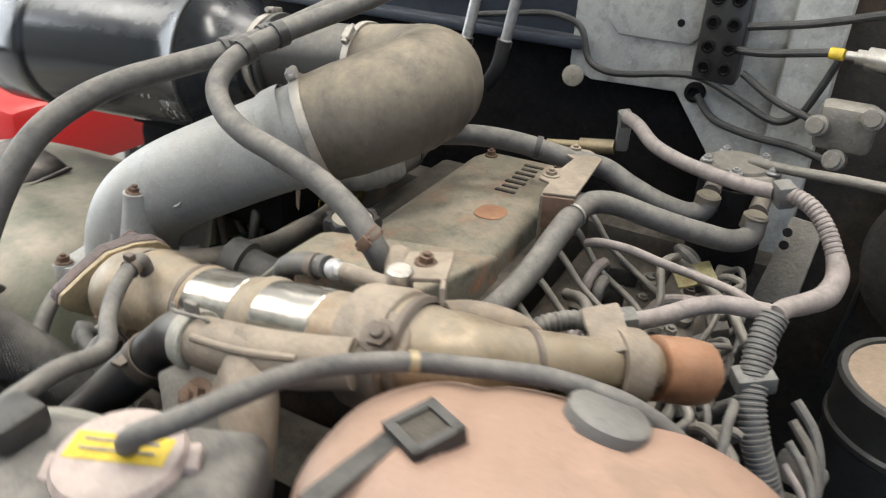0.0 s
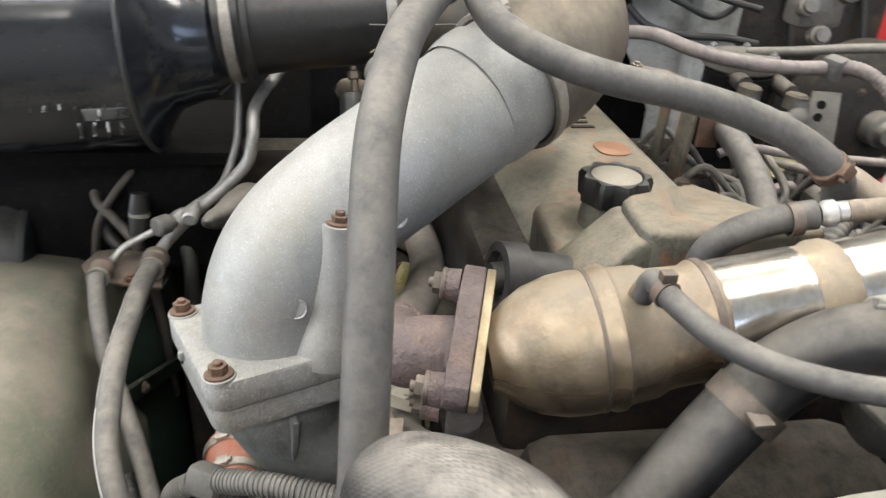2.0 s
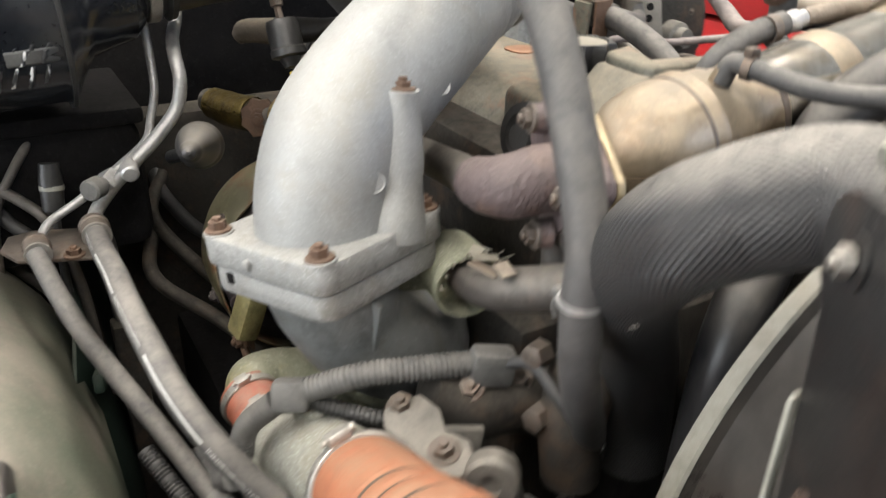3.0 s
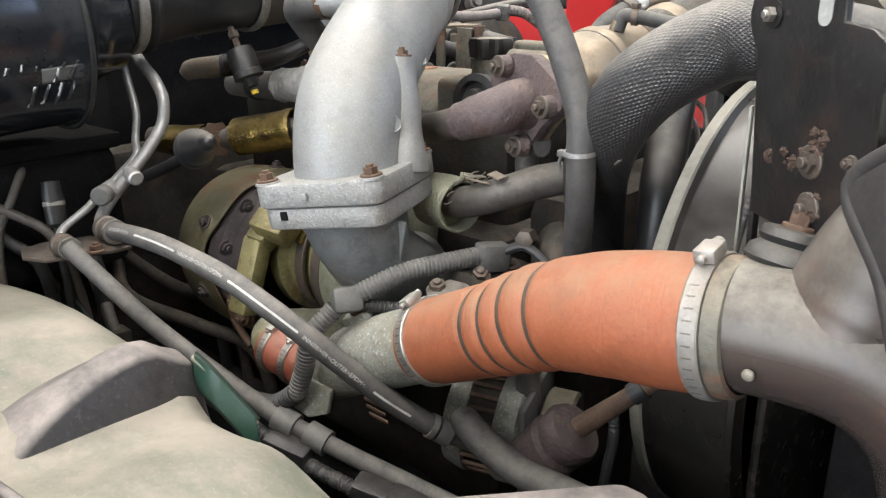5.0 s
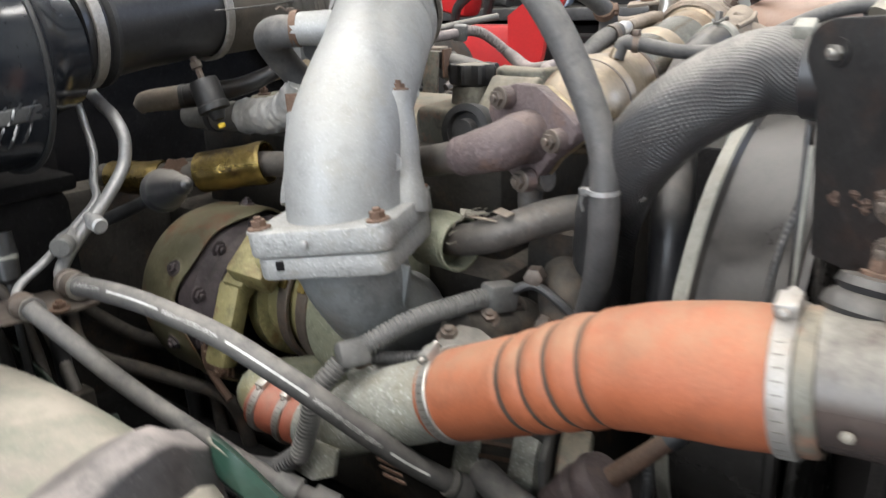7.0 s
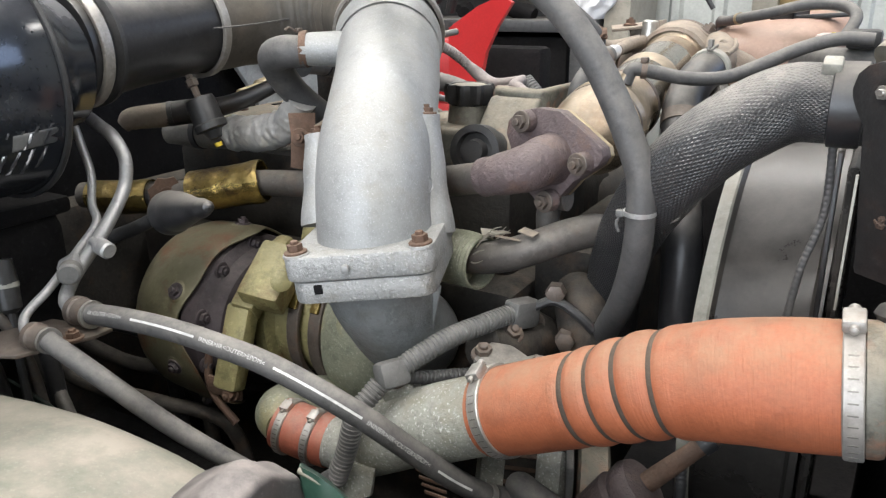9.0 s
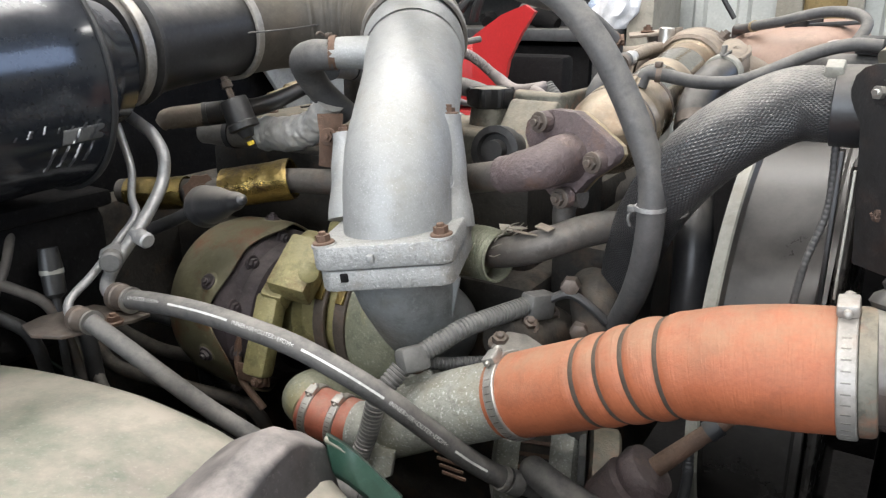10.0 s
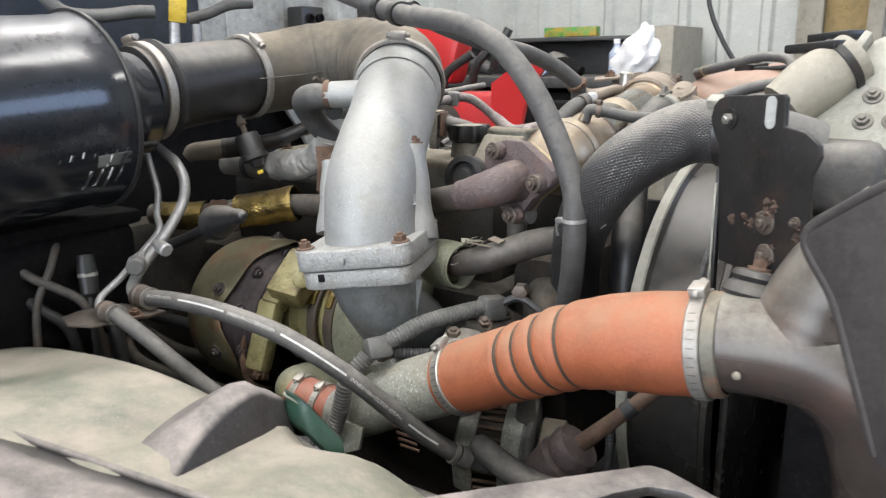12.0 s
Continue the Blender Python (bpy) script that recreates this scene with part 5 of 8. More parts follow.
    part("top_lug", box(Matrix.Translation((0.052, -0.012, 1.005)) @ pose(0, 0, 0, 10, -20, 15), (0.03, 0.03, 0.022), 0.004), M_ALU_PIT, ot)
    bolt(ot, (0.052, -0.014, 1.016), (-0.3, -0.2, 1), 0.014, 0.010)
    for k in range(4):
        part("scale_bar", box(Matrix.Translation((0.105 + 0.003 * k, -0.052, 0.955 - 0.007 * k)), (0.026, 0.002, 0.003), 0.0005), M_RUST, ot)


turbo()


def charge_hose():
    th = thing("charge_air_hose", (0.14, -0.02, 1.0), "orange ribbed silicone charge-air hose with steel clamps", "hose")
    path = [(0.152, -0.0195, 1.014), (0.200, -0.0245, 1.038), (0.250, -0.031, 1.064), (0.300, -0.035, 1.090), (0.350, -0.036, 1.106), (0.390, -0.034, 1.113), (0.4265, -0.0328, 1.1190)]

    HOSE_R = [0.0385, 0.0390, 0.0390, 0.0405, 0.0440, 0.0450, 0.0445]

    def ribs(s):
        k = 1.0
        for c in (0.100, 0.123, 0.147, 0.172):
            k -= 0.055 * math.exp(-((s - c) / 0.0042) ** 2)
            k += 0.016 * math.exp(-((s - c - 0.011) / 0.007) ** 2)
        return k * (1 + 0.006 * math.sin(s * 55))
    part("hose_wall", tube(path, HOSE_R, 56, 34, True, ribs), M_ORANGE, th)
    for c in (0.100, 0.123, 0.147, 0.172):
        line, us = spline(path, 34)
        s = 0.0
        for i in range(1, len(line)):
            s += (line[i] - line[i - 1]).length
            if s >= c:
                break
        u = us[i]
        k = int(u)
        f = (u - k) ** 2 * (3 - 2 * (u - k))
        rad = (HOSE_R[k] * (1 - f) + HOSE_R[k + 1] * f) * 0.962
        # dark brown ring set into the groove
        part("groove_ring", lathe(line[i], line[i] - line[i - 1], [(-0.0026, rad - 0.004), (-0.0024, rad), (0, rad + 0.0007), (0.0024, rad), (0.0026, rad - 0.004)], 56, closed=False), M_GROOVE, th)
    band(th, (0.1625, -0.0205, 1.0195), (0.88, -0.09, 0.46), 0.0395, 0.012, M_STEEL, "clamp_band", (-0.35, -0.25, 0.9))
    band(th, (0.4220, -0.0330, 1.1183), (0.98, 0.03, 0.14), 0.0453, 0.0125, M_CLAMP, "clamp_band", (-0.1, -0.15, 1))
    part("dusty_cuff", lathe((0.4340, -0.0324, 1.1203), (0.98, 0.03, 0.14), [(-0.006, 0.0440), (-0.005, 0.0450), (0.002, 0.0447), (0.005, 0.0435), (0.006, 0.0405)], 56, closed=False), M_VALVE, th, "brown dust-caked hose end")
    cp = thing("charge_air_pipe", (0.5, -0.03, 1.1), "grey painted steel charge-air pipe with dust", "pipe")
    pipe = tube([(0.395, -0.033, 1.117), (0.45, -0.03, 1.124), (0.505, -0.025, 1.122), (0.545, -0.018, 1.098), (0.568, -0.010, 1.045), (0.575, 0.0, 0.97), (0.575, 0.0, 0.88)], [0.0415, 0.0415, 0.0425, 0.046, 0.048, 0.048, 0.048], 48, 10)
    part("pipe_wall", pipe, M_CACPIPE, cp)
    part("neck", tube([(0.492, -0.020, 1.128), (0.499, -0.018, 1.150), (0.505, -0.017, 1.168), (0.518, -0.014, 1.197), (0.55, -0.003, 1.235)], [0.0465, 0.0440, 0.0415, 0.0385, 0.0350], 40, 8), M_CACPIPE, cp)
    part("weld_nut", lathe((0.458, -0.0722, 1.113), (0, -1, -0.1), [(0, 0.0035), (0.002, 0.0035), (0.003, 0.002), (0.003, 0)], 12), M_CREAM, cp)
    fl = thing("rubber_flap", (0.53, -0.09, 1.2), "thick dark grey rubber flap edge", "flap")
    fm = frame_of((0.502, -0.091, 1.233), (-0.50, -0.84, 0.12), (0, 0, 1))
    edge = [(0.0, 0.0), (0.030, 0.024), (0.060, 0.046), (0.11, 0.080), (0.20, 0.09), (0.20, -0.12), (0.085, -0.125), (0.062, -0.080), (0.036, -0.036), (0.014, -0.014)]
    part("flap_sheet", prism(fm, edge, 0.012, 0.004), M_FLAP, fl)
    part("edge_bead", tube([fm @ Vector((x, y, 0.008)) for x, y in ((0.085, -0.120), (0.060, -0.078), (0.034, -0.034), (0.004, 0.001), (0.030, 0.026), (0.060, 0.047), (0.11, 0.081))], 0.0045, 12, 6), M_FLAP, fl)


charge_hose()

# ---- hoses over the engine ----
rh = hose("radiator_hose", [(0.400, 0.130, 1.280), (0.373, 0.131, 1.280), (0.345, 0.128, 1.279), (0.316, 0.115, 1.265), (0.287, 0.103, 1.243), (0.255, 0.108, 1.206), (0.228, 0.132, 1.165), (0.206, 0.166, 1.122), (0.192, 0.192, 1.075), (0.185, 0.205, 1.03), (0.185, 0.21, 0.97)], [0.031, 0.0315, 0.032, 0.0325, 0.0325, 0.032, 0.031, 0.030, 0.030, 0.030, 0.030], M_WOVEN, "thick black woven-cover radiator hose", "hose", 48, 14)
part("end_collar", lathe((0.386, 0.1305, 1.280), (1, 0, 0), [(-0.012, 0.0318), (-0.011, 0.0338), (0.011, 0.0338), (0.012, 0.0318)], 40, closed=False), M_SLEEVE, rh, "plain black end collar")
part("clip_ear", box(Matrix.Translation((0.372, 0.116, 1.311)) @ pose(0, 0, 0, 22, 0, 0), (0.014, 0.016, 0.010), 0.002), M_GREYRAIL, rh, "pale dusty clip ear")
LOOP_HOSE = [(0.17, 0.175, 0.97), (0.198, 0.145, 1.035), (0.224, 0.110, 1.088), (0.239, 0.088, 1.138), (0.243, 0.081, 1.184), (0.240, 0.083, 1.215), (0.226, 0.085, 1.250), (0.203, 0.088, 1.293), (0.177, 0.091, 1.330), (0.142, 0.096, 1.364), (0.100, 0.106, 1.386), (0.055, 0.118, 1.398), (0.005, 0.134, 1.404), (-0.045, 0.154, 1.411), (-0.11, 0.180, 1.425), (-0.22, 0.215, 1.455), (-0.38, 0.25, 1.50), (-0.62, 0.30, 1.52)]
lh = hose("vent_hose", LOOP_HOSE, 0.0130, M_RUBBER, "long dusty black rubber hose looping over the intake", "hose", 22, 8)
part("hose_end", lathe((0.187, 0.157, 1.01), (0.4, -0.45, 0.9), [(-0.03, 0.0125), (-0.03, 0.0145), (0.0, 0.0145), (0.0, 0.0125)], 24, closed=False), M_RUBBER_B, lh)
COVER_HOSE = [(0.070, 0.441, 1.290), (0.074, 0.431, 1.310), (0.065, 0.403, 1.331), (0.056, 0.359, 1.349), (0.050, 0.307, 1.362), (0.042, 0.263, 1.369), (0.026, 0.223, 1.379), (0.001, 0.192, 1.393), (-0.029, 0.181, 1.407), (-0.061, 0.184, 1.419), (-0.105, 0.200, 1.432), (-0.22, 0.245, 1.46), (-0.38, 0.28, 1.50), (-0.62, 0.33, 1.52)]
hb = hose("vent_hose", COVER_HOSE, 0.0115, M_RUBBER, "dusty black rubber hose from the valve cover to the firewall", "hose", 22, 8)
band(hb, (0.072, 0.425, 1.315), (0.1, -0.6, 0.5), 0.0118, 0.010, M_RUST, "clamp_band", (1, 0.2, 0.2))
clip = thing("hose_clip", (-0.07, 0.175, 1.42), "black plastic clip joining two rubber hoses", "clip")


def along(pts, x):
    """Place and direction of a hose where it passes x."""
    line = spline(pts, 12)[0]
    i = min(range(1, len(line) - 1), key=lambda k: abs(line[k].x - x))
    return line[i], (line[i + 1] - line[i - 1]).normalized()


for x in (-0.055, -0.098):
    pa, da = along(LOOP_HOSE, x)
    pb, db = along(COVER_HOSE, x)
    for p, d, r in ((pa, da, 0.0130), (pb, db, 0.0115)):
        part("clip_ring", lathe(p, d, [(-0.006, r - 0.001), (-0.006, r + 0.003), (0.006, r + 0.003), (0.006, r - 0.001)], 24, closed=False), M_PLASTIC, clip)
    m = frame_of((pa + pb) / 2 + Vector((0, 0, 0.004)), da)
    part("clip_bridge", box(m, (0.02, 0.02, 0.012), 0.003), M_PLASTIC, clip)
tie = thing("zip_tie", (0.242, 0.077, 1.185), "pale grey cable tie round the rubber hose", "cable tie")
part("tie_loop", lathe((0.242, 0.081, 1.185), (-0.02, -0.05, 1), [(-0.002, 0.0128), (-0.002, 0.0143), (0.002, 0.0143), (0.002, 0.0128)], 28, closed=False), M_PIPE, tie)
part("tie_head", box(Matrix.Translation((0.226, 0.078, 1.183)), (0.008, 0.007, 0.006), 0.001), M_GREYPLASTIC, tie)
part("tie_tail", tube([(0.226, 0.078, 1.182), (0.223, 0.077, 1.174), (0.225, 0.078, 1.166)], 0.0016, 8, 5), M_GREYPLASTIC, tie)

# ---- exhaust gas recirculation ----


def egr():
    ax = Vector((0.039, 0.982, 0.182)).normalized()
    base = Vector((0.1486, 0.1535, 1.216))
    th = thing("egr_cooler", base, "dusty heat-tinted stainless recirculation cooler pipe", "pipe")
    prof = [(0.014, 0.022), (0.020, 0.026), (0.028, 0.033), (0.042, 0.041), (0.058, 0.0455), (0.072, 0.0465), (0.084, 0.0455), (0.088, 0.0475), (0.093, 0.0475), (0.097, 0.0445), (0.115, 0.043), (0.122, 0.0395), (0.145, 0.038), (0.150, 0.0405), (0.156, 0.0405), (0.160, 0.038), (0.225, 0.038), (0.230, 0.0405), (0.237, 0.0405), (0.242, 0.038), (0.33, 0.038), (0.335, 0.045), (0.372, 0.047), (0.378, 0.043)]
    part("cooler_shell", lathe(base, ax, prof, 56), M_EGR, th)
    part("dimple", lathe((0.1745, 0.1955, 1.2555), (0.65, -0.35, 0.65), [(-0.004, 0.006), (0.0, 0.005), (0.002, 0.002), (0.002, 0)], 14), M_EGR, th)
    for s0, s1, r in ((0.079, 0.0825, 0.0461), (0.150, 0.156, 0.0408)):
        part("heat_band", lathe(base, ax, [(s0, r - 0.002), (s0 + 0.0005, r + 0.0004), (s1 - 0.0005, r + 0.0004), (s1, r - 0.002)], 56, closed=False), M_CRIMP, th, "dark heat-stained band")
    for s0, s1 in ((0.148, 0.216), (0.228, 0.302)):
        bm = lathe(base, ax, [(s0, 0.0375), (s0 + 0.001, 0.0384), (s1 - 0.001, 0.0384), (s1, 0.0375)], 56, closed=False)
        part("wiped_band", bm, M_EGR_CLEAN, th, "bright rubbed band of bare steel")
    part("end_pipe", tube([base + ax * 0.37, (0.155, 0.550, 1.285), (0.118, 0.598, 1.276), (0.075, 0.638, 1.262), (0.03, 0.672, 1.246)], [0.0450, 0.0375, 0.0275, 0.0240, 0.0240], 40, 8), M_EGR, th)
    part("collar", lathe(base + ax * 0.385, ax, [(-0.006, 0.041), (-0.003, 0.0465), (0.003, 0.0465), (0.006, 0.042)], 40, closed=False), M_CRIMP, th)
    part("end_cap", lathe(base, ax, [(0.331, 0.0440), (0.334, 0.0485), (0.338, 0.0492), (0.369, 0.0495), (0.374, 0.0480), (0.376, 0.0440)], 48, closed=False), M_TAN, th, "tan dusty end cap")
    part("joint_ring", lathe((0.118, 0.598, 1.276), (-0.70, 0.68, -0.2), [(-0.004, 0.026), (-0.002, 0.0295), (0.002, 0.0295), (0.004, 0.026)], 36, closed=False), M_CRIMP, th)
    part("copper_end", lathe((0.025, 0.676, 1.244), (-0.64, 0.73, -0.23), [(0, 0.024), (0.002, 0.028), (0.036, 0.029), (0.052, 0.027), (0.060, 0.019), (0.062, 0)], 36), M_COPPER, th, "orange-brown end pipe")
    sad = thing("pipe_saddle", (0.11, 0.66, 1.25), "pale dusty saddle bracket over the pipe", "bracket")
    part("saddle_strap", lathe((0.052, 0.655, 1.253), (-0.66, 0.70, -0.24), [(-0.013, 0.029), (-0.013, 0.034), (0.013, 0.034), (0.013, 0.029)], 36, closed=False), M_TAN, sad)
    part("saddle_plate", box(Matrix.Translation((0.052, 0.640, 1.285)) @ pose(0, 0, 0, 12, 15, 35), (0.050, 0.032, 0.006), 0.002), M_TAN, sad)
    # flange between cooler and casting
    nrm = Vector((0.267, 0.962, -0.04)).normalized()
    seat = Vector((0.138, 0.168, 1.208))
    f = frame_of(seat, nrm, (0, 0, 1))
    dia = [(0.060, 0.0095), (0.057, 0.0185), (0.031, 0.0345), (0.006, 0.048), (-0.0225, 0.0485), (-0.047, 0.043), (-0.059, 0.032), (-0.061, 0.018), (-0.048, -0.008), (-0.030, -0.037), (-0.018, -0.045), (-0.003, -0.0465), (0.010, -0.040), (0.028, -0.019), (0.055, 0.001)]
    fl = thing("egr_flange", seat, "purple-brown cast pipe flange with three bolts", "flange")
    part("flange_plate", prism(f @ Matrix.Translation((0, 0, -0.022)), [(-x, y) for x, y in dia], 0.0155, 0.002), M_CASTIRON, fl)
    part("gasket", prism(f @ Matrix.Translation((0, 0, -0.0062)), [(-x * 0.985, y * 0.985) for x, y in dia], 0.0062, 0.001), M_GOLD_EDGE, fl, "brassy gasket edge")
    part("elbow_casting", tube([seat - nrm * 0.018, seat - nrm * 0.034, (0.122, 0.118, 1.205), (0.100, 0.113, 1.198), (0.072, 0.121, 1.189)], [0.0265, 0.0245, 0.0235, 0.0215, 0.0185], 32, 8), M_CASTIRON, fl)
    part("pipe_socket", lathe((0.078, 0.1195, 1.191), (-0.95, 0.28, -0.28), [(-0.004, 0.0185), (0.0, 0.0200), (0.008, 0.0200), (0.010, 0.0170)], 28), M_CASTIRON, fl)
    for p in ((0.167, 0.125, 1.211), (0.099, 0.144, 1.244), (0.132, 0.130, 1.169)):
        part("bolt_boss", lathe(Vector(p) + nrm * 0.006, -nrm, [(-0.006, 0.0115), (0.004, 0.0105), (0.005, 0.009), (0.005, 0)], 18), M_CASTIRON, fl)
        bolt(fl, Vector(p) + nrm * 0.001, -nrm, 0.013, 0.007, M_CRIMP)
    pp = thing("egr_pipe", (0.06, 0.13, 1.17), "scaled dark steel exhaust transfer pipe", "pipe")
    part("pipe_wall", tube([(0.076, 0.120, 1.190), (0.045, 0.130, 1.182), (-0.02, 0.150, 1.166), (-0.10, 0.162, 1.152), (-0.18, 0.160, 1.144), (-0.25, 0.152, 1.140), (-0.29, 0.135, 1.138)], 0.0165, 28, 8), M_DARKPIPE, pp)
    part("stay", tube([(-0.187, 0.148, 1.233), (-0.183, 0.142, 1.201), (-0.187, 0.136, 1.168)], [0.016, 0.014, 0.010], 4, 6, squash=0.25), M_RUST, pp, "rusty stay strap")
    bolt(pp, (-0.178, 0.132, 1.207), (0.4, -1, 0.2), 0.013, 0.008)
    bolt(pp, (-0.095, 0.085, 1.205), (0.4, -1, 0.2), 0.013, 0.008)
    gw = thing("heat_wrap", (-0.27, 0.14, 1.14), "torn gold heat wrap sleeve on the pipe", "heat wrap")
    crinkle = lambda s: 1.0 + 0.035 * noise.noise((s * 60, 0.3, 0)) + 0.02 * math.sin(s * 120)
    part("wrap_sleeve", tube([(-0.258, 0.150, 1.142), (-0.30, 0.130, 1.134), (-0.345, 0.112, 1.126)], [0.0275, 0.0270, 0.0265], 30, 14, True, crinkle, bore=0.002), M_GOLD, gw)
    part("wrap_sleeve", tube([(-0.40, 0.092, 1.118), (-0.44, 0.078, 1.114), (-0.485, 0.064, 1.114)], [0.022, 0.023, 0.021], 26, 10, True, crinkle, bore=0.002), M_GOLD, gw)
    part("inner_pipe", tube([(-0.28, 0.14, 1.138), (-0.36, 0.106, 1.123), (-0.50, 0.06, 1.114)], 0.017, 20, 8), M_DARKPIPE, gw)
    bt = thing("rubber_boot", (-0.30, 0.04, 1.12), "grey rubber cone boot on a cable end", "boot")
    part("boot_cone", tube([(-0.266, -0.007, 1.136), (-0.255, -0.010, 1.139), (-0.240, -0.015, 1.143), (-0.225, -0.020, 1.148), (-0.165, -0.040, 1.164), (-0.148, -0.0455, 1.169), (-0.143, -0.047, 1.1705)], [0.010, 0.020, 0.0245, 0.0215, 0.0105, 0.0065, 0.0015], 28, 8), M_SLEEVE, bt)
    part("cable", tube([(-0.262, -0.008, 1.137), (-0.303, -0.008, 1.117), (-0.362, -0.023, 1.092)], 0.008, 12, 6), M_RUBBER_B, bt)
    fo = thing("foil_pipe", (-0.30, 0.2, 1.2), "pipe wrapped in crinkled bright foil", "pipe")
    wrap = tube([(-0.345, 0.193, 1.189), (-0.281, 0.188, 1.196), (-0.240, 0.182, 1.212), (-0.205, 0.172, 1.246)], [0.0235, 0.0235, 0.021, 0.018], 48, 40, True, lambda s: 1 + 0.05 * noise.noise((s * 90, 1.7, 0)) + 0.03 * math.sin(s * 210))
    for v in wrap.verts:
        # crumpled sheet: sharp little folds
        k = v.co * 130
        v.co += Vector((noise.noise(k), noise.noise(k + Vector((7, 0, 0))), noise.noise(k + Vector((0, 9, 0))))) * 0.0020
    part("foil", wrap, M_FOIL, fo)
    part("pipe_body", tube([(-0.455, 0.178, 1.186), (-0.40, 0.188, 1.186), (-0.34, 0.193, 1.189)], [0.018, 0.0205, 0.0215], 24, 6), M_GRIME, fo, "dusty grey pipe section")
    part("spring_clip", lathe((-0.405, 0.187, 1.186), (0.9, 0.15, 0.05), [(-0.004, 0.0205), (-0.004, 0.0225), (0.004, 0.0225), (0.004, 0.0205)], 24, closed=False), M_RUBBER_B, fo)
    part("end_boot", tube([(-0.43, 0.10, 1.215), (-0.38, 0.14, 1.222), (-0.33, 0.18, 1.232), (-0.27, 0.22, 1.262)], [0.013, 0.016, 0.012, 0.009], 20, 6), M_BLACKSTEEL, fo)
    part("pale_elbow", tube([(-0.440, 0.092, 1.207), (-0.432, 0.0985, 1.2145), (-0.405, 0.120, 1.2185), (-0.375, 0.144, 1.2230), (-0.368, 0.150, 1.224)], [0.010, 0.0145, 0.0155, 0.0150, 0.0125], 22, 6), M_TAN, fo, "pale dusty plastic elbow")
    part("elbow_clip", lathe((-0.392, 0.1305, 1.2205), (0.77, 0.62, 0.11), [(-0.003, 0.0150), (-0.003, 0.0163), (0.003, 0.0163), (0.003, 0.0150)], 22, closed=False), M_RUBBER_B, fo)
    lp = thing("oil_return_pipe", (0.1, 0.1, 1.1), "grey steel pipe bending into a torn fibre sleeve", "pipe")
    part("pipe_wall", tube([(0.03, 0.132, 1.094), (0.070, 0.122, 1.102), (0.105, 0.119, 1.113), (0.132, 0.128, 1.124), (0.158, 0.146, 1.134), (0.180, 0.172, 1.134), (0.190, 0.20, 1.10), (0.185, 0.22, 1.0)], 0.0172, 28, 8), M_DARKPIPE, lp)
    part("fibre_sleeve", tube([(0.022, 0.126, 1.096), (0.046, 0.122, 1.098), (0.072, 0.116, 1.098)], [0.0295, 0.0295, 0.0285], 32, 22, True, ribbed(0.0035, 0.018), bore=0.002), M_GREENALU, lp, "torn ribbed fibre sleeve")
    for i in range(9):
        a = radians(20 + i * 17)
        d = Vector((0, -math.cos(a), math.sin(a)))
        q = Vector((0.073, 0.116, 1.098)) + d * 0.028
        part("frayed_strand", tube([q, q + d * 0.006 + Vector((0.008, 0, 0.002 * (i % 3))), q + d * (0.007 + 0.002 * (i % 4)) + Vector((0.016, 0, 0.004))], [0.0010, 0.0008, 0.0004], 5, 3), M_CREAM, lp)
    for k, (x, y, z, rz) in enumerate(((0.105, 0.108, 1.133, 20), (0.09, 0.118, 1.134, 70), (0.125, 0.112, 1.141, -10), (0.075, 0.122, 1.131, 40))):
        part("rust_flake", box(Matrix.Translation((x, y, z)) @ pose(0, 0, 0, 10 * k - 12, 8, rz), (0.026 - 0.004 * k, 0.012, 0.0016), 0.0004), M_TAN if k % 2 == 0 else M_CREAM, lp)
    hose("drain_elbow", [(0.128, 0.16, 1.115), (0.126, 0.16, 1.150), (0.134, 0.158, 1.166), (0.148, 0.156, 1.168)], 0.0125, M_DARKPIPE, "short bent grey pipe stub", "pipe", 18)


egr()

# ---- small hoses, air conditioning, wiring ----
ch = hose("coolant_hose", [(0.170, 0.252, 1.275), (0.176, 0.254, 1.289), (0.192, 0.257, 1.288), (0.223, 0.273, 1.281), (0.245, 0.292, 1.279), (0.265, 0.316, 1.281), (0.287, 0.336, 1.290), (0.332, 0.354, 1.311), (0.365, 0.366, 1.319), (0.392, 0.368, 1.318)], 0.0072, M_RUBBER, "thin black hose from the cooler to the radiator", "hose", 18)
part("spring_clip", lathe((0.188, 0.2562, 1.2882), (0.95, 0.25, -0.1), [(-0.003, 0.007), (-0.003, 0.0086), (0.003, 0.0086), (0.003, 0.007)], 20, closed=False), M_CRIMP, ch)
part("clip_ear", box(Matrix.Translation((0.188, 0.256, 1.299)), (0.007, 0.009, 0.006), 0.001), M_CRIMP, ch)
fit2 = thing("hose_fitting", (0.17, 0.255, 1.27), "small steel hose union on the cooler", "fitting")
part("union", lathe((0.162, 0.249, 1.262), (0.35, 0.1, 0.8), [(0, 0.009), (0.010, 0.009), (0.011, 0.006), (0.024, 0.006)], 16), M_EGR, fit2)
over = hose("overflow_hose", [(0.360, 0.452, 1.316), (0.368, 0.470, 1.338), (0.355, 0.490, 1.349), (0.324, 0.506, 1.352), (0.297, 0.513, 1.348), (0.266, 0.523, 1.340), (0.244, 0.541, 1.336), (0.224, 0.562, 1.332), (0.209, 0.587, 1.329), (0.197, 0.614, 1.328), (0.190, 0.635, 1.328), (0.183, 0.662, 1.325), (0.177, 0.692, 1.318), (0.171, 0.722, 1.300), (0.167, 0.75, 1.272), (0.160, 0.79, 1.23)], 0.0068, M_RUBBER, "thin dusty black overflow hose across the tank", "hose", 18)
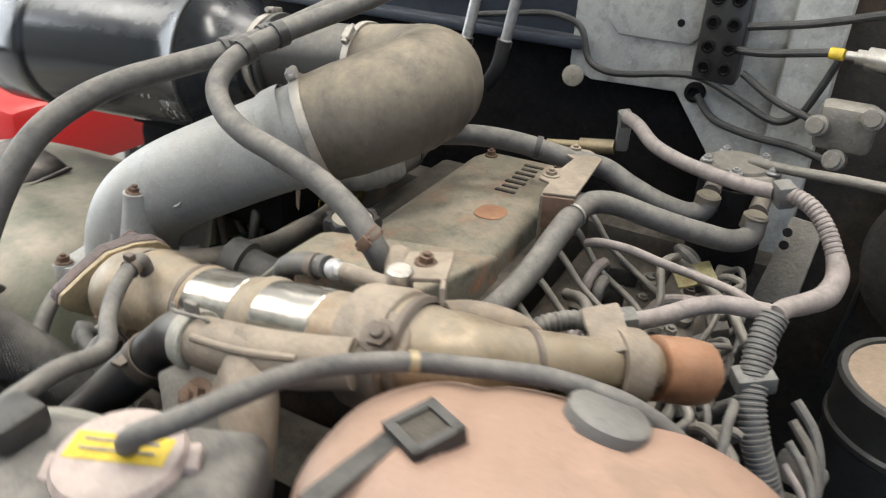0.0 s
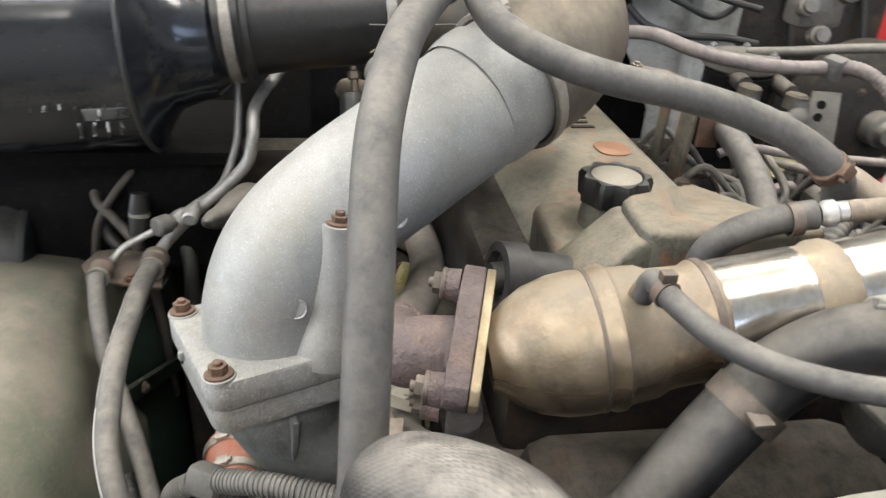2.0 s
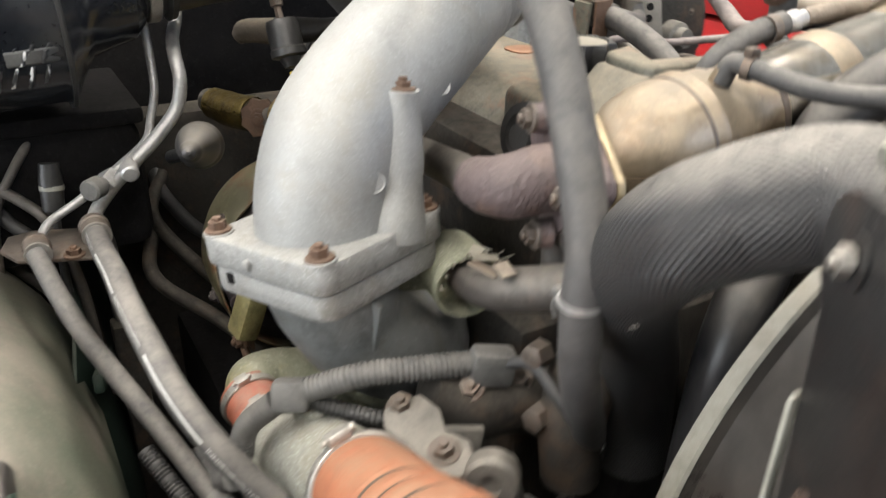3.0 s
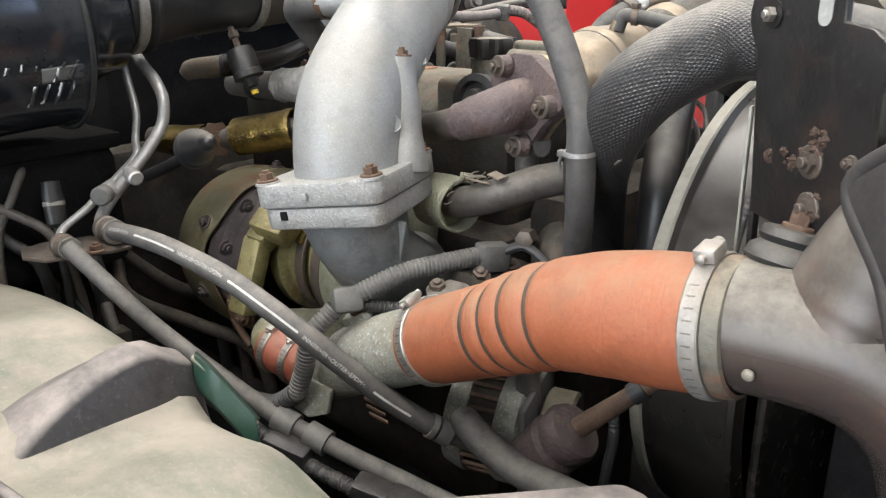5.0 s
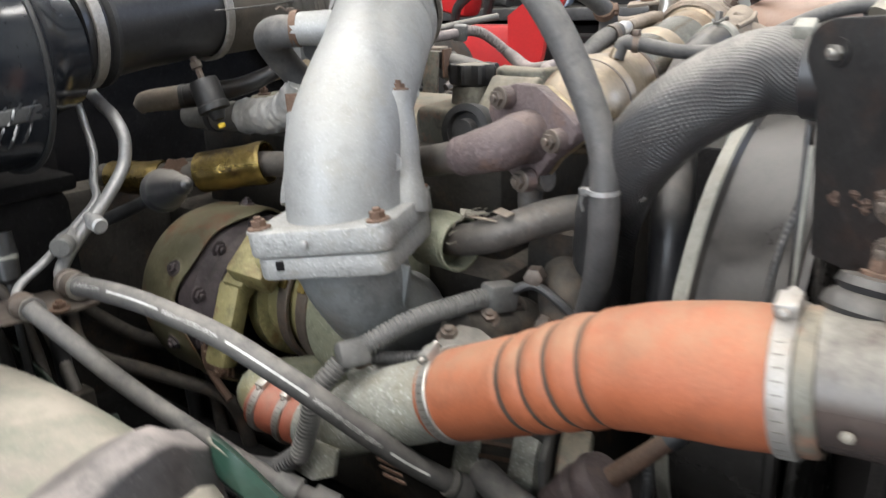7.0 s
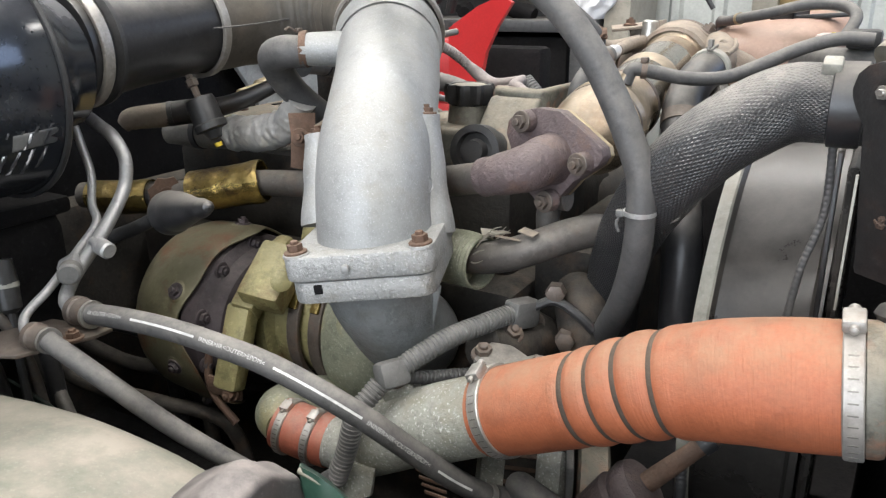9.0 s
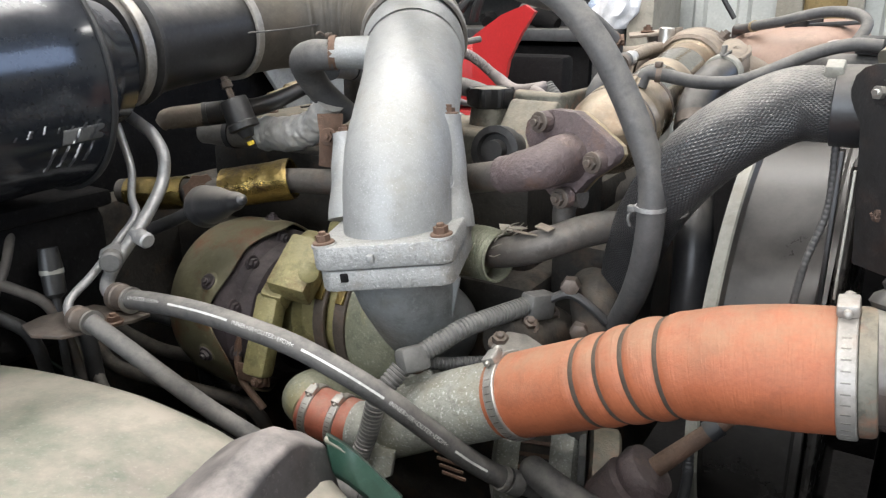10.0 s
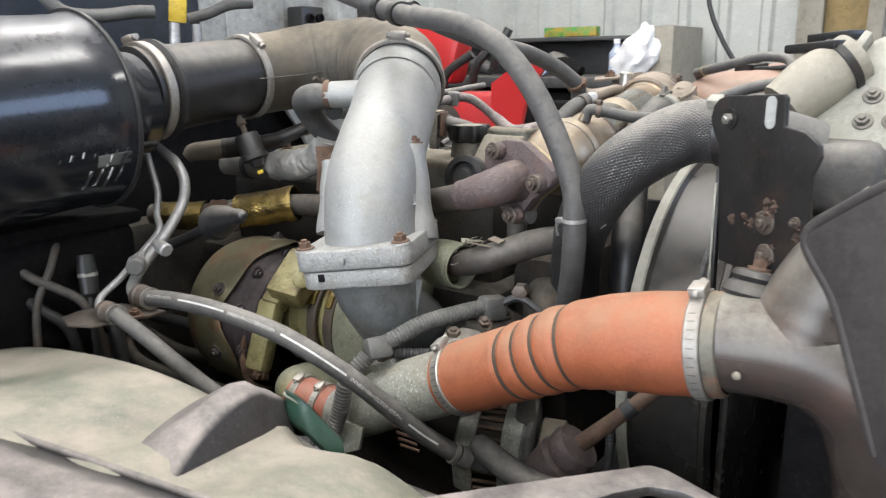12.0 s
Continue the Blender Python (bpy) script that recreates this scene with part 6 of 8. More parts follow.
part("hose_tie", lathe((0.226, 0.560, 1.3325), (-0.6, 0.75, -0.15), [(-0.003, 0.0066), (-0.003, 0.0078), (0.003, 0.0078), (0.003, 0.0066)], 20, closed=False), M_GOLD_EDGE, over)
wh = hose("water_hose", [(0.262, 0.190, 0.95), (0.260, 0.195, 1.06), (0.252, 0.212, 1.13), (0.238, 0.250, 1.175), (0.224, 0.290, 1.218), (0.217, 0.320, 1.248), (0.222, 0.345, 1.270), (0.231, 0.372, 1.283)], [0.0205, 0.0205, 0.0205, 0.0205, 0.0210, 0.0215, 0.0215, 0.021], M_SLEEVE, "curved black rubber water hose with a clamp", "hose", 26)
part("spring_clip", lathe((0.221, 0.303, 1.231), (-0.15, 0.65, 0.75), [(-0.007, 0.0212), (-0.007, 0.0232), (0.007, 0.0232), (0.007, 0.0212)], 28, closed=False), M_CRIMP, wh)
part("clip_ear", box(Matrix.Translation((0.244, 0.297, 1.240)), (0.012, 0.012, 0.004), 0.001), M_CRIMP, wh)
wp = thing("water_pipe", (0.235, 0.42, 1.29), "tan dusty cast water pipe with a bolted lug", "pipe")
part("pipe_wall", tube([(0.230, 0.366, 1.281), (0.232, 0.41, 1.288), (0.226, 0.46, 1.294), (0.212, 0.505, 1.300)], [0.0195, 0.0205, 0.0205, 0.0185], 26, 8), M_TAN, wp)
part("branch", tube([(0.232, 0.425, 1.289), (0.258, 0.448, 1.272), (0.285, 0.462, 1.235)], [0.019, 0.0205, 0.0205], 22, 6), M_TAN, wp)
part("cast_rib", tube([(0.246, 0.385, 1.298), (0.247, 0.43, 1.304), (0.238, 0.475, 1.309)], 0.0030, 8, 6), M_TAN, wp)
part("cast_web", prism(frame_of((0.247, 0.43, 1.287), (0.8, -0.15, 0.55), (0, 1, 0)), [(-0.030, -0.012), (0.026, -0.016), (0.022, 0.012), (-0.020, 0.014)], 0.006, 0.002), M_TAN, wp)
part("lug", prism(frame_of((0.190, 0.514, 1.309), (0.55, 0.1, 0.85)), round_rect(0.044, 0.044, 0.021), 0.009, 0.003), M_TAN, wp)
bolt(wp, (0.1955, 0.515, 1.3170), (0.55, 0.1, 0.85), 0.0165, 0.008, M_CRIMP)
band(wp, (0.2305, 0.371, 1.282), (0.05, 1, 0.15), 0.0218, 0.013, M_GREYRAIL, "clamp_band")
part("clamp_ear", box(Matrix.Translation((0.230, 0.371, 1.309)), (0.005, 0.012, 0.013), 0.001), M_GRIME, wp)
part("clamp_wire", tube([(0.230, 0.352, 1.308), (0.232, 0.352, 1.304), (0.234, 0.388, 1.308), (0.232, 0.390, 1.304)], 0.0016, 8, 4), M_GRIME, wp)
th0 = thing("thermostat_flange", (0.255, 0.40, 1.2), "diamond-shaped alloy flange with a large bolt", "flange")
part("diamond", prism(frame_of((0.252, 0.398, 1.249), (0.75, -0.1, 0.65), (0, 0, 1)), [(0.05, 0), (0.02, 0.028), (-0.02, 0.028), (-0.05, 0), (-0.02, -0.028), (0.02, -0.028)], 0.010, 0.004), M_GRIME, th0)
part("flange_neck", lathe((0.240, 0.399, 1.238), (0.75, -0.1, 0.65), [(-0.03, 0.03), (0.015, 0.03)], 24), M_GRIME, th0)
bolt(th0, (0.259, 0.397, 1.256), (0.75, -0.1, 0.65), 0.018, 0.010, M_RUST)
hose("lower_water_hose", [(0.285, 0.462, 1.235), (0.305, 0.470, 1.20), (0.32, 0.475, 1.15)], 0.0215, M_RUBBER, "black rubber hose running down to the radiator", "hose", 22)
hb2 = hose("heater_stub", [(0.082, 0.335, 1.225), (0.086, 0.337, 1.255), (0.092, 0.349, 1.273), (0.097, 0.375, 1.286), (0.102, 0.402, 1.293)], 0.0105, M_RUBBER, "short bent rubber hose with a clip", "hose", 18)
part("hose_ring", lathe((0.101, 0.387, 1.289), (0.100, 0.912, 0.194), [(-0.004, 0.0103), (-0.004, 0.0122), (0.004, 0.0122), (0.004, 0.0103)], 22, closed=False), M_CRIMP, hb2)
br = thing("brass_union", (0.110, 0.422, 1.304), "pale metal pipe with a brass union", "pipe")
part("union", lathe((0.103, 0.404, 1.293), (0.120, 0.912, 0.194), [(0, 0.007), (0.004, 0.0095), (0.010, 0.0095), (0.012, 0.0075), (0.03, 0.007)], 18), M_PIPE, br)
part("pipe_wall", tube([(0.106, 0.422, 1.297), (0.115, 0.462, 1.304), (0.128, 0.497, 1.306)], 0.0075, 16, 6), M_TAN, br)
part("tee", tube([(0.062, 0.450, 1.299), (0.085, 0.462, 1.296), (0.118, 0.480, 1.304)], [0.0135, 0.011, 0.010], 18, 6), M_TAN, br)
pb = thing("pipe_bracket", (0.120, 0.509, 1.298), "folded rusty steel bracket with a bolt", "bracket")
part("fold", box(Matrix.Translation((0.100, 0.499, 1.323)) @ pose(0, 0, 0, 5, -6, 20), (0.055, 0.04, 0.004), 0.001), M_TAN, pb)
part("web", box(Matrix.Translation((0.118, 0.524, 1.303)) @ pose(0, 0, 0, 0, -10, 25), (0.05, 0.004, 0.05), 0.001), M_TAN, pb)
bolt(pb, (0.098, 0.497, 1.325), (0, 0.1, 1), 0.011, 0.007)
part("spacer", lathe((0.126, 0.490, 1.310), (0.05, 0, 1), [(0, 0.0105), (0.020, 0.0105), (0.022, 0.008)], 20), M_STEEL, pb, "bright steel spacer")
hose("bypass_pipe", [(0.13, 0.50, 1.285), (0.10, 0.545, 1.288), (0.075, 0.58, 1.268), (0.07, 0.60, 1.235), (0.08, 0.61, 1.20)], 0.0155, M_TAN, "tan dusty bent metal pipe", "pipe", 20)

# heater hoses behind the valve cover
h1 = hose("heater_hose", [(-0.30, 0.285, 1.272), (-0.339, 0.334, 1.269), (-0.358, 0.389, 1.264), (-0.372, 0.455, 1.252), (-0.383, 0.505, 1.245), (-0.385, 0.545, 1.227), (-0.388, 0.591, 1.211), (-0.394, 0.627, 1.206), (-0.401, 0.641, 1.214), (-0.405, 0.642, 1.230)], 0.0145, M_RUBBER, "dusty grey-black heater hose bending upward", "hose", 24, group="heater hoses")
part("hose_ring", lathe((-0.363, 0.415, 1.261), (-0.25, 0.95, -0.12), [(-0.004, 0.0143), (-0.004, 0.0163), (0.004, 0.0163), (0.004, 0.0143)], 24, closed=False), M_RUBBER_B, h1)
h2 = hose("heater_hose", [(0.02, 0.485, 1.19), (-0.08, 0.497, 1.194), (-0.13, 0.508, 1.212), (-0.18, 0.512, 1.228), (-0.235, 0.515, 1.238), (-0.275, 0.523, 1.240), (-0.299, 0.545, 1.236), (-0.318, 0.593, 1.221), (-0.340, 0.648, 1.206), (-0.362, 0.690, 1.197), (-0.380, 0.706, 1.203), (-0.390, 0.705, 1.222)], 0.0145, M_RUBBER, "dusty grey-black heater hose with elbow end", "hose", 24, group="heater hoses")
part("hose_ring", lathe((-0.232, 0.515, 1.238), (-1, 0.05, 0.15), [(-0.002, 0.0145), (-0.002, 0.0165), (0.002, 0.0165), (0.002, 0.0145)], 24, closed=False), M_STEEL, h2)
for c in ((-0.405, 0.642, 1.226), (-0.390, 0.705, 1.219)):
    st = thing("heater_outlet", c, "tan hose end cap on the heater outlet", "fitting", "heater outlets")
    part("cuff", lathe(c, (0, 0.1, 1), [(-0.012, 0.0148), (-0.012, 0.0160), (0.006, 0.0160), (0.009, 0.0125), (0.009, 0)], 22), M_DUCT, st)
    part("spout", lathe(Vector(c) + Vector((-0.015, 0, 0.004)), (-1, 0, 0.1), [(0, 0.012), (0.05, 0.012)], 16), M_DARKPIPE, st)
pl = thing("steel_bracket", (-0.305, 0.456, 1.195), "pale dusty folded steel bracket plate", "bracket")
part("plate", prism(Matrix.Translation((0, 0, 1.258)), [(-0.372, 0.503), (-0.236, 0.514), (-0.224, 0.477), (-0.258, 0.472), (-0.264, 0.456), (-0.300, 0.455), (-0.310, 0.468), (-0.352, 0.470), (-0.366, 0.450), (-0.392, 0.450), (-0.394, 0.480)], 0.004, 0.001), M_TAN, pl)
part("fold", prism(frame_of((-0.2275, 0.496, 1.2395), (1, 0.3, 0), (0, 0, 1)), [(-0.018, -0.022), (0.012, -0.026), (0.019, 0.020), (-0.019, 0.020)], 0.004, 0.001), M_RUST, pl, "rust-stained folded edge")
part("leg", box(Matrix.Translation((-0.243, 0.474, 1.195)) @ pose(0, 0, 0, 0, 4, 8), (0.026, 0.006, 0.125), 0.001), M_VALVE, pl)
part("leg", box(Matrix.Translation((-0.285, 0.466, 1.195)) @ pose(0, 0, 0, 0, 2, 8), (0.016, 0.005, 0.125), 0.001), M_VALVE, pl)
for p in ((-0.378, 0.463, 1.262), (-0.280, 0.466, 1.262)):
    bolt(pl, p, (0.0, 0, 1), 0.013, 0.006, M_TAN)
bolt(pl, (-0.222, 0.474, 1.166), (0.9, 0, 0.3), 0.015, 0.010, M_CRIMP)
br2 = thing("brass_pipe", (-0.460, 0.394, 1.258), "pale brass-coloured pipe with a square end block", "pipe")
part("pipe_wall", lathe((-0.512, 0.375, 1.214), (-0.015, 0.145, 0.017), [(0, 0.007), (0.050, 0.007), (0.052, 0.0115), (0.105, 0.0115)], 18), M_GOLD_EDGE, br2)
part("end_block", box(Matrix.Translation((-0.530, 0.487, 1.246)) @ pose(0, 0, 0, 0, 0, 20), (0.020, 0.020, 0.05), 0.005), M_GREYPLASTIC, br2)

# wiring loom on the far side
loom = thing("wiring_loom", (-0.53, 0.49, 1.27), "mauve-grey dusty wiring loom in split tube", "wiring")
part("taped_run", tube([(-0.528, 0.487, 1.275), (-0.470, 0.520, 1.285), (-0.425, 0.556, 1.277), (-0.406, 0.595, 1.270), (-0.392, 0.642, 1.266), (-0.379, 0.685, 1.266), (-0.370, 0.719, 1.269)], 0.0095, 16, 8), M_MAUVE, loom)
part("ribbed_run", tube([(-0.368, 0.726, 1.270), (-0.358, 0.745, 1.273), (-0.345, 0.766, 1.268), (-0.329, 0.786, 1.252), (-0.311, 0.801, 1.232)], 0.0098, 16, 40, True, ribbed(0.006, 0.05)), M_MAUVE, loom)
part("taped_run", tube([(-0.311, 0.801, 1.232), (-0.294, 0.808, 1.217), (-0.270, 0.803, 1.203), (-0.240, 0.785, 1.202), (-0.205, 0.766, 1.208), (-0.172, 0.757, 1.214)], [0.0105, 0.0125, 0.0135, 0.012, 0.011, 0.011], 16, 8), M_MAUVE, loom)
part("taped_run", tube([(-0.172, 0.752, 1.216), (-0.170, 0.728, 1.215), (-0.168, 0.704, 1.212), (-0.150, 0.682, 1.211), (-0.127, 0.659, 1.206), (-0.107, 0.636, 1.202), (-0.087, 0.600, 1.201)], 0.0098, 16, 8), M_MAUVE, loom)
part("ribbed_run", tube([(-0.087, 0.600, 1.201), (-0.065, 0.568, 1.201), (-0.046, 0.545, 1.192), (-0.035, 0.530, 1.165)], 0.0102, 16, 24, True, ribbed(0.006, 0.05)), M_RUBBER, loom)
part("ribbed_run", tube([(-0.170, 0.757, 1.215), (-0.150, 0.753, 1.197), (-0.125, 0.754, 1.171), (-0.103, 0.760, 1.147), (-0.088, 0.772, 1.120), (-0.080, 0.788, 1.090), (-0.075, 0.805, 1.05), (-0.07, 0.82, 0.97)], 0.0142, 20, 48, True, ribbed(0.0055, 0.06)), M_GREYPLASTIC, loom)
for at, sz in (((-0.367, 0.730, 1.270), (0.026, 0.022, 0.03)), ((-0.121, 0.755, 1.166), (0.028, 0.040, 0.022)), ((-0.100, 0.622, 1.199), (0.024, 0.03, 0.024)), ((-0.528, 0.487, 1.272), (0.022, 0.020, 0.024))):
    part("clip", box(Matrix.Translation(at) @ pose(0, 0, 0, 10, 5, 30), sz, 0.004), M_GREYPLASTIC, loom, "pale grey plastic loom clip")


def fuel_side():
    th = thing("fuel_pipes", (-0.2, 0.6, 1.1), "tangle of thin dusty steel injector pipes", "fuel pipes")
    rng = random.Random(5)
    for i in range(6):
        x = -0.36 + 0.062 * i
        z = 1.145 + 0.01 * rng.random()
        part("injector_pipe", tube([(x, 0.475, 1.16), (x + 0.01, 0.50, 1.178 + 0.02 * rng.random()), (x + 0.02, 0.545, z), (x + 0.045, 0.60, z - 0.02), (x + 0.06, 0.64 + 0.03 * rng.random(), z - 0.05)], 0.0042, 10, 6), M_GRIME, th)
        part("union_nut", lathe((x, 0.478, 1.15), (0, 0.3, 1), [(0, 0.009), (0.018, 0.009), (0.02, 0.006)], 6), M_GRIME, th)
        part("clamp_block", box(Matrix.Translation((x + 0.03, 0.56, 1.12)) @ pose(0, 0, 0, 0, 0, 25 * rng.random()), (0.02, 0.05, 0.035), 0.004), M_BLOCK, th)
    part("supply_pipe", tube([(-0.255, 0.530, 1.195), (-0.254, 0.545, 1.201), (-0.259, 0.580, 1.200), (-0.262, 0.622, 1.192), (-0.262, 0.663, 1.187), (-0.245, 0.705, 1.190), (-0.205, 0.740, 1.200), (-0.178, 0.752, 1.208)], 0.0055, 12, 8), M_MAUVE, th)
    part("supply_pipe", tube([(-0.36, 0.63, 1.15), (-0.30, 0.68, 1.155), (-0.25, 0.72, 1.15), (-0.22, 0.75, 1.12)], 0.006, 12, 8), M_GRIME, th)
    part("supply_pipe", tube([(-0.16, 0.60, 1.15), (-0.13, 0.64, 1.14), (-0.09, 0.68, 1.145), (-0.06, 0.71, 1.14), (-0.05, 0.69, 1.12), (-0.09, 0.65, 1.115)], 0.0055, 12, 8), M_GRIME, th)
    part("supply_pipe", tube([(-0.20, 0.53, 1.15), (-0.17, 0.56, 1.165), (-0.14, 0.585, 1.15), (-0.135, 0.59, 1.10)], 0.007, 12, 8), M_GRIME, th)
    mf = thing("intake_manifold", (-0.2, 0.6, 1.0), "dusty cast intake manifold below the pipes", "manifold")
    part("manifold_body", box(Matrix.Translation((-0.2, 0.62, 1.05)), (0.52, 0.16, 0.1), 0.03, 3), M_DARKPIPE, mf)
    for i in range(9):
        bolt(mf, (-0.42 + 0.055 * i, 0.60 + 0.05 * (i % 2), 1.102), (0, 0.1, 1), 0.014, 0.010, M_GRIME)
    for i in range(8):
        cx, cy = -0.40 + 0.06 * i, 0.66 + 0.04 * rng.random()
        nm = ("connector", M_PLASTIC) if i % 2 else ("sensor_body", M_GRIME)
        ob = thing("wire_connector", (cx, cy, 1.1), "small dusty electrical connector on the engine side", "connector", "engine connectors")
        part(nm[0], box(Matrix.Translation((cx, cy, 1.12)) @ pose(0, 0, 0, 20 * rng.random(), 15, 90 * rng.random()), (0.036, 0.024, 0.022), 0.004), nm[1], ob)
        part("lead", tube([(cx, cy, 1.128), (cx + 0.02, cy + 0.02, 1.15), (cx + 0.05, cy + 0.03, 1.13), (cx + 0.07, cy + 0.01, 1.10)], 0.004, 8, 6), M_RUBBER, ob)
    for i in range(7):
        cx, cy, cz = -0.34 + 0.05 * i, 0.60 + 0.12 * rng.random(), 1.10 + 0.03 * rng.random()
        part("return_pipe", tube([(cx, cy, cz), (cx + 0.03 * rng.random(), cy + 0.03, cz + 0.05), (cx + 0.05, cy + 0.06 * rng.random(), cz + 0.055), (cx + 0.09, cy + 0.03, cz + 0.02), (cx + 0.08, cy - 0.02, cz - 0.03)], 0.0035 + 0.002 * rng.random(), 10, 6), (M_GRIME, M_DARKPIPE, M_RUBBER)[i % 3], th)
        part("banjo", lathe((cx, cy, cz - 0.01), (0.2, 0.1, 1), [(0, 0.009), (0.008, 0.009), (0.009, 0.012), (0.016, 0.012), (0.018, 0.007), (0.022, 0.007)], 14), M_GRIME, th)
    for i in range(18):
        cx, cy, cz = -0.40 + 0.4 * rng.random(), 0.53 + 0.2 * rng.random(), 1.095 + 0.03 * rng.random()
        dx, dy = rng.uniform(-0.06, 0.06), rng.uniform(-0.05, 0.06)
        part("return_pipe", tube([(cx, cy, cz), (cx + dx * 0.3, cy + dy * 0.4, cz + 0.03), (cx + dx, cy + dy, cz + 0.032), (cx + dx * 1.5, cy + dy * 0.6, cz + 0.015), (cx + dx * 1.6, cy + dy * 0.2, cz - 0.03)], 0.0045 + 0.003 * rng.random(), 10, 5), (M_MAUVE, M_GRIME, M_RUBBER, M_DARKPIPE)[i % 4], th)
        part("pump_boss", lathe((cx + 0.03, cy - 0.02, cz - 0.035), (0.1, 0.05, 1), [(0, 0.014), (0.022, 0.013), (0.024, 0.009), (0.032, 0.008), (0.033, 0)], 10), (M_GRIME, M_BLOCK, M_DARKPIPE)[i % 3], th)
    cb = thing("clip_bracket", (-0.08, 0.80, 1.0), "grey folded bracket with wire clips on the engine side", "bracket")
    for k in range(4):
        x = -0.16 + 0.035 * k
        part("wire_run", tube([(x, 0.80, 1.13), (x + 0.02, 0.825, 1.11), (x + 0.05, 0.84, 1.07), (x + 0.055, 0.835, 1.0), (x + 0.05, 0.83, 0.9)], 0.006 - 0.0007 * k, 10, 6), (M_RUBBER, M_DARKPIPE, M_RUBBER, M_MAUVE)[k], cb)
    part("clip_plate", prism(frame_of((-0.12, 0.822, 1.075), (0.85, -0.3, 0.4), (0, 0, 1)), round_rect(0.05, 0.034, 0.008), 0.003, 0.0008), M_GRIME, cb)
    part("stem", box(Matrix.Translation((-0.09, 0.82, 0.75)), (0.03, 0.03, 0.62), 0.004), M_BLOCK, cb)
    lab = thing("yellow_tag", (-0.2, 0.66, 1.13), "small olive-yellow plate among the pipes", "tag")
    part("tag_plate", box(Matrix.Translation((-0.33, 0.655, 1.152)) @ pose(0, 0, 0, 15, 10, 30), (0.04, 0.05, 0.004), 0.001), M_YELLOW, lab)
    rs = thing("fluid_reservoir", (-0.480, 0.660, 1.200), "dark round canister with a pale dusty lid", "reservoir")
    part("lid", lathe((-0.485, 0.665, 1.238), (0.05, 0, 1), [(0, 0.05), (0.004, 0.054), (0.012, 0.054), (0.016, 0.048), (0.016, 0.04), (0.02, 0.038), (0.02, 0)], 36), M_GRIME, rs)
    part("canister", lathe((-0.485, 0.665, 1.100), (0.05, 0, 1), [(0, 0.05), (0.136, 0.05)], 36), M_BLACK, rs)
    for a in range(5):
        bolt(rs, (-0.485 + 0.045 * math.cos(a * 1.256), 0.665 + 0.045 * math.sin(a * 1.256), 1.256), (0, 0, 1), 0.01, 0.006, M_PIPE)
    cyl = thing("oil_separator", (-0.28, 0.93, 0.9), "black round canister with a brown dusty top", "canister")
    part("canister", lathe((-0.287, 0.930, 0.965), (0, 0, 1), [(0, 0.088), (0.08, 0.090), (0.085, 0.094), (0.092, 0.094), (0.096, 0.091), (0.142, 0.092), (0.150, 0.094), (0.155, 0.091), (0.155, 0.084), (0.149, 0.082)], 56), M_PLASTIC, cyl)
    part("foot_bracket", box(Matrix.Translation((-0.287, 0.95, 0.665)), (0.05, 0.06, 0.55), 0.004), M_BLACKSTEEL, cyl)
    part("top", lathe((-0.287, 0.930, 1.118), (0, 0, 1), [(-0.004, 0.083), (-0.002, 0.083), (-0.001, 0.078), (-0.001, 0.02), (0.001, 0.018), (0.001, 0)], 56), M_BROWNTOP, cyl, "brown dust-covered top")
    bx = thing("grey_bracket", (-0.483, 0.758, 1.150), "pale grey steel bracket with two holes", "bracket")
    part("plate", prism(frame_of((-0.403, 0.763, 1.180), (0.9, -0.2, 0.3), (0, 0, 1)), [(-0.032, -0.075), (0.020, -0.062), (0.020, 0.045), (-0.020, 0.045)], 0.005, 0.001), M_GRIME, bx)
    # two holes, each a black disc painted for its dark inside
    for dz in (-0.006, 0.012):
        part("hole_shade", lathe((-0.392, 0.746, 1.20 + dz), (0.9, -0.2, 0.3), [(0, 0.006), (0.0022, 0.006), (0.0022, 0)], 12), M_BLACK, bx)
    bh = thing("brake_booster", (-0.62, 0.98, 1.1), "dark dusty servo drum by the firewall", "servo")
    part("drum", lathe((-0.66, 0.98, 1.12), (1, 0, 0), [(0, 0.1), (0.02, 0.13), (0.07, 0.13), (0.09, 0.1), (0.1, 0.03)], 40), M_BLOCK, bh)
    part("centre_boss", lathe((-0.565, 0.98, 1.12), (1, 0, 0), [(0, 0.03), (0.03, 0.028), (0.034, 0.02), (0.05, 0.018), (0.052, 0)], 24), M_GRIME, bh)
    for k in range(4):
        bolt(bh, (-0.575, 0.98 + 0.07 * math.cos(k * 1.571 + 0.6), 1.12 + 0.07 * math.sin(k * 1.571 + 0.6)), (1, 0, 0), 0.013, 0.01, M_CRIMP)
    for i in range(3):
        y = 0.86 + 0.07 * i
        hose("hanging_cable", [(-0.73, y, 1.35), (-0.70, y + 0.02, 1.2), (-0.68, y + 0.01, 1.0), (-0.70, y, 0.85)], 0.006, M_RUBBER_B, "dark cable hanging by the firewall", "cable", 8, 6, group="hanging cables")


fuel_side()


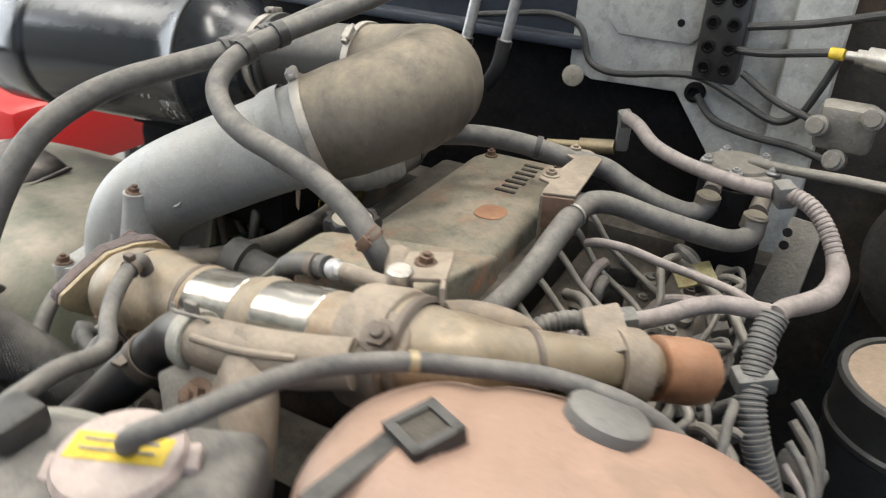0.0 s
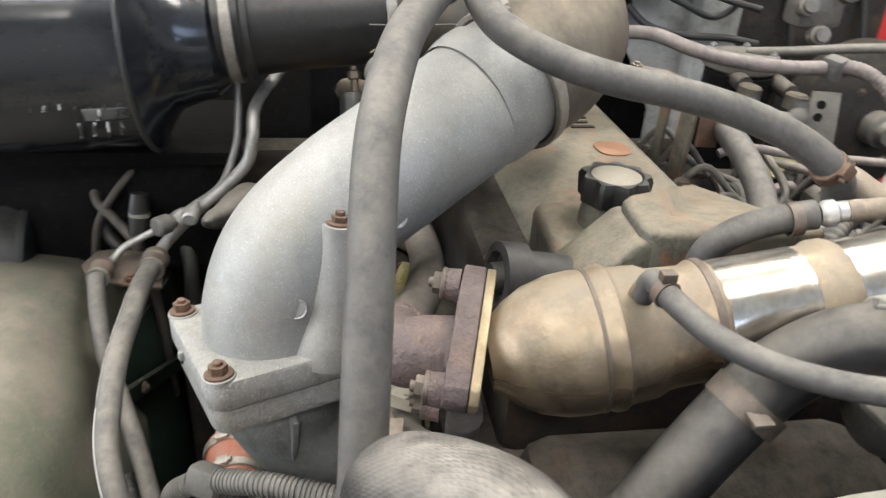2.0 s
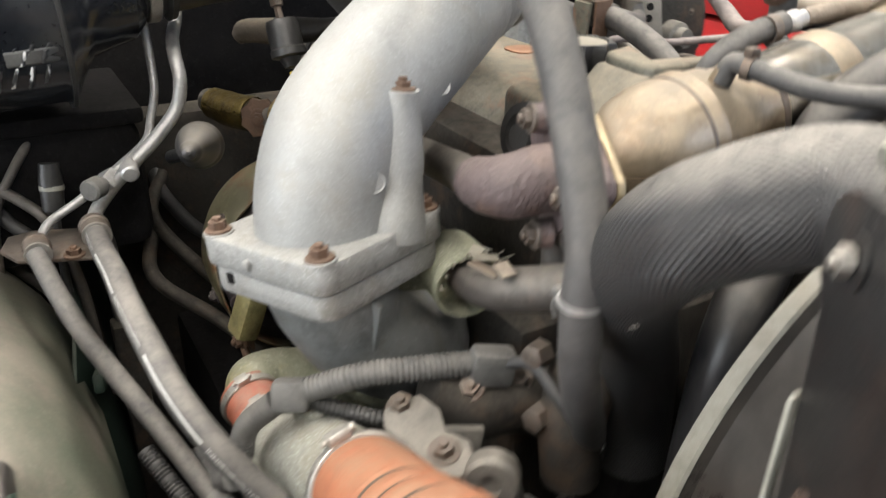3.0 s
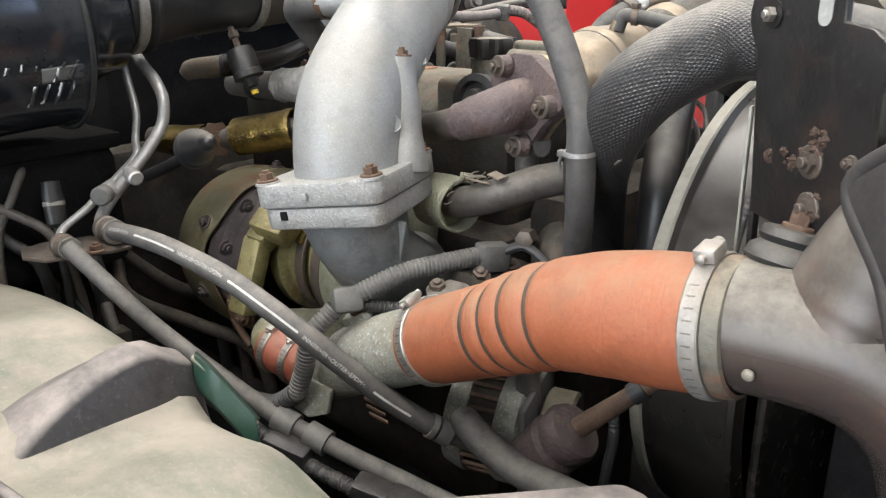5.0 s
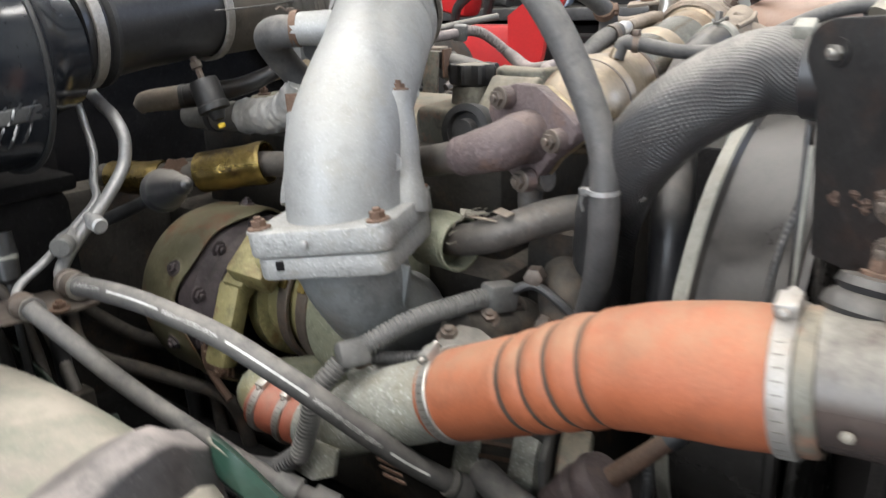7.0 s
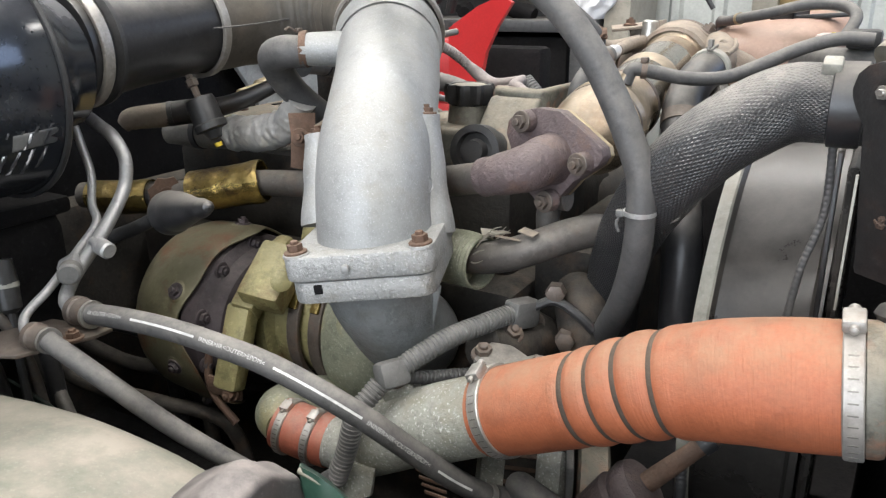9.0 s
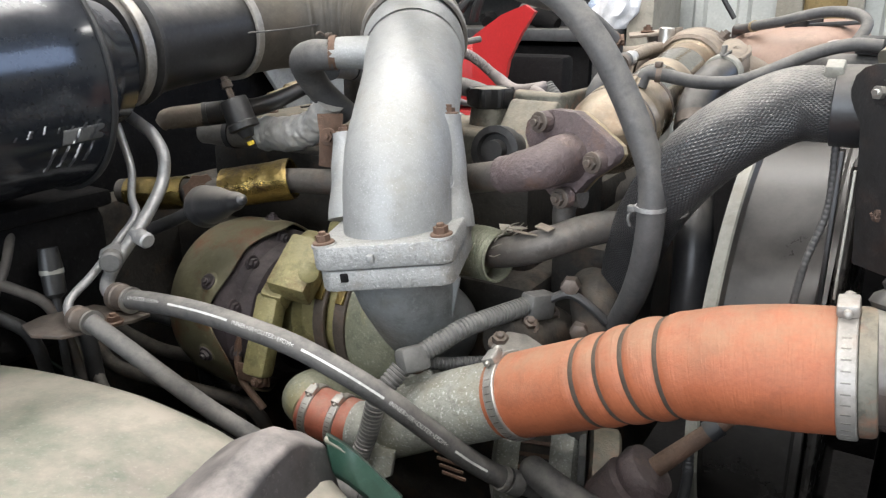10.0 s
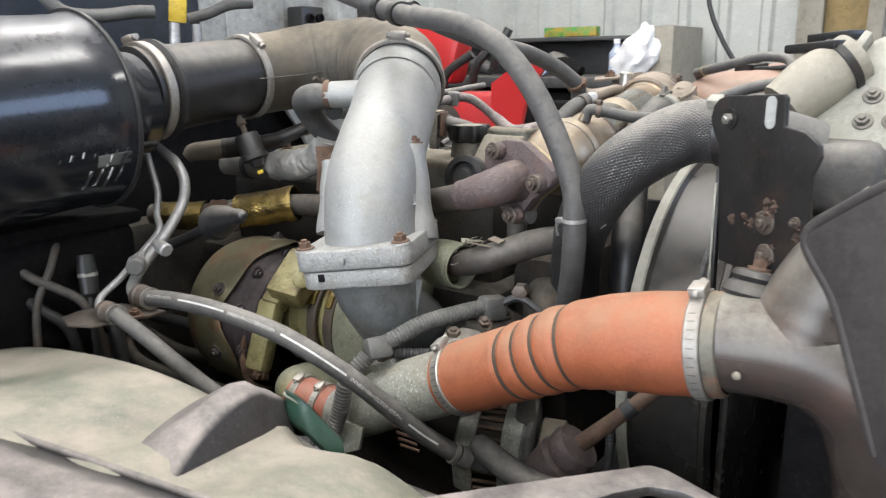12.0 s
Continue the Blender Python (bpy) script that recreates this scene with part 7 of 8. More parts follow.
def surge_tank():
    th = thing("surge_tank", (0.3, 0.66, 1.2), "brown-stained translucent plastic coolant tank", "tank")
    m = Matrix.Translation((0.268, 0.676, 1.260)) @ pose(0, 0, 0, -3, -10, 10)
    bm = bmesh.new()

    def rounded(v, e):
        return math.copysign(abs(v) ** e, v)
    nu, nv = 56, 28
    rings_v = []
    for b in range(1, nv):
        lat = -math.pi / 2 + math.pi * b / nv
        rings_v.append([])
        for a in range(nu):
            lon = 2 * math.pi * a / nu
            x, y, z = rounded(math.cos(lat), 0.55) * rounded(math.cos(lon), 0.72), rounded(math.cos(lat), 0.55) * rounded(math.sin(lon), 0.72), rounded(math.sin(lat), 0.62)
            # shallow moulded valleys across the top
            dip = 0.006 * math.exp(-((y - 0.15) / 0.10) ** 2) + 0.004 * math.exp(-((y + 0.45) / 0.08) ** 2)
            rings_v[-1].append(bm.verts.new((0.115 * x * (0.94 + 0.08 * y), 0.151 * y, 0.068 * z * (1 + 0.10 * math.cos(1.6 * y)) - (dip if z > 0 else 0))))
    for p, q in zip(rings_v[:-1], rings_v[1:]):
        for a in range(nu):
            bm.faces.new((p[a], p[(a + 1) % nu], q[(a + 1) % nu], q[a]))
    bm.faces.new(rings_v[0][::-1])
    bm.faces.new(rings_v[-1])
    bmesh.ops.transform(bm, matrix=m, verts=bm.verts)
    part("tank_shell", bm, M_TANK, th)
    part("seam", tube([m @ Vector((0.085, -0.15, 0.0)), m @ Vector((0.1, 0.0, 0.0)), m @ Vector((0.09, 0.16, 0.0))], 0.004, 8, 6), M_TANK, th)
    rm = Matrix.Translation((0.283, 0.601, 1.335)) @ pose(0, 0, 0, 6, -5, 62)
    frame_bm = bmesh.new()
    for dx, dy, sx, sy in ((-0.014, 0, 0.006, 0.034), (0.014, 0, 0.006, 0.034), (0, -0.014, 0.034, 0.006), (0, 0.014, 0.034, 0.006)):
        bmesh.ops.create_cube(frame_bm, size=1.0, matrix=rm @ Matrix.Translation((dx, dy, 0)) @ Matrix.Diagonal((sx, sy, 0.016, 1)))
    part("recess_frame", frame_bm, M_PLASTIC, th, "dark square recess")
    # dark plate above the shell paints the shade inside the recess
    part("recess_shade", box(rm @ Matrix.Translation((0, 0, 0.002)), (0.026, 0.026, 0.008), 0.001), M_BLOCK, th)
    part("strap", box(Matrix.Translation((0.322, 0.583, 1.336)) @ pose(0, 0, 0, 0, -4, -8), (0.075, 0.014, 0.006), 0.002), M_PLASTIC, th)
    part("filler_boss", lathe((0.202, 0.682, 1.321), (-0.25, 0.15, 1), [(-0.012, 0.027), (0.0, 0.027), (0.006, 0.026), (0.008, 0.023), (0.008, 0)], 32), M_GREYPLASTIC, th, "grey filler boss")
    tp = thing("coolant_neck", (0.43, 0.28, 1.3), "cream dusty plastic neck above the radiator", "pipe")
    part("neck_body", tube([(0.419, 0.194, 1.301), (0.441, 0.209, 1.324), (0.473, 0.232, 1.350)], [0.029, 0.031, 0.028], 32, 8), M_CREAM, tp)
    part("clamp_ring", lathe((0.462, 0.224, 1.341), (0.032, 0.023, 0.026), [(-0.004, 0.027), (-0.004, 0.0315), (0.004, 0.0315), (0.004, 0.027)], 36, closed=False), M_BLACKSTEEL, tp)
    rl = thing("slam_panel_rail", (0.5, 0.03, 1.2), "pale dusty steel rail with bolts", "rail")
    rm = frame_of((0.443, 0.195, 1.293), (-0.055, -0.780, 0.624), (0, 0, 1))
    part("rail_face", prism(rm, [(0.005, -0.005), (0.032, -0.078), (0.127, -0.043), (0.100, 0.130), (0.040, 0.093)], 0.003, 0.001), M_GREYRAIL, rl)
    part("rail_lip", prism(rm, [(-0.004, -0.000), (0.005, -0.005), (0.040, 0.093), (0.032, 0.097)], 0.016, 0.002), M_GREYRAIL, rl)
    for bx, by in [(0.047, -0.042), (0.050, -0.005), (0.053, 0.025), (0.075, -0.003)]:
        bolt(rl, rm @ Vector((bx, by, 0.003)), rm.to_3x3() @ Vector((0, 0, 1)), 0.011, 0.007, M_GRIME)
    part("top_plate", box(Matrix.Translation((0.440, 0.226, 1.362)) @ pose(0, 0, 0, 0, -4, -30), (0.062, 0.03, 0.009), 0.002), M_BLACKSTEEL, rl)
    part("top_plate", box(Matrix.Translation((0.450, 0.261, 1.372)) @ pose(0, 0, 0, 0, -4, -30), (0.05, 0.03, 0.010), 0.002), M_BLACKSTEEL, rl)


surge_tank()


def ac_lines():
    th = thing("ac_pipe", (-0.28, -0.1, 1.08), "bare alloy air-conditioning pipes with service valves", "pipe")
    part("large_pipe", tube([(-0.47, 0.03, 1.262), (-0.41, 0.012, 1.240), (-0.352, -0.006, 1.228), (-0.322, -0.012, 1.218), (-0.306, -0.013, 1.196), (-0.303, -0.020, 1.168), (-0.297, -0.046, 1.140), (-0.291, -0.078, 1.114), (-0.294, -0.105, 1.086), (-0.288, -0.120, 1.070), (-0.270, -0.126, 1.064), (-0.245, -0.127, 1.066)], 0.0072, 18, 8), M_PIPE, th)
    part("small_pipe", tube([(-0.372, -0.032, 1.268), (-0.352, -0.032, 1.212), (-0.338, -0.035, 1.178), (-0.330, -0.045, 1.148), (-0.312, -0.055, 1.133), (-0.305, -0.085, 1.112), (-0.295, -0.130, 1.085), (-0.287, -0.165, 1.068), (-0.272, -0.176, 1.060), (-0.245, -0.180, 1.062)], 0.0046, 14, 8), M_PIPE, th)
    part("joint_block", box(Matrix.Translation((-0.297, -0.102, 1.100)) @ pose(0, 0, 0, 20, -30, 35), (0.022, 0.018, 0.018), 0.003), M_PIPE, th)
    part("valve_cap", lathe((-0.288, -0.108, 1.100), (0.75, -0.65, 0.05), [(0, 0.008), (0.006, 0.008), (0.007, 0.0115), (0.022, 0.0115), (0.024, 0.009), (0.024, 0)], 20), M_GREYPLASTIC, th, "grey service valve cap")
    part("valve_cap", lathe((-0.288, -0.080, 1.122), (0.85, -0.1, -0.15), [(0, 0.005), (0.012, 0.005), (0.014, 0.009), (0.030, 0.009), (0.032, 0.007), (0.032, 0)], 18), M_PIPE, th)
    for c, r in (((-0.252, -0.1265, 1.066), 0.0135), ((-0.240, -0.181, 1.063), 0.0118)):
        part("crimp_collar", lathe(c, (1, -0.05, 0.05), [(-0.014, r * 0.8), (-0.012, r * 1.1), (-0.004, r * 1.12), (-0.002, r), (0.012, r), (0.013, r * 0.8)], 26), M_CRIMP, th, "rust-tinted crimp collar")
        part("crimp_ring", lathe(Vector(c) + Vector((0.014, 0, 0)), (1, -0.05, 0.05), [(-0.002, r * 0.8), (-0.002, r * 1.05), (0.002, r * 1.05), (0.002, r * 0.8)], 26), M_STEEL, th)
    bk = thing("pipe_stay", (-0.3, -0.17, 1.05), "rust-stained flat steel stay under the pipes", "bracket")
    part("stay_plate", prism(Matrix.Translation((0, 0, 1.046)) @ pose(0, 0, 0, 0, 0, 0), [(-0.225, -0.115), (-0.225, -0.135), (-0.25, -0.20), (-0.280, -0.214), (-0.312, -0.205), (-0.318, -0.18), (-0.30, -0.13)], 0.004, 0.001), M_CRIMP, bk)
    bolt(bk, (-0.238, -0.150, 1.050), (0, 0, 1), 0.012, 0.007)
    hz = thing("ac_hose", (-0.24, -0.127, 1.06), "dark grey refrigerant hose with white printed text", "hose")
    path = [(-0.240, -0.127, 1.067), (-0.190, -0.128, 1.073), (-0.130, -0.126, 1.075), (-0.070, -0.125, 1.073), (-0.015, -0.121, 1.066), (0.035, -0.114, 1.050), (0.075, -0.098, 1.024), (0.104, -0.070, 0.985), (0.127, -0.036, 0.944), (0.148, -0.010, 0.917)]
    part("hose_wall", tube(path, 0.0106, 24, 10), M_RUBBER, hz)
    part("end_ring", lathe((0.146, -0.012, 0.919), (0.6, 0.72, -0.6), [(-0.003, 0.0105), (-0.003, 0.0125), (0.003, 0.0125), (0.003, 0.0105)], 26, closed=False), M_STEEL, hz)
    part("end_collar", lathe((0.149, -0.008, 0.916), (0.6, 0.72, -0.6), [(0, 0.0125), (0.014, 0.0135), (0.018, 0.009), (0.04, 0.008)], 24), M_GREYPLASTIC, hz)
    # printed line and words along the hose, on the side facing out and up
    line, us = spline(path, 40)
    arc = [0.0]
    for a, b in zip(line[:-1], line[1:]):
        arc.append(arc[-1] + (b - a).length)

    def on_hose(s, lift=0.0):
        i = max(1, min(len(arc) - 2, next((k for k, v in enumerate(arc) if v >= s), len(arc) - 2)))
        f = (s - arc[i - 1]) / max(arc[i] - arc[i - 1], 1e-9)
        p = line[i - 1].lerp(line[i], f)
        t = (line[i + 1] - line[i - 1]).normalized()
        out = Vector((0.35, -0.80, 0.55))
        out = (out - t * out.dot(t)).normalized()
        return p, t, out, t.cross(out) * -1

    def dash(s0, s1):
        bm = bmesh.new()
        rows = []
        k = max(2, int((s1 - s0) / 0.004))
        for i in range(k + 1):
            p, t, out, up = on_hose(s0 + (s1 - s0) * i / k)
            row = []
            for w in (-0.0011, 0.0011):
                q = (out * math.sqrt(0.0109 ** 2 - w * w) + up * w)
                row.append(bm.verts.new(p + q))
            rows.append(row)
        for a, b in zip(rows[:-1], rows[1:]):
            bm.faces.new((a[0], b[0], b[1], a[1]))
        part("printed_line", bm, M_INK, hz)

    def words(text, s0, size):
        cu = bpy.data.curves.new("print", "FONT")
        cu.body, cu.size, cu.extrude, cu.space_character = text, size, 0.0, 1.05
        ob = bpy.data.objects.new("print", cu)
        scene.collection.objects.link(ob)
        me = bpy.data.meshes.new_from_object(ob.evaluated_get(bpy.context.evaluated_depsgraph_get()))
        bpy.data.objects.remove(ob)
        bm = bmesh.new()
        bm.from_mesh(me)
        bpy.data.meshes.remove(me)
        bmesh.ops.subdivide_edges(bm, edges=[e for e in bm.edges if e.calc_length() > 0.004], cuts=2)
        for v in bm.verts:
            p, t, out, up = on_hose(s0 + v.co.x)
            a = (v.co.y - size * 0.35) / 0.0109
            v.co = p + (out * math.cos(a) + up * math.sin(a)) * 0.01095
        part("printed_text", bm, M_INK, hz)

    words("IIR<OUTER>EPDM<", 0.012, 0.0056)
    dash(0.074, 0.155)
    words("INNER>IIR<OUTER>EPDM<", 0.161, 0.0056)
    dash(0.240, 0.322)
    words("INNER>IIR<OUTER>EPDM<", 0.327, 0.0056)
    dash(0.408, 0.455)
    lo = hose("ac_hose", [(-0.226, -0.183, 1.065), (-0.182, -0.173, 1.040), (-0.142, -0.159, 1.010), (-0.110, -0.142, 0.981), (-0.06, -0.118, 0.945), (0.0, -0.095, 0.912), (0.06, -0.075, 0.893), (0.14, -0.05, 0.875), (0.22, -0.03, 0.862)], 0.0092, M_RUBBER, "thinner dark grey refrigerant hose", "hose", 20)
    for c in ((0.015, -0.09, 0.906), (0.05, -0.078, 0.896)):
        part("joint_collar", lathe(c, (1, 0.35, -0.35), [(-0.012, 0.0095), (-0.012, 0.0135), (0.012, 0.0135), (0.012, 0.0095)], 20, closed=False), M_GREYPLASTIC, lo)
    hose("suction_hose", [(0.160, 0.020, 0.915), (0.168, 0.012, 0.922), (0.190, 0.005, 0.918), (0.235, 0.003, 0.906), (0.290, 0.004, 0.905), (0.35, 0.0, 0.91), (0.42, -0.01, 0.92)], [0.010, 0.0145, 0.015, 0.0145, 0.0142, 0.014, 0.014], M_RUBBER, "grey rubber hose with a swollen end", "hose", 24)


ac_lines()


def engine_loom():
    th = thing("wiring_loom", (0.05, -0.03, 1.03), "grey split-tube wiring loom with a plastic junction", "wiring")
    rb = ribbed(0.0042, 0.055)
    part("split_tube", tube([(0.062, -0.024, 1.039), (0.085, 0.014, 1.055), (0.103, 0.058, 1.058), (0.115, 0.092, 1.058)], 0.0098, 18, 60, True, rb), M_GREYPLASTIC, th)
    part("split_tube", tube([(0.050, -0.045, 1.027), (0.038, -0.066, 1.003), (0.030, -0.072, 0.968), (0.020, -0.078, 0.935)], 0.0096, 18, 50, True, rb), M_GREYPLASTIC, th)
    part("split_tube", tube([(0.020, -0.078, 0.937), (-0.01, -0.085, 0.915), (-0.06, -0.09, 0.905)], 0.0098, 18, 40, True, rb), M_RUBBER_B, th)
    part("split_tube", tube([(0.055, -0.03, 1.03), (0.075, 0.0, 1.02), (0.10, 0.03, 1.015), (0.12, 0.07, 1.0)], 0.0065, 14, 50, True, rb), M_RUBBER_B, th)
    part("junction", box(Matrix.Translation((0.056, -0.034, 1.034)) @ pose(0, 0, 0, -25, 0, 62), (0.030, 0.024, 0.026), 0.006), M_GREYPLASTIC, th)
    part("connector", box(Matrix.Translation((0.122, 0.108, 1.055)) @ pose(0, 0, 0, 0, 8, 70), (0.036, 0.022, 0.030), 0.005), M_GREYPLASTIC, th)
    part("wire_tail", tube([(0.130, 0.115, 1.06), (0.15, 0.125, 1.068), (0.175, 0.13, 1.055), (0.19, 0.135, 1.04)], 0.005, 10, 8), M_RUBBER_B, th)
    lw = thing("lower_loom", (0.1, -0.07, 0.88), "black wiring loom with connectors low in the bay", "wiring")
    part("split_tube", tube([(-0.06, -0.135, 0.93), (0.0, -0.11, 0.895), (0.05, -0.095, 0.875), (0.12, -0.075, 0.86), (0.2, -0.05, 0.85), (0.32, -0.02, 0.85)], 0.008, 14, 40, True, rb), M_RUBBER_B, lw)
    for c, rz in (((0.03, -0.10, 0.885), 20), ((0.13, -0.072, 0.865), 25), ((0.165, -0.06, 0.862), 25)):
        part("connector", box(Matrix.Translation(c) @ pose(0, 0, 0, 8, 12, rz), (0.05, 0.026, 0.026), 0.005), M_PLASTIC, lw)
    ab = thing("accessory_bracket", (0.16, 0.05, 1.02), "pale dusty cast alloy bracket with bolts below the loom", "bracket")
    am = frame_of((0.150, 0.040, 1.032), (0.15, -0.25, 0.95), (0, 1, 0)) @ Matrix.Diagonal((0.72, 0.72, 1, 1))
    part("arm", prism(am, [(-0.052, -0.030), (-0.030, -0.040), (0.010, -0.028), (0.046, -0.022), (0.062, -0.004), (0.058, 0.018), (0.030, 0.026), (0.008, 0.012), (-0.020, 0.020), (-0.048, 0.012)], 0.010, 0.003), M_GRIME, ab)
    part("web", prism(frame_of((0.138, 0.052, 1.005), (0.9, -0.4, 0.1), (0, 0, 1)), [(-0.030, -0.035), (0.026, -0.028), (0.034, 0.022), (-0.024, 0.026)], 0.008, 0.002), M_GRIME, ab)
    part("bearing_ear", lathe((0.196, 0.062, 1.028), (0.7, -0.6, 0.2), [(0, 0.018), (0.003, 0.020), (0.018, 0.020), (0.021, 0.017), (0.021, 0.008), (0.016, 0.007), (0.016, 0)], 28), M_GRIME, ab)
    part("arm", tube([(0.190, 0.070, 1.02), (0.186, 0.082, 0.99), (0.178, 0.098, 0.95), (0.17, 0.11, 0.90)], [0.016, 0.013, 0.012, 0.014], 18, 6), M_GRIME, ab)
    for p in ((0.118, 0.030, 1.041), (0.172, 0.036, 1.038)):
        bolt(ab, p, (0.15, -0.25, 0.95), 0.014, 0.009, M_CRIMP)
    alt = thing("alternator", (0.15, 0.1, 0.85), "dusty alternator with a finned alloy case", "alternator")
    ax = Vector((0.93, 0.36, -0.05)).normalized()
    a0 = Vector((0.085, 0.085, 0.868))
    part("case", lathe(a0, ax, [(0, 0.035), (0.006, 0.054), (0.026, 0.060), (0.030, 0.060)], 40), M_ALU_PIT, alt)
    part("front_case", lathe(a0 + ax * 0.062, ax, [(0, 0.060), (0.004, 0.062), (0.024, 0.062), (0.030, 0.056), (0.034, 0.040)], 40), M_ALU_PIT, alt)
    part("stator", lathe(a0 + ax * 0.028, ax, [(0, 0.053), (0.036, 0.053)], 32), M_BLOCK, alt)
    for k in range(26):
        t = 2 * math.pi * k / 26
        d = frame_of(a0, ax).to_3x3() @ Vector((math.cos(t), math.sin(t), 0))
        part("vent_bar", tube([a0 + ax * 0.028 + d * 0.057, a0 + ax * 0.064 + d * 0.057], 0.0028, 4, 2), M_RUST, alt)
    part("drum", lathe(a0 + ax * 0.105, ax, [(0, 0.046), (0.003, 0.050), (0.030, 0.050), (0.033, 0.046), (0.033, 0.030), (0.026, 0.026), (0.026, 0)], 40), M_VALVE, alt, "smooth tan dusty drum")
    part("hub", lathe(a0 + ax * 0.130, ax, [(0, 0.018), (0.008, 0.017), (0.010, 0.011), (0.020, 0.011), (0.022, 0.006), (0.022, 0)], 20), M_RUST, alt)
    part("strap", box(Matrix.Translation(a0 + ax * 0.098) @ pose(0, 0, 0, 0, 0, 21), (0.008, 0.13, 0.12), 0.003), M_GREYPLASTIC, alt)
    tn = thing("belt_tensioner", (0.27, 0.06, 0.87), "rusty tensioner rod with a brown rubber boot", "tensioner")
    bf, re = Vector((0.278, 0.040, 0.948)), Vector((0.365, 0.086, 1.035))
    dr = Vector((0.55, 0.10, 0.62)).normalized()
    part("boot", lathe(bf - dr * 0.075, dr, [(0, 0.016), (0.006, 0.024), (0.044, 0.029), (0.048, 0.024), (0.052, 0.027), (0.064, 0.029), (0.072, 0.026), (0.076, 0.014), (0.076, 0)], 30), M_CASTIRON, tn)
    part("rod", tube([bf, bf * 0.5 + re * 0.5, re], [0.0095, 0.0080, 0.0080], 16, 4), M_RUST, tn)
    part("rod_tape", tube([bf * 0.55 + re * 0.45, bf * 0.45 + re * 0.55], 0.0100, 14, 3), M_RUBBER_B, tn)
    part("tail", tube([(0.302, 0.058, 0.972), (0.305, 0.055, 0.94), (0.302, 0.05, 0.90), (0.30, 0.05, 0.87)], 0.005, 10, 20, True, rb), M_RUBBER_B, tn)
    hs = thing("water_outlet", (0.19, 0.15, 1.04), "dark grimy cast water outlet with bolts", "casting")
    part("housing", tube([(0.150, 0.19, 1.060), (0.165, 0.165, 1.050), (0.175, 0.15, 1.02), (0.18, 0.15, 0.97)], [0.022, 0.028, 0.026, 0.024], 24, 6), M_BLOCK, hs)
    for p in ((0.150, 0.128, 1.075), (0.165, 0.122, 1.028)):
        part("boss", lathe(p, (0.3, -1, 0.1), [(-0.01, 0.011), (0.006, 0.010), (0.007, 0.007), (0.007, 0)], 6), M_CRIMP, hs)
    pm = thing("water_pump", (0.110, 0.102, 1.013), "grimy cast water pump body with a bolt", "pump")
    part("casting", tube([(0.100, 0.063, 1.030), (0.110, 0.102, 1.013), (0.115, 0.146, 1.008), (0.132, 0.185, 0.979)], [0.022, 0.030, 0.032, 0.026], 24, 8), M_BLOCK, pm)
    for p in [(0.120, 0.090, 1.039), (0.125, 0.134, 1.036)]:
        bolt(pm, p, (0.5, -0.4, 0.8), 0.014, 0.009, M_CRIMP)
    hk = thing("spring_clip", (0.262, 0.108, 1.185), "bent steel spring clip on the radiator hose", "clip")
    part("clip_wire", tube([(0.246, 0.106, 1.178), (0.258, 0.100, 1.174), (0.270, 0.098, 1.180), (0.266, 0.100, 1.190)], 0.0025, 8, 6), M_GRIME, hk)


engine_loom()


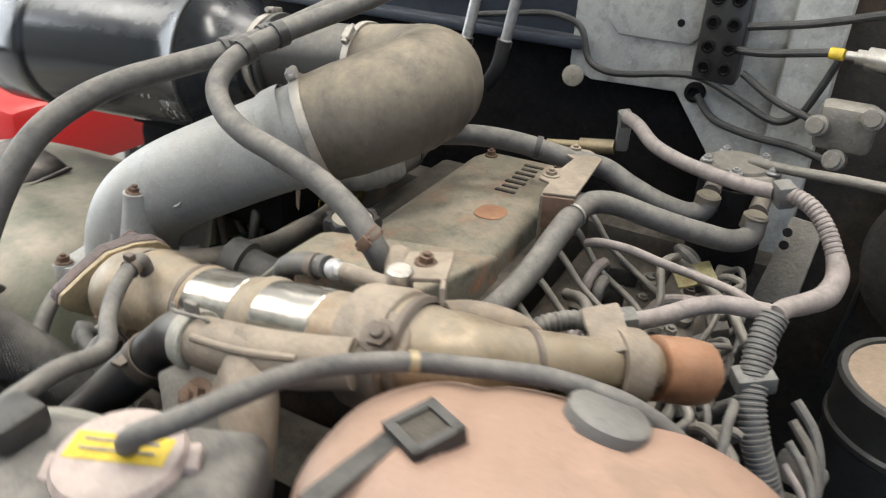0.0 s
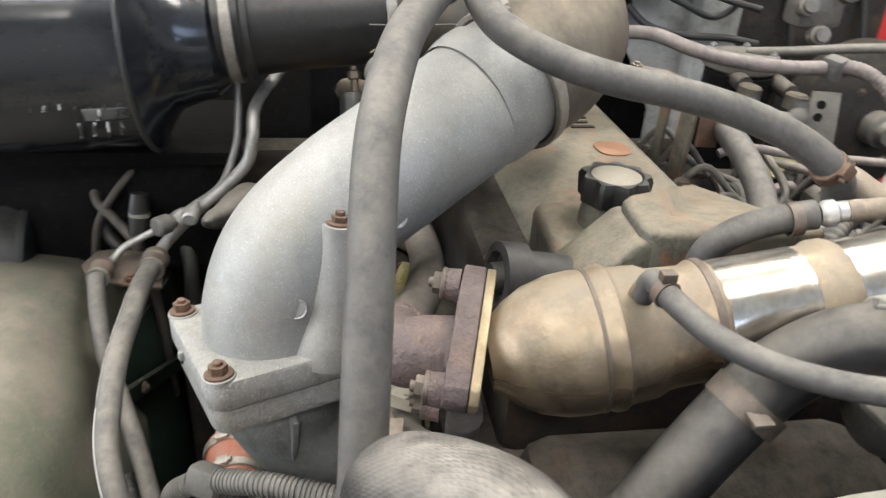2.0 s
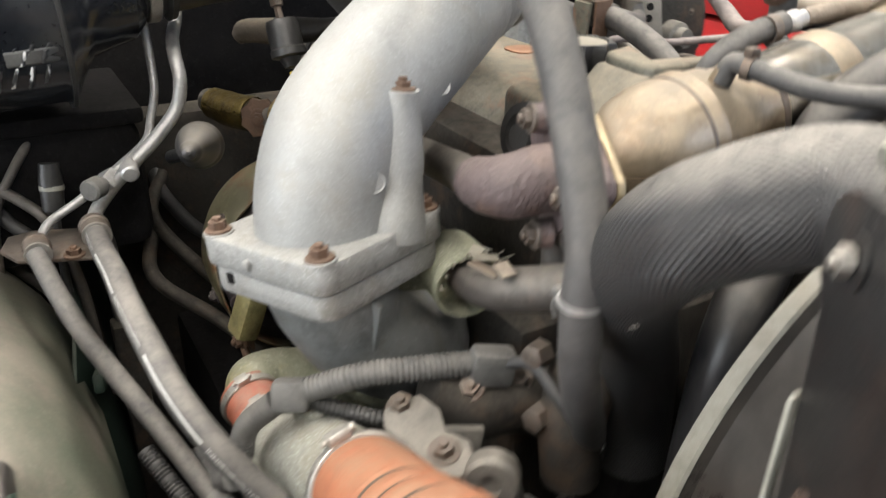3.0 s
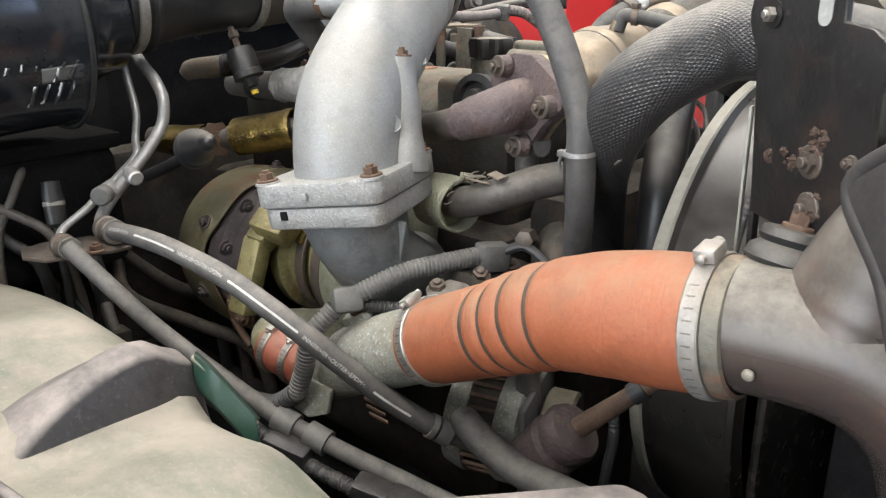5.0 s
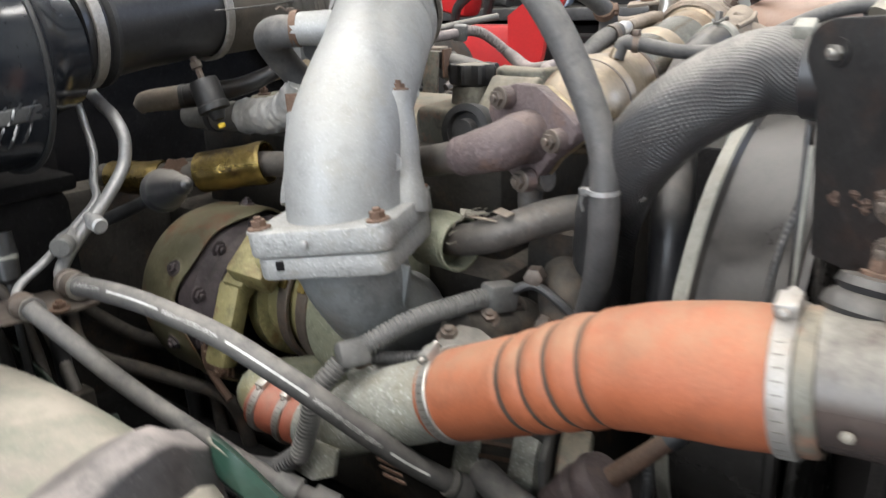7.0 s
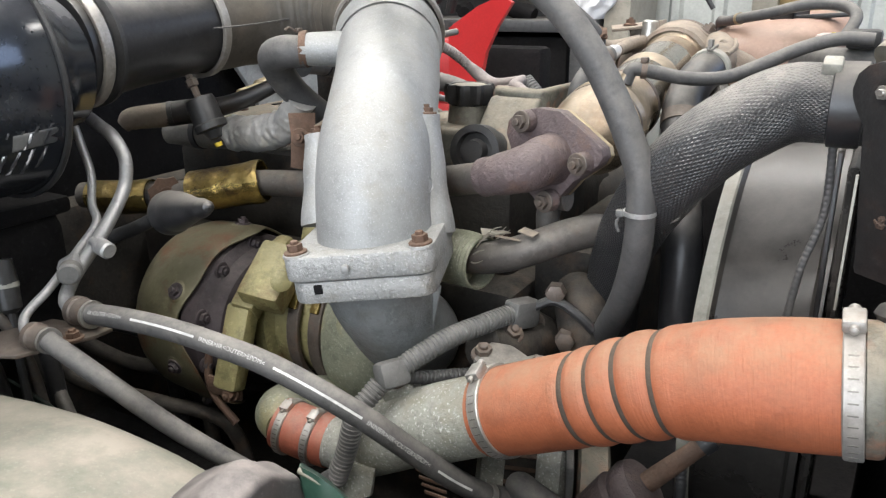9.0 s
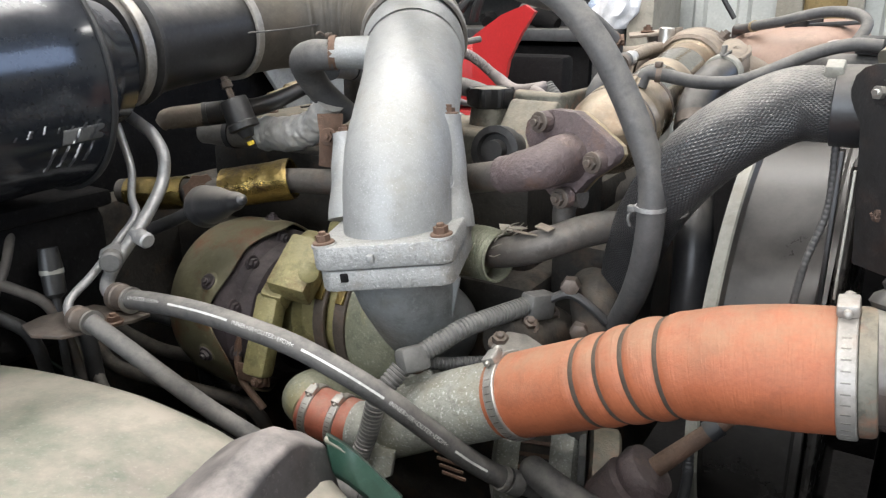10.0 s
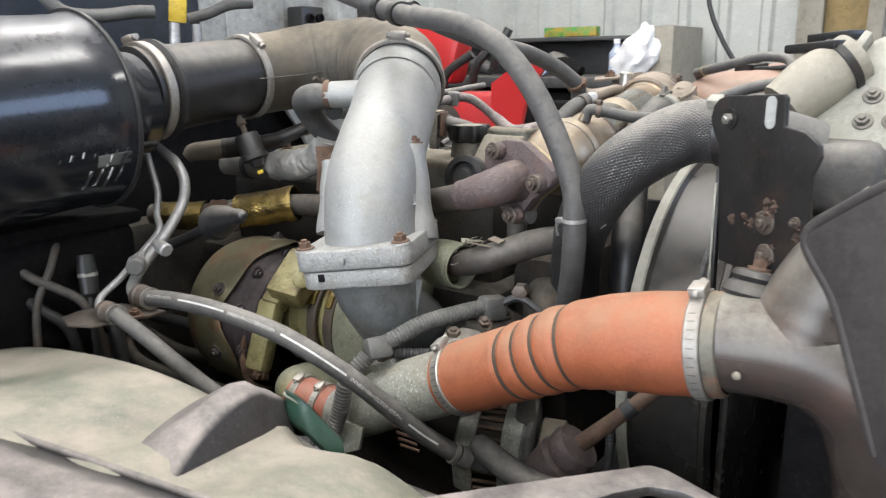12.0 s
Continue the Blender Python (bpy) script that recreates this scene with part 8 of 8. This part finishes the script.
def dark_corner():
    """Hoses, a strut and brackets in the shade below the air cleaner."""
    st = thing("support_strut", (-0.42, -0.10, 0.75), "grey steel strut with a clamped end in the shade", "strut")
    part("bar", tube([(-0.46, -0.10, 1.06), (-0.42, -0.105, 1.02), (-0.36, -0.11, 0.96), (-0.33, -0.11, 0.90)], 0.008, 12, 6), M_GRIME, st)
    part("clamp_block", box(Matrix.Translation((-0.41, -0.108, 1.01)) @ pose(0, 0, 0, 20, 30, 10), (0.03, 0.025, 0.03), 0.004), M_BLOCK, st)
    part("foot", box(Matrix.Translation((-0.33, -0.11, 0.70)), (0.03, 0.03, 0.42), 0.004), M_BLOCK, st)
    rng = random.Random(11)
    for i in range(3):
        x, z = -0.52 + 0.06 * i, 1.00 - 0.045 * i
        hose("shaded_hose", [(x - 0.06, 0.02 - 0.03 * i, z + 0.06), (x, -0.02 - 0.02 * i, z + 0.03 * rng.random()), (x + 0.07, 0.0, z - 0.03), (x + 0.15, 0.04, z - 0.06), (x + 0.18, 0.05, 0.75)], 0.007 + 0.004 * rng.random(), (M_RUBBER_B, M_BLOCK, M_BLOCK)[i % 3], "dark grimy hose deep in the shaded corner", "hose", 12, 6, group="shaded hoses")
    for pts, r, mat in (
            ([(-0.43, -0.225, 1.125), (-0.359, -0.208, 1.092), (-0.343, -0.187, 1.076), (-0.328, -0.168, 1.058), (-0.322, -0.150, 1.0), (-0.32, -0.14, 0.82)], 0.0060, M_DARKPIPE),
            ([(-0.40, -0.150, 1.135), (-0.372, -0.170, 1.122), (-0.353, -0.190, 1.100), (-0.352, -0.212, 1.060), (-0.345, -0.225, 0.95)], 0.0050, M_DARKPIPE),
            ([(-0.46, -0.20, 1.10), (-0.40, -0.215, 1.075), (-0.362, -0.205, 1.050), (-0.345, -0.180, 1.020), (-0.34, -0.17, 0.85)], 0.0075, M_RUBBER_B)):
        hose("shaded_hose", pts, r, mat, "dark grimy hose deep in the shaded corner", "hose", 12, 6, group="shaded hoses")
    cn = thing("cable_joint", (-0.33, -0.155, 1.0), "dark electrical joint with a white tape ring", "connector")
    part("joint_body", lathe((-0.334, -0.152, 1.115), (0.2, -0.1, -1), [(0, 0.010), (0.02, 0.012), (0.05, 0.011), (0.055, 0.006)], 16), M_PLASTIC, cn)
    part("tape_ring", lathe((-0.330, -0.154, 1.092), (0.2, -0.1, -1), [(0, 0.0125), (0.005, 0.0125)], 16), M_GREYRAIL, cn)
    part("lead", tube([(-0.324, -0.157, 1.065), (-0.320, -0.160, 0.985), (-0.315, -0.160, 0.80)], 0.005, 10, 5), M_RUBBER_B, cn)
    for i in range(4):
        x, y, z = -0.56 + 0.03 * i, -0.26 + 0.03 * i, 1.03 - 0.02 * (i % 3)
        hose("shaded_hose", [(x, y, z - 0.10), (x + 0.02, y + 0.01, z - 0.03), (x + 0.05 + 0.03 * rng.random(), y + 0.03, z), (x + 0.10, y + 0.06 * rng.random(), z - 0.02), (x + 0.12, y + 0.06, z - 0.10), (x + 0.12, y + 0.06, 0.80)], 0.006 + 0.004 * rng.random(), (M_RUBBER_B, M_DARKPIPE, M_BLOCK)[i % 3], "dark grimy hose deep in the shaded corner", "hose", 12, 6, group="shaded hoses")
    gs = thing("gear_bracket", (-0.36, 0.08, 1.1), "small rusty toothed bracket beside the heat wrap", "bracket")
    part("plate", prism(frame_of((-0.372, 0.092, 1.122), (0.8, -0.6, 0.1), (0, 0, 1)), [(0.022 * (1 + 0.18 * (k % 2)) * math.cos(k * math.pi / 8), 0.022 * (1 + 0.18 * (k % 2)) * math.sin(k * math.pi / 8)) for k in range(16)], 0.008, 0.001), M_RUST, gs)
    bolt(gs, (-0.366, 0.087, 1.123), (0.8, -0.6, 0.1), 0.014, 0.008)


dark_corner()


def inner_fender():
    th = thing("inner_fender", (0.0, -0.4, 0.9), "dusty green inner wing panel over the wheel", "wing panel")
    nx, ny = 90, 44

    def height(x, y):
        t = max(0.0, min(1.0, (-0.228 - y) / 0.34))
        z = 1.046 + 0.034 * math.sin(t * math.pi / 2)
        if y < -0.55:
            z -= 0.5 * (y + 0.55) ** 2
        if x < -0.10:
            z -= 0.45 * (x + 0.10) ** 2 + 0.02 * (-x - 0.10)
        if x < -0.33:
            z -= 2.0 * (x + 0.33) ** 2
        if x > 0.115:
            u = min(1.0, (x - 0.115) / 0.03)
            z -= 0.013 * u * u * (3 - 2 * u) + 1.3 * max(0.0, x - 0.2) ** 2 + 0.007 * u * math.exp(-(t / 0.06) ** 2)
            z += 0.010 * math.exp(-((x - 0.215) / 0.035) ** 2) - 0.006 * math.exp(-((x - 0.285) / 0.018) ** 2)
        z -= 0.010 * math.exp(-((x - 0.045) / 0.03) ** 2) * (1 - t)
        return z + 0.004 * noise.noise((x * 7, y * 7, 0.0))
    bm = bmesh.new()
    grid = []
    for i in range(nx + 1):
        x = -0.62 + 0.98 * i / nx
        row = []
        for j in range(ny + 1):
            edge = -0.236 + 0.10 * max(0, x - 0.14)
            y = edge - 0.55 * j / ny
            z = height(x, y)
            if j == 0:
                z -= 0.005
                for dy, dz in ((0.082, -0.24), (0.078, -0.17), (0.066, -0.105), (0.046, -0.058), (0.026, -0.026), (0.010, -0.007)):
                    s = max(0.15, 1 - 9 * max(0.0, x - 0.02))
                    row.append(bm.verts.new((x, y + dy * s, z + dz)))
            row.append(bm.verts.new((x, y, z)))
        grid.append(row)
    for i in range(nx):
        for j in range(ny + 6):
            bm.faces.new((grid[i][j], grid[i][j + 1], grid[i + 1][j + 1], grid[i + 1][j]))
    ob = part("wing_sheet", bm, M_FENDER, th)
    md = ob.modifiers.new("sheet", "SOLIDIFY")
    md.thickness, md.offset = 0.004, 0.0
    # raised rib with a dark face, across the panel
    rb = bmesh.new()
    secs = []
    for k in range(13):
        y = -0.226 - 0.0135 * k
        f = k / 12
        x1, top = 0.114 + 0.034 * f * f, 1.089 - 0.004 * f - 0.045 * f ** 3 - 0.024 * math.exp(-(f / 0.13) ** 2)
        h = height(0.06, y)
        secs.append([rb.verts.new(p) for p in ((x1 - 0.088, y, h - 0.014), (x1 - 0.058 + 0.006 * f, y, h * 0.42 + top * 0.58), (x1 - 0.024, y, top + 0.001), (x1, y, top - 0.003), (x1 + 0.026, y, top - 0.078), (x1 - 0.1, y, h - 0.05))])
    for a, b in zip(secs[:-1], secs[1:]):
        for i in range(6):
            j = (i + 1) % 6
            rb.faces.new((a[i], a[j], b[j], b[i]))
    rb.faces.new(secs[0])
    rb.faces.new(secs[-1][::-1])
    bmesh.ops.recalc_face_normals(rb, faces=rb.faces)
    bevelled(rb, 0.005, 3)
    part("raised_rib", rb, M_FENDER_STEP, th, "raised rib with a dusty top")
    lp = [(0.112, -0.226, 1.066), (0.130, -0.226, 1.062), (0.150, -0.219, 1.043), (0.167, -0.213, 1.026)]
    lip = bmesh.new()
    rows = []
    for p in spline(lp, 6)[0]:
        rows.append([lip.verts.new(p + Vector(d)) for d in ((-0.003, 0.003, 0.0), (0.0, 0.0, 0.002), (0.004, -0.001, -0.008), (0.007, -0.002, -0.019), (0.006, 0.0, -0.025))])
    for a, b in zip(rows[:-1], rows[1:]):
        for i in range(4):
            lip.faces.new((a[i], b[i], b[i + 1], a[i + 1]))
    lob = part("green_lip", lip, M_GREEN, th, "clean green painted edge strip")
    lob.modifiers.new("sheet", "SOLIDIFY").thickness = 0.003
    part("edge_roll", tube(lp, 0.0026, 12, 6), M_FENDER, th)
    rear = thing("splash_panel", (-0.3, -0.2, 1.0), "green rear splash panel darkened for shade, with a dusty edge", "panel")
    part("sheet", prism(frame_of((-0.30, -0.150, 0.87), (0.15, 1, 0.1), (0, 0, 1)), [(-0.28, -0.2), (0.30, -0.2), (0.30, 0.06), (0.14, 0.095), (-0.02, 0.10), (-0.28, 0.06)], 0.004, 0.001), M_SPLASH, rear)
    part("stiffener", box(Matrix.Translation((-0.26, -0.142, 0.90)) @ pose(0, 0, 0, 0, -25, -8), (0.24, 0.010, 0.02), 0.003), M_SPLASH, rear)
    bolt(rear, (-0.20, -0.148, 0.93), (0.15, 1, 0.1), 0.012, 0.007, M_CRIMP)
    hump = thing("headlamp_shell", (-0.3, -0.4, 1.0), "dark plastic shell edge at the wing's rear", "shell")
    part("shell", lathe((-0.40, -0.30, 0.99), (0.1, -1, 0.1), [(0, 0.07), (0.006, 0.088), (0.03, 0.095), (0.10, 0.09)], 40), M_PLASTIC, hump)
    part("shell_rim", lathe((-0.40, -0.30, 0.99), (0.1, -1, 0.1), [(0.004, 0.084), (0.006, 0.091), (0.012, 0.093), (0.016, 0.090)], 40, closed=False), M_RUBBER_B, hump)
    fr = thing("front_panel", (0.4, -0.13, 1.0), "pale pinkish dusty front panel with an angled edge", "panel")
    part("panel_edge", prism(Matrix.Translation((0.0, 0.0, 1.034)), [(0.24, -0.315), (0.326, -0.214), (0.407, -0.122), (0.412, -0.119), (0.424, -0.119), (0.48, -0.14), (0.56, -0.18), (0.55, -0.20), (0.469, -0.149), (0.444, -0.144), (0.421, -0.150), (0.403, -0.173), (0.387, -0.202), (0.30, -0.34)], 0.009, 0.002), M_FENDER_STEP, fr)
    part("panel_well", prism(Matrix.Translation((0.0, 0.0, 0.99)), [(0.29, -0.33), (0.41, -0.14), (0.44, -0.14), (0.52, -0.18), (0.52, -0.36)], 0.02, 0.002), M_RUST, fr, "dark brown well under the edge")
    out = thing("outer_wing", (0.1, -0.6, 1.0), "dusty outer wing panel edge", "wing panel")
    ob = bmesh.new()
    rows = []
    for i in range(15):
        x = -0.25 + 0.60 * i / 14
        rows.append([ob.verts.new((x, -0.408 + 0.14 * (x + 0.017) - 0.035 * k, 1.080 + 0.005 * k - (0.012 if k == 0 else 0))) for k in range(5)])
    for a, b in zip(rows[:-1], rows[1:]):
        for k in range(4):
            ob.faces.new((a[k], a[k + 1], b[k + 1], b[k]))
    ow = part("edge_sheet", ob, M_FENDER_STEP, out)
    ow.modifiers.new("sheet", "SOLIDIFY").thickness = 0.006
    part("rolled_edge", tube([(x, -0.407 + 0.14 * (x + 0.017), 1.069) for x in (-0.25, -0.1, 0.05, 0.2, 0.35)], 0.004, 12, 6), M_FENDER_STEP, out)


inner_fender()
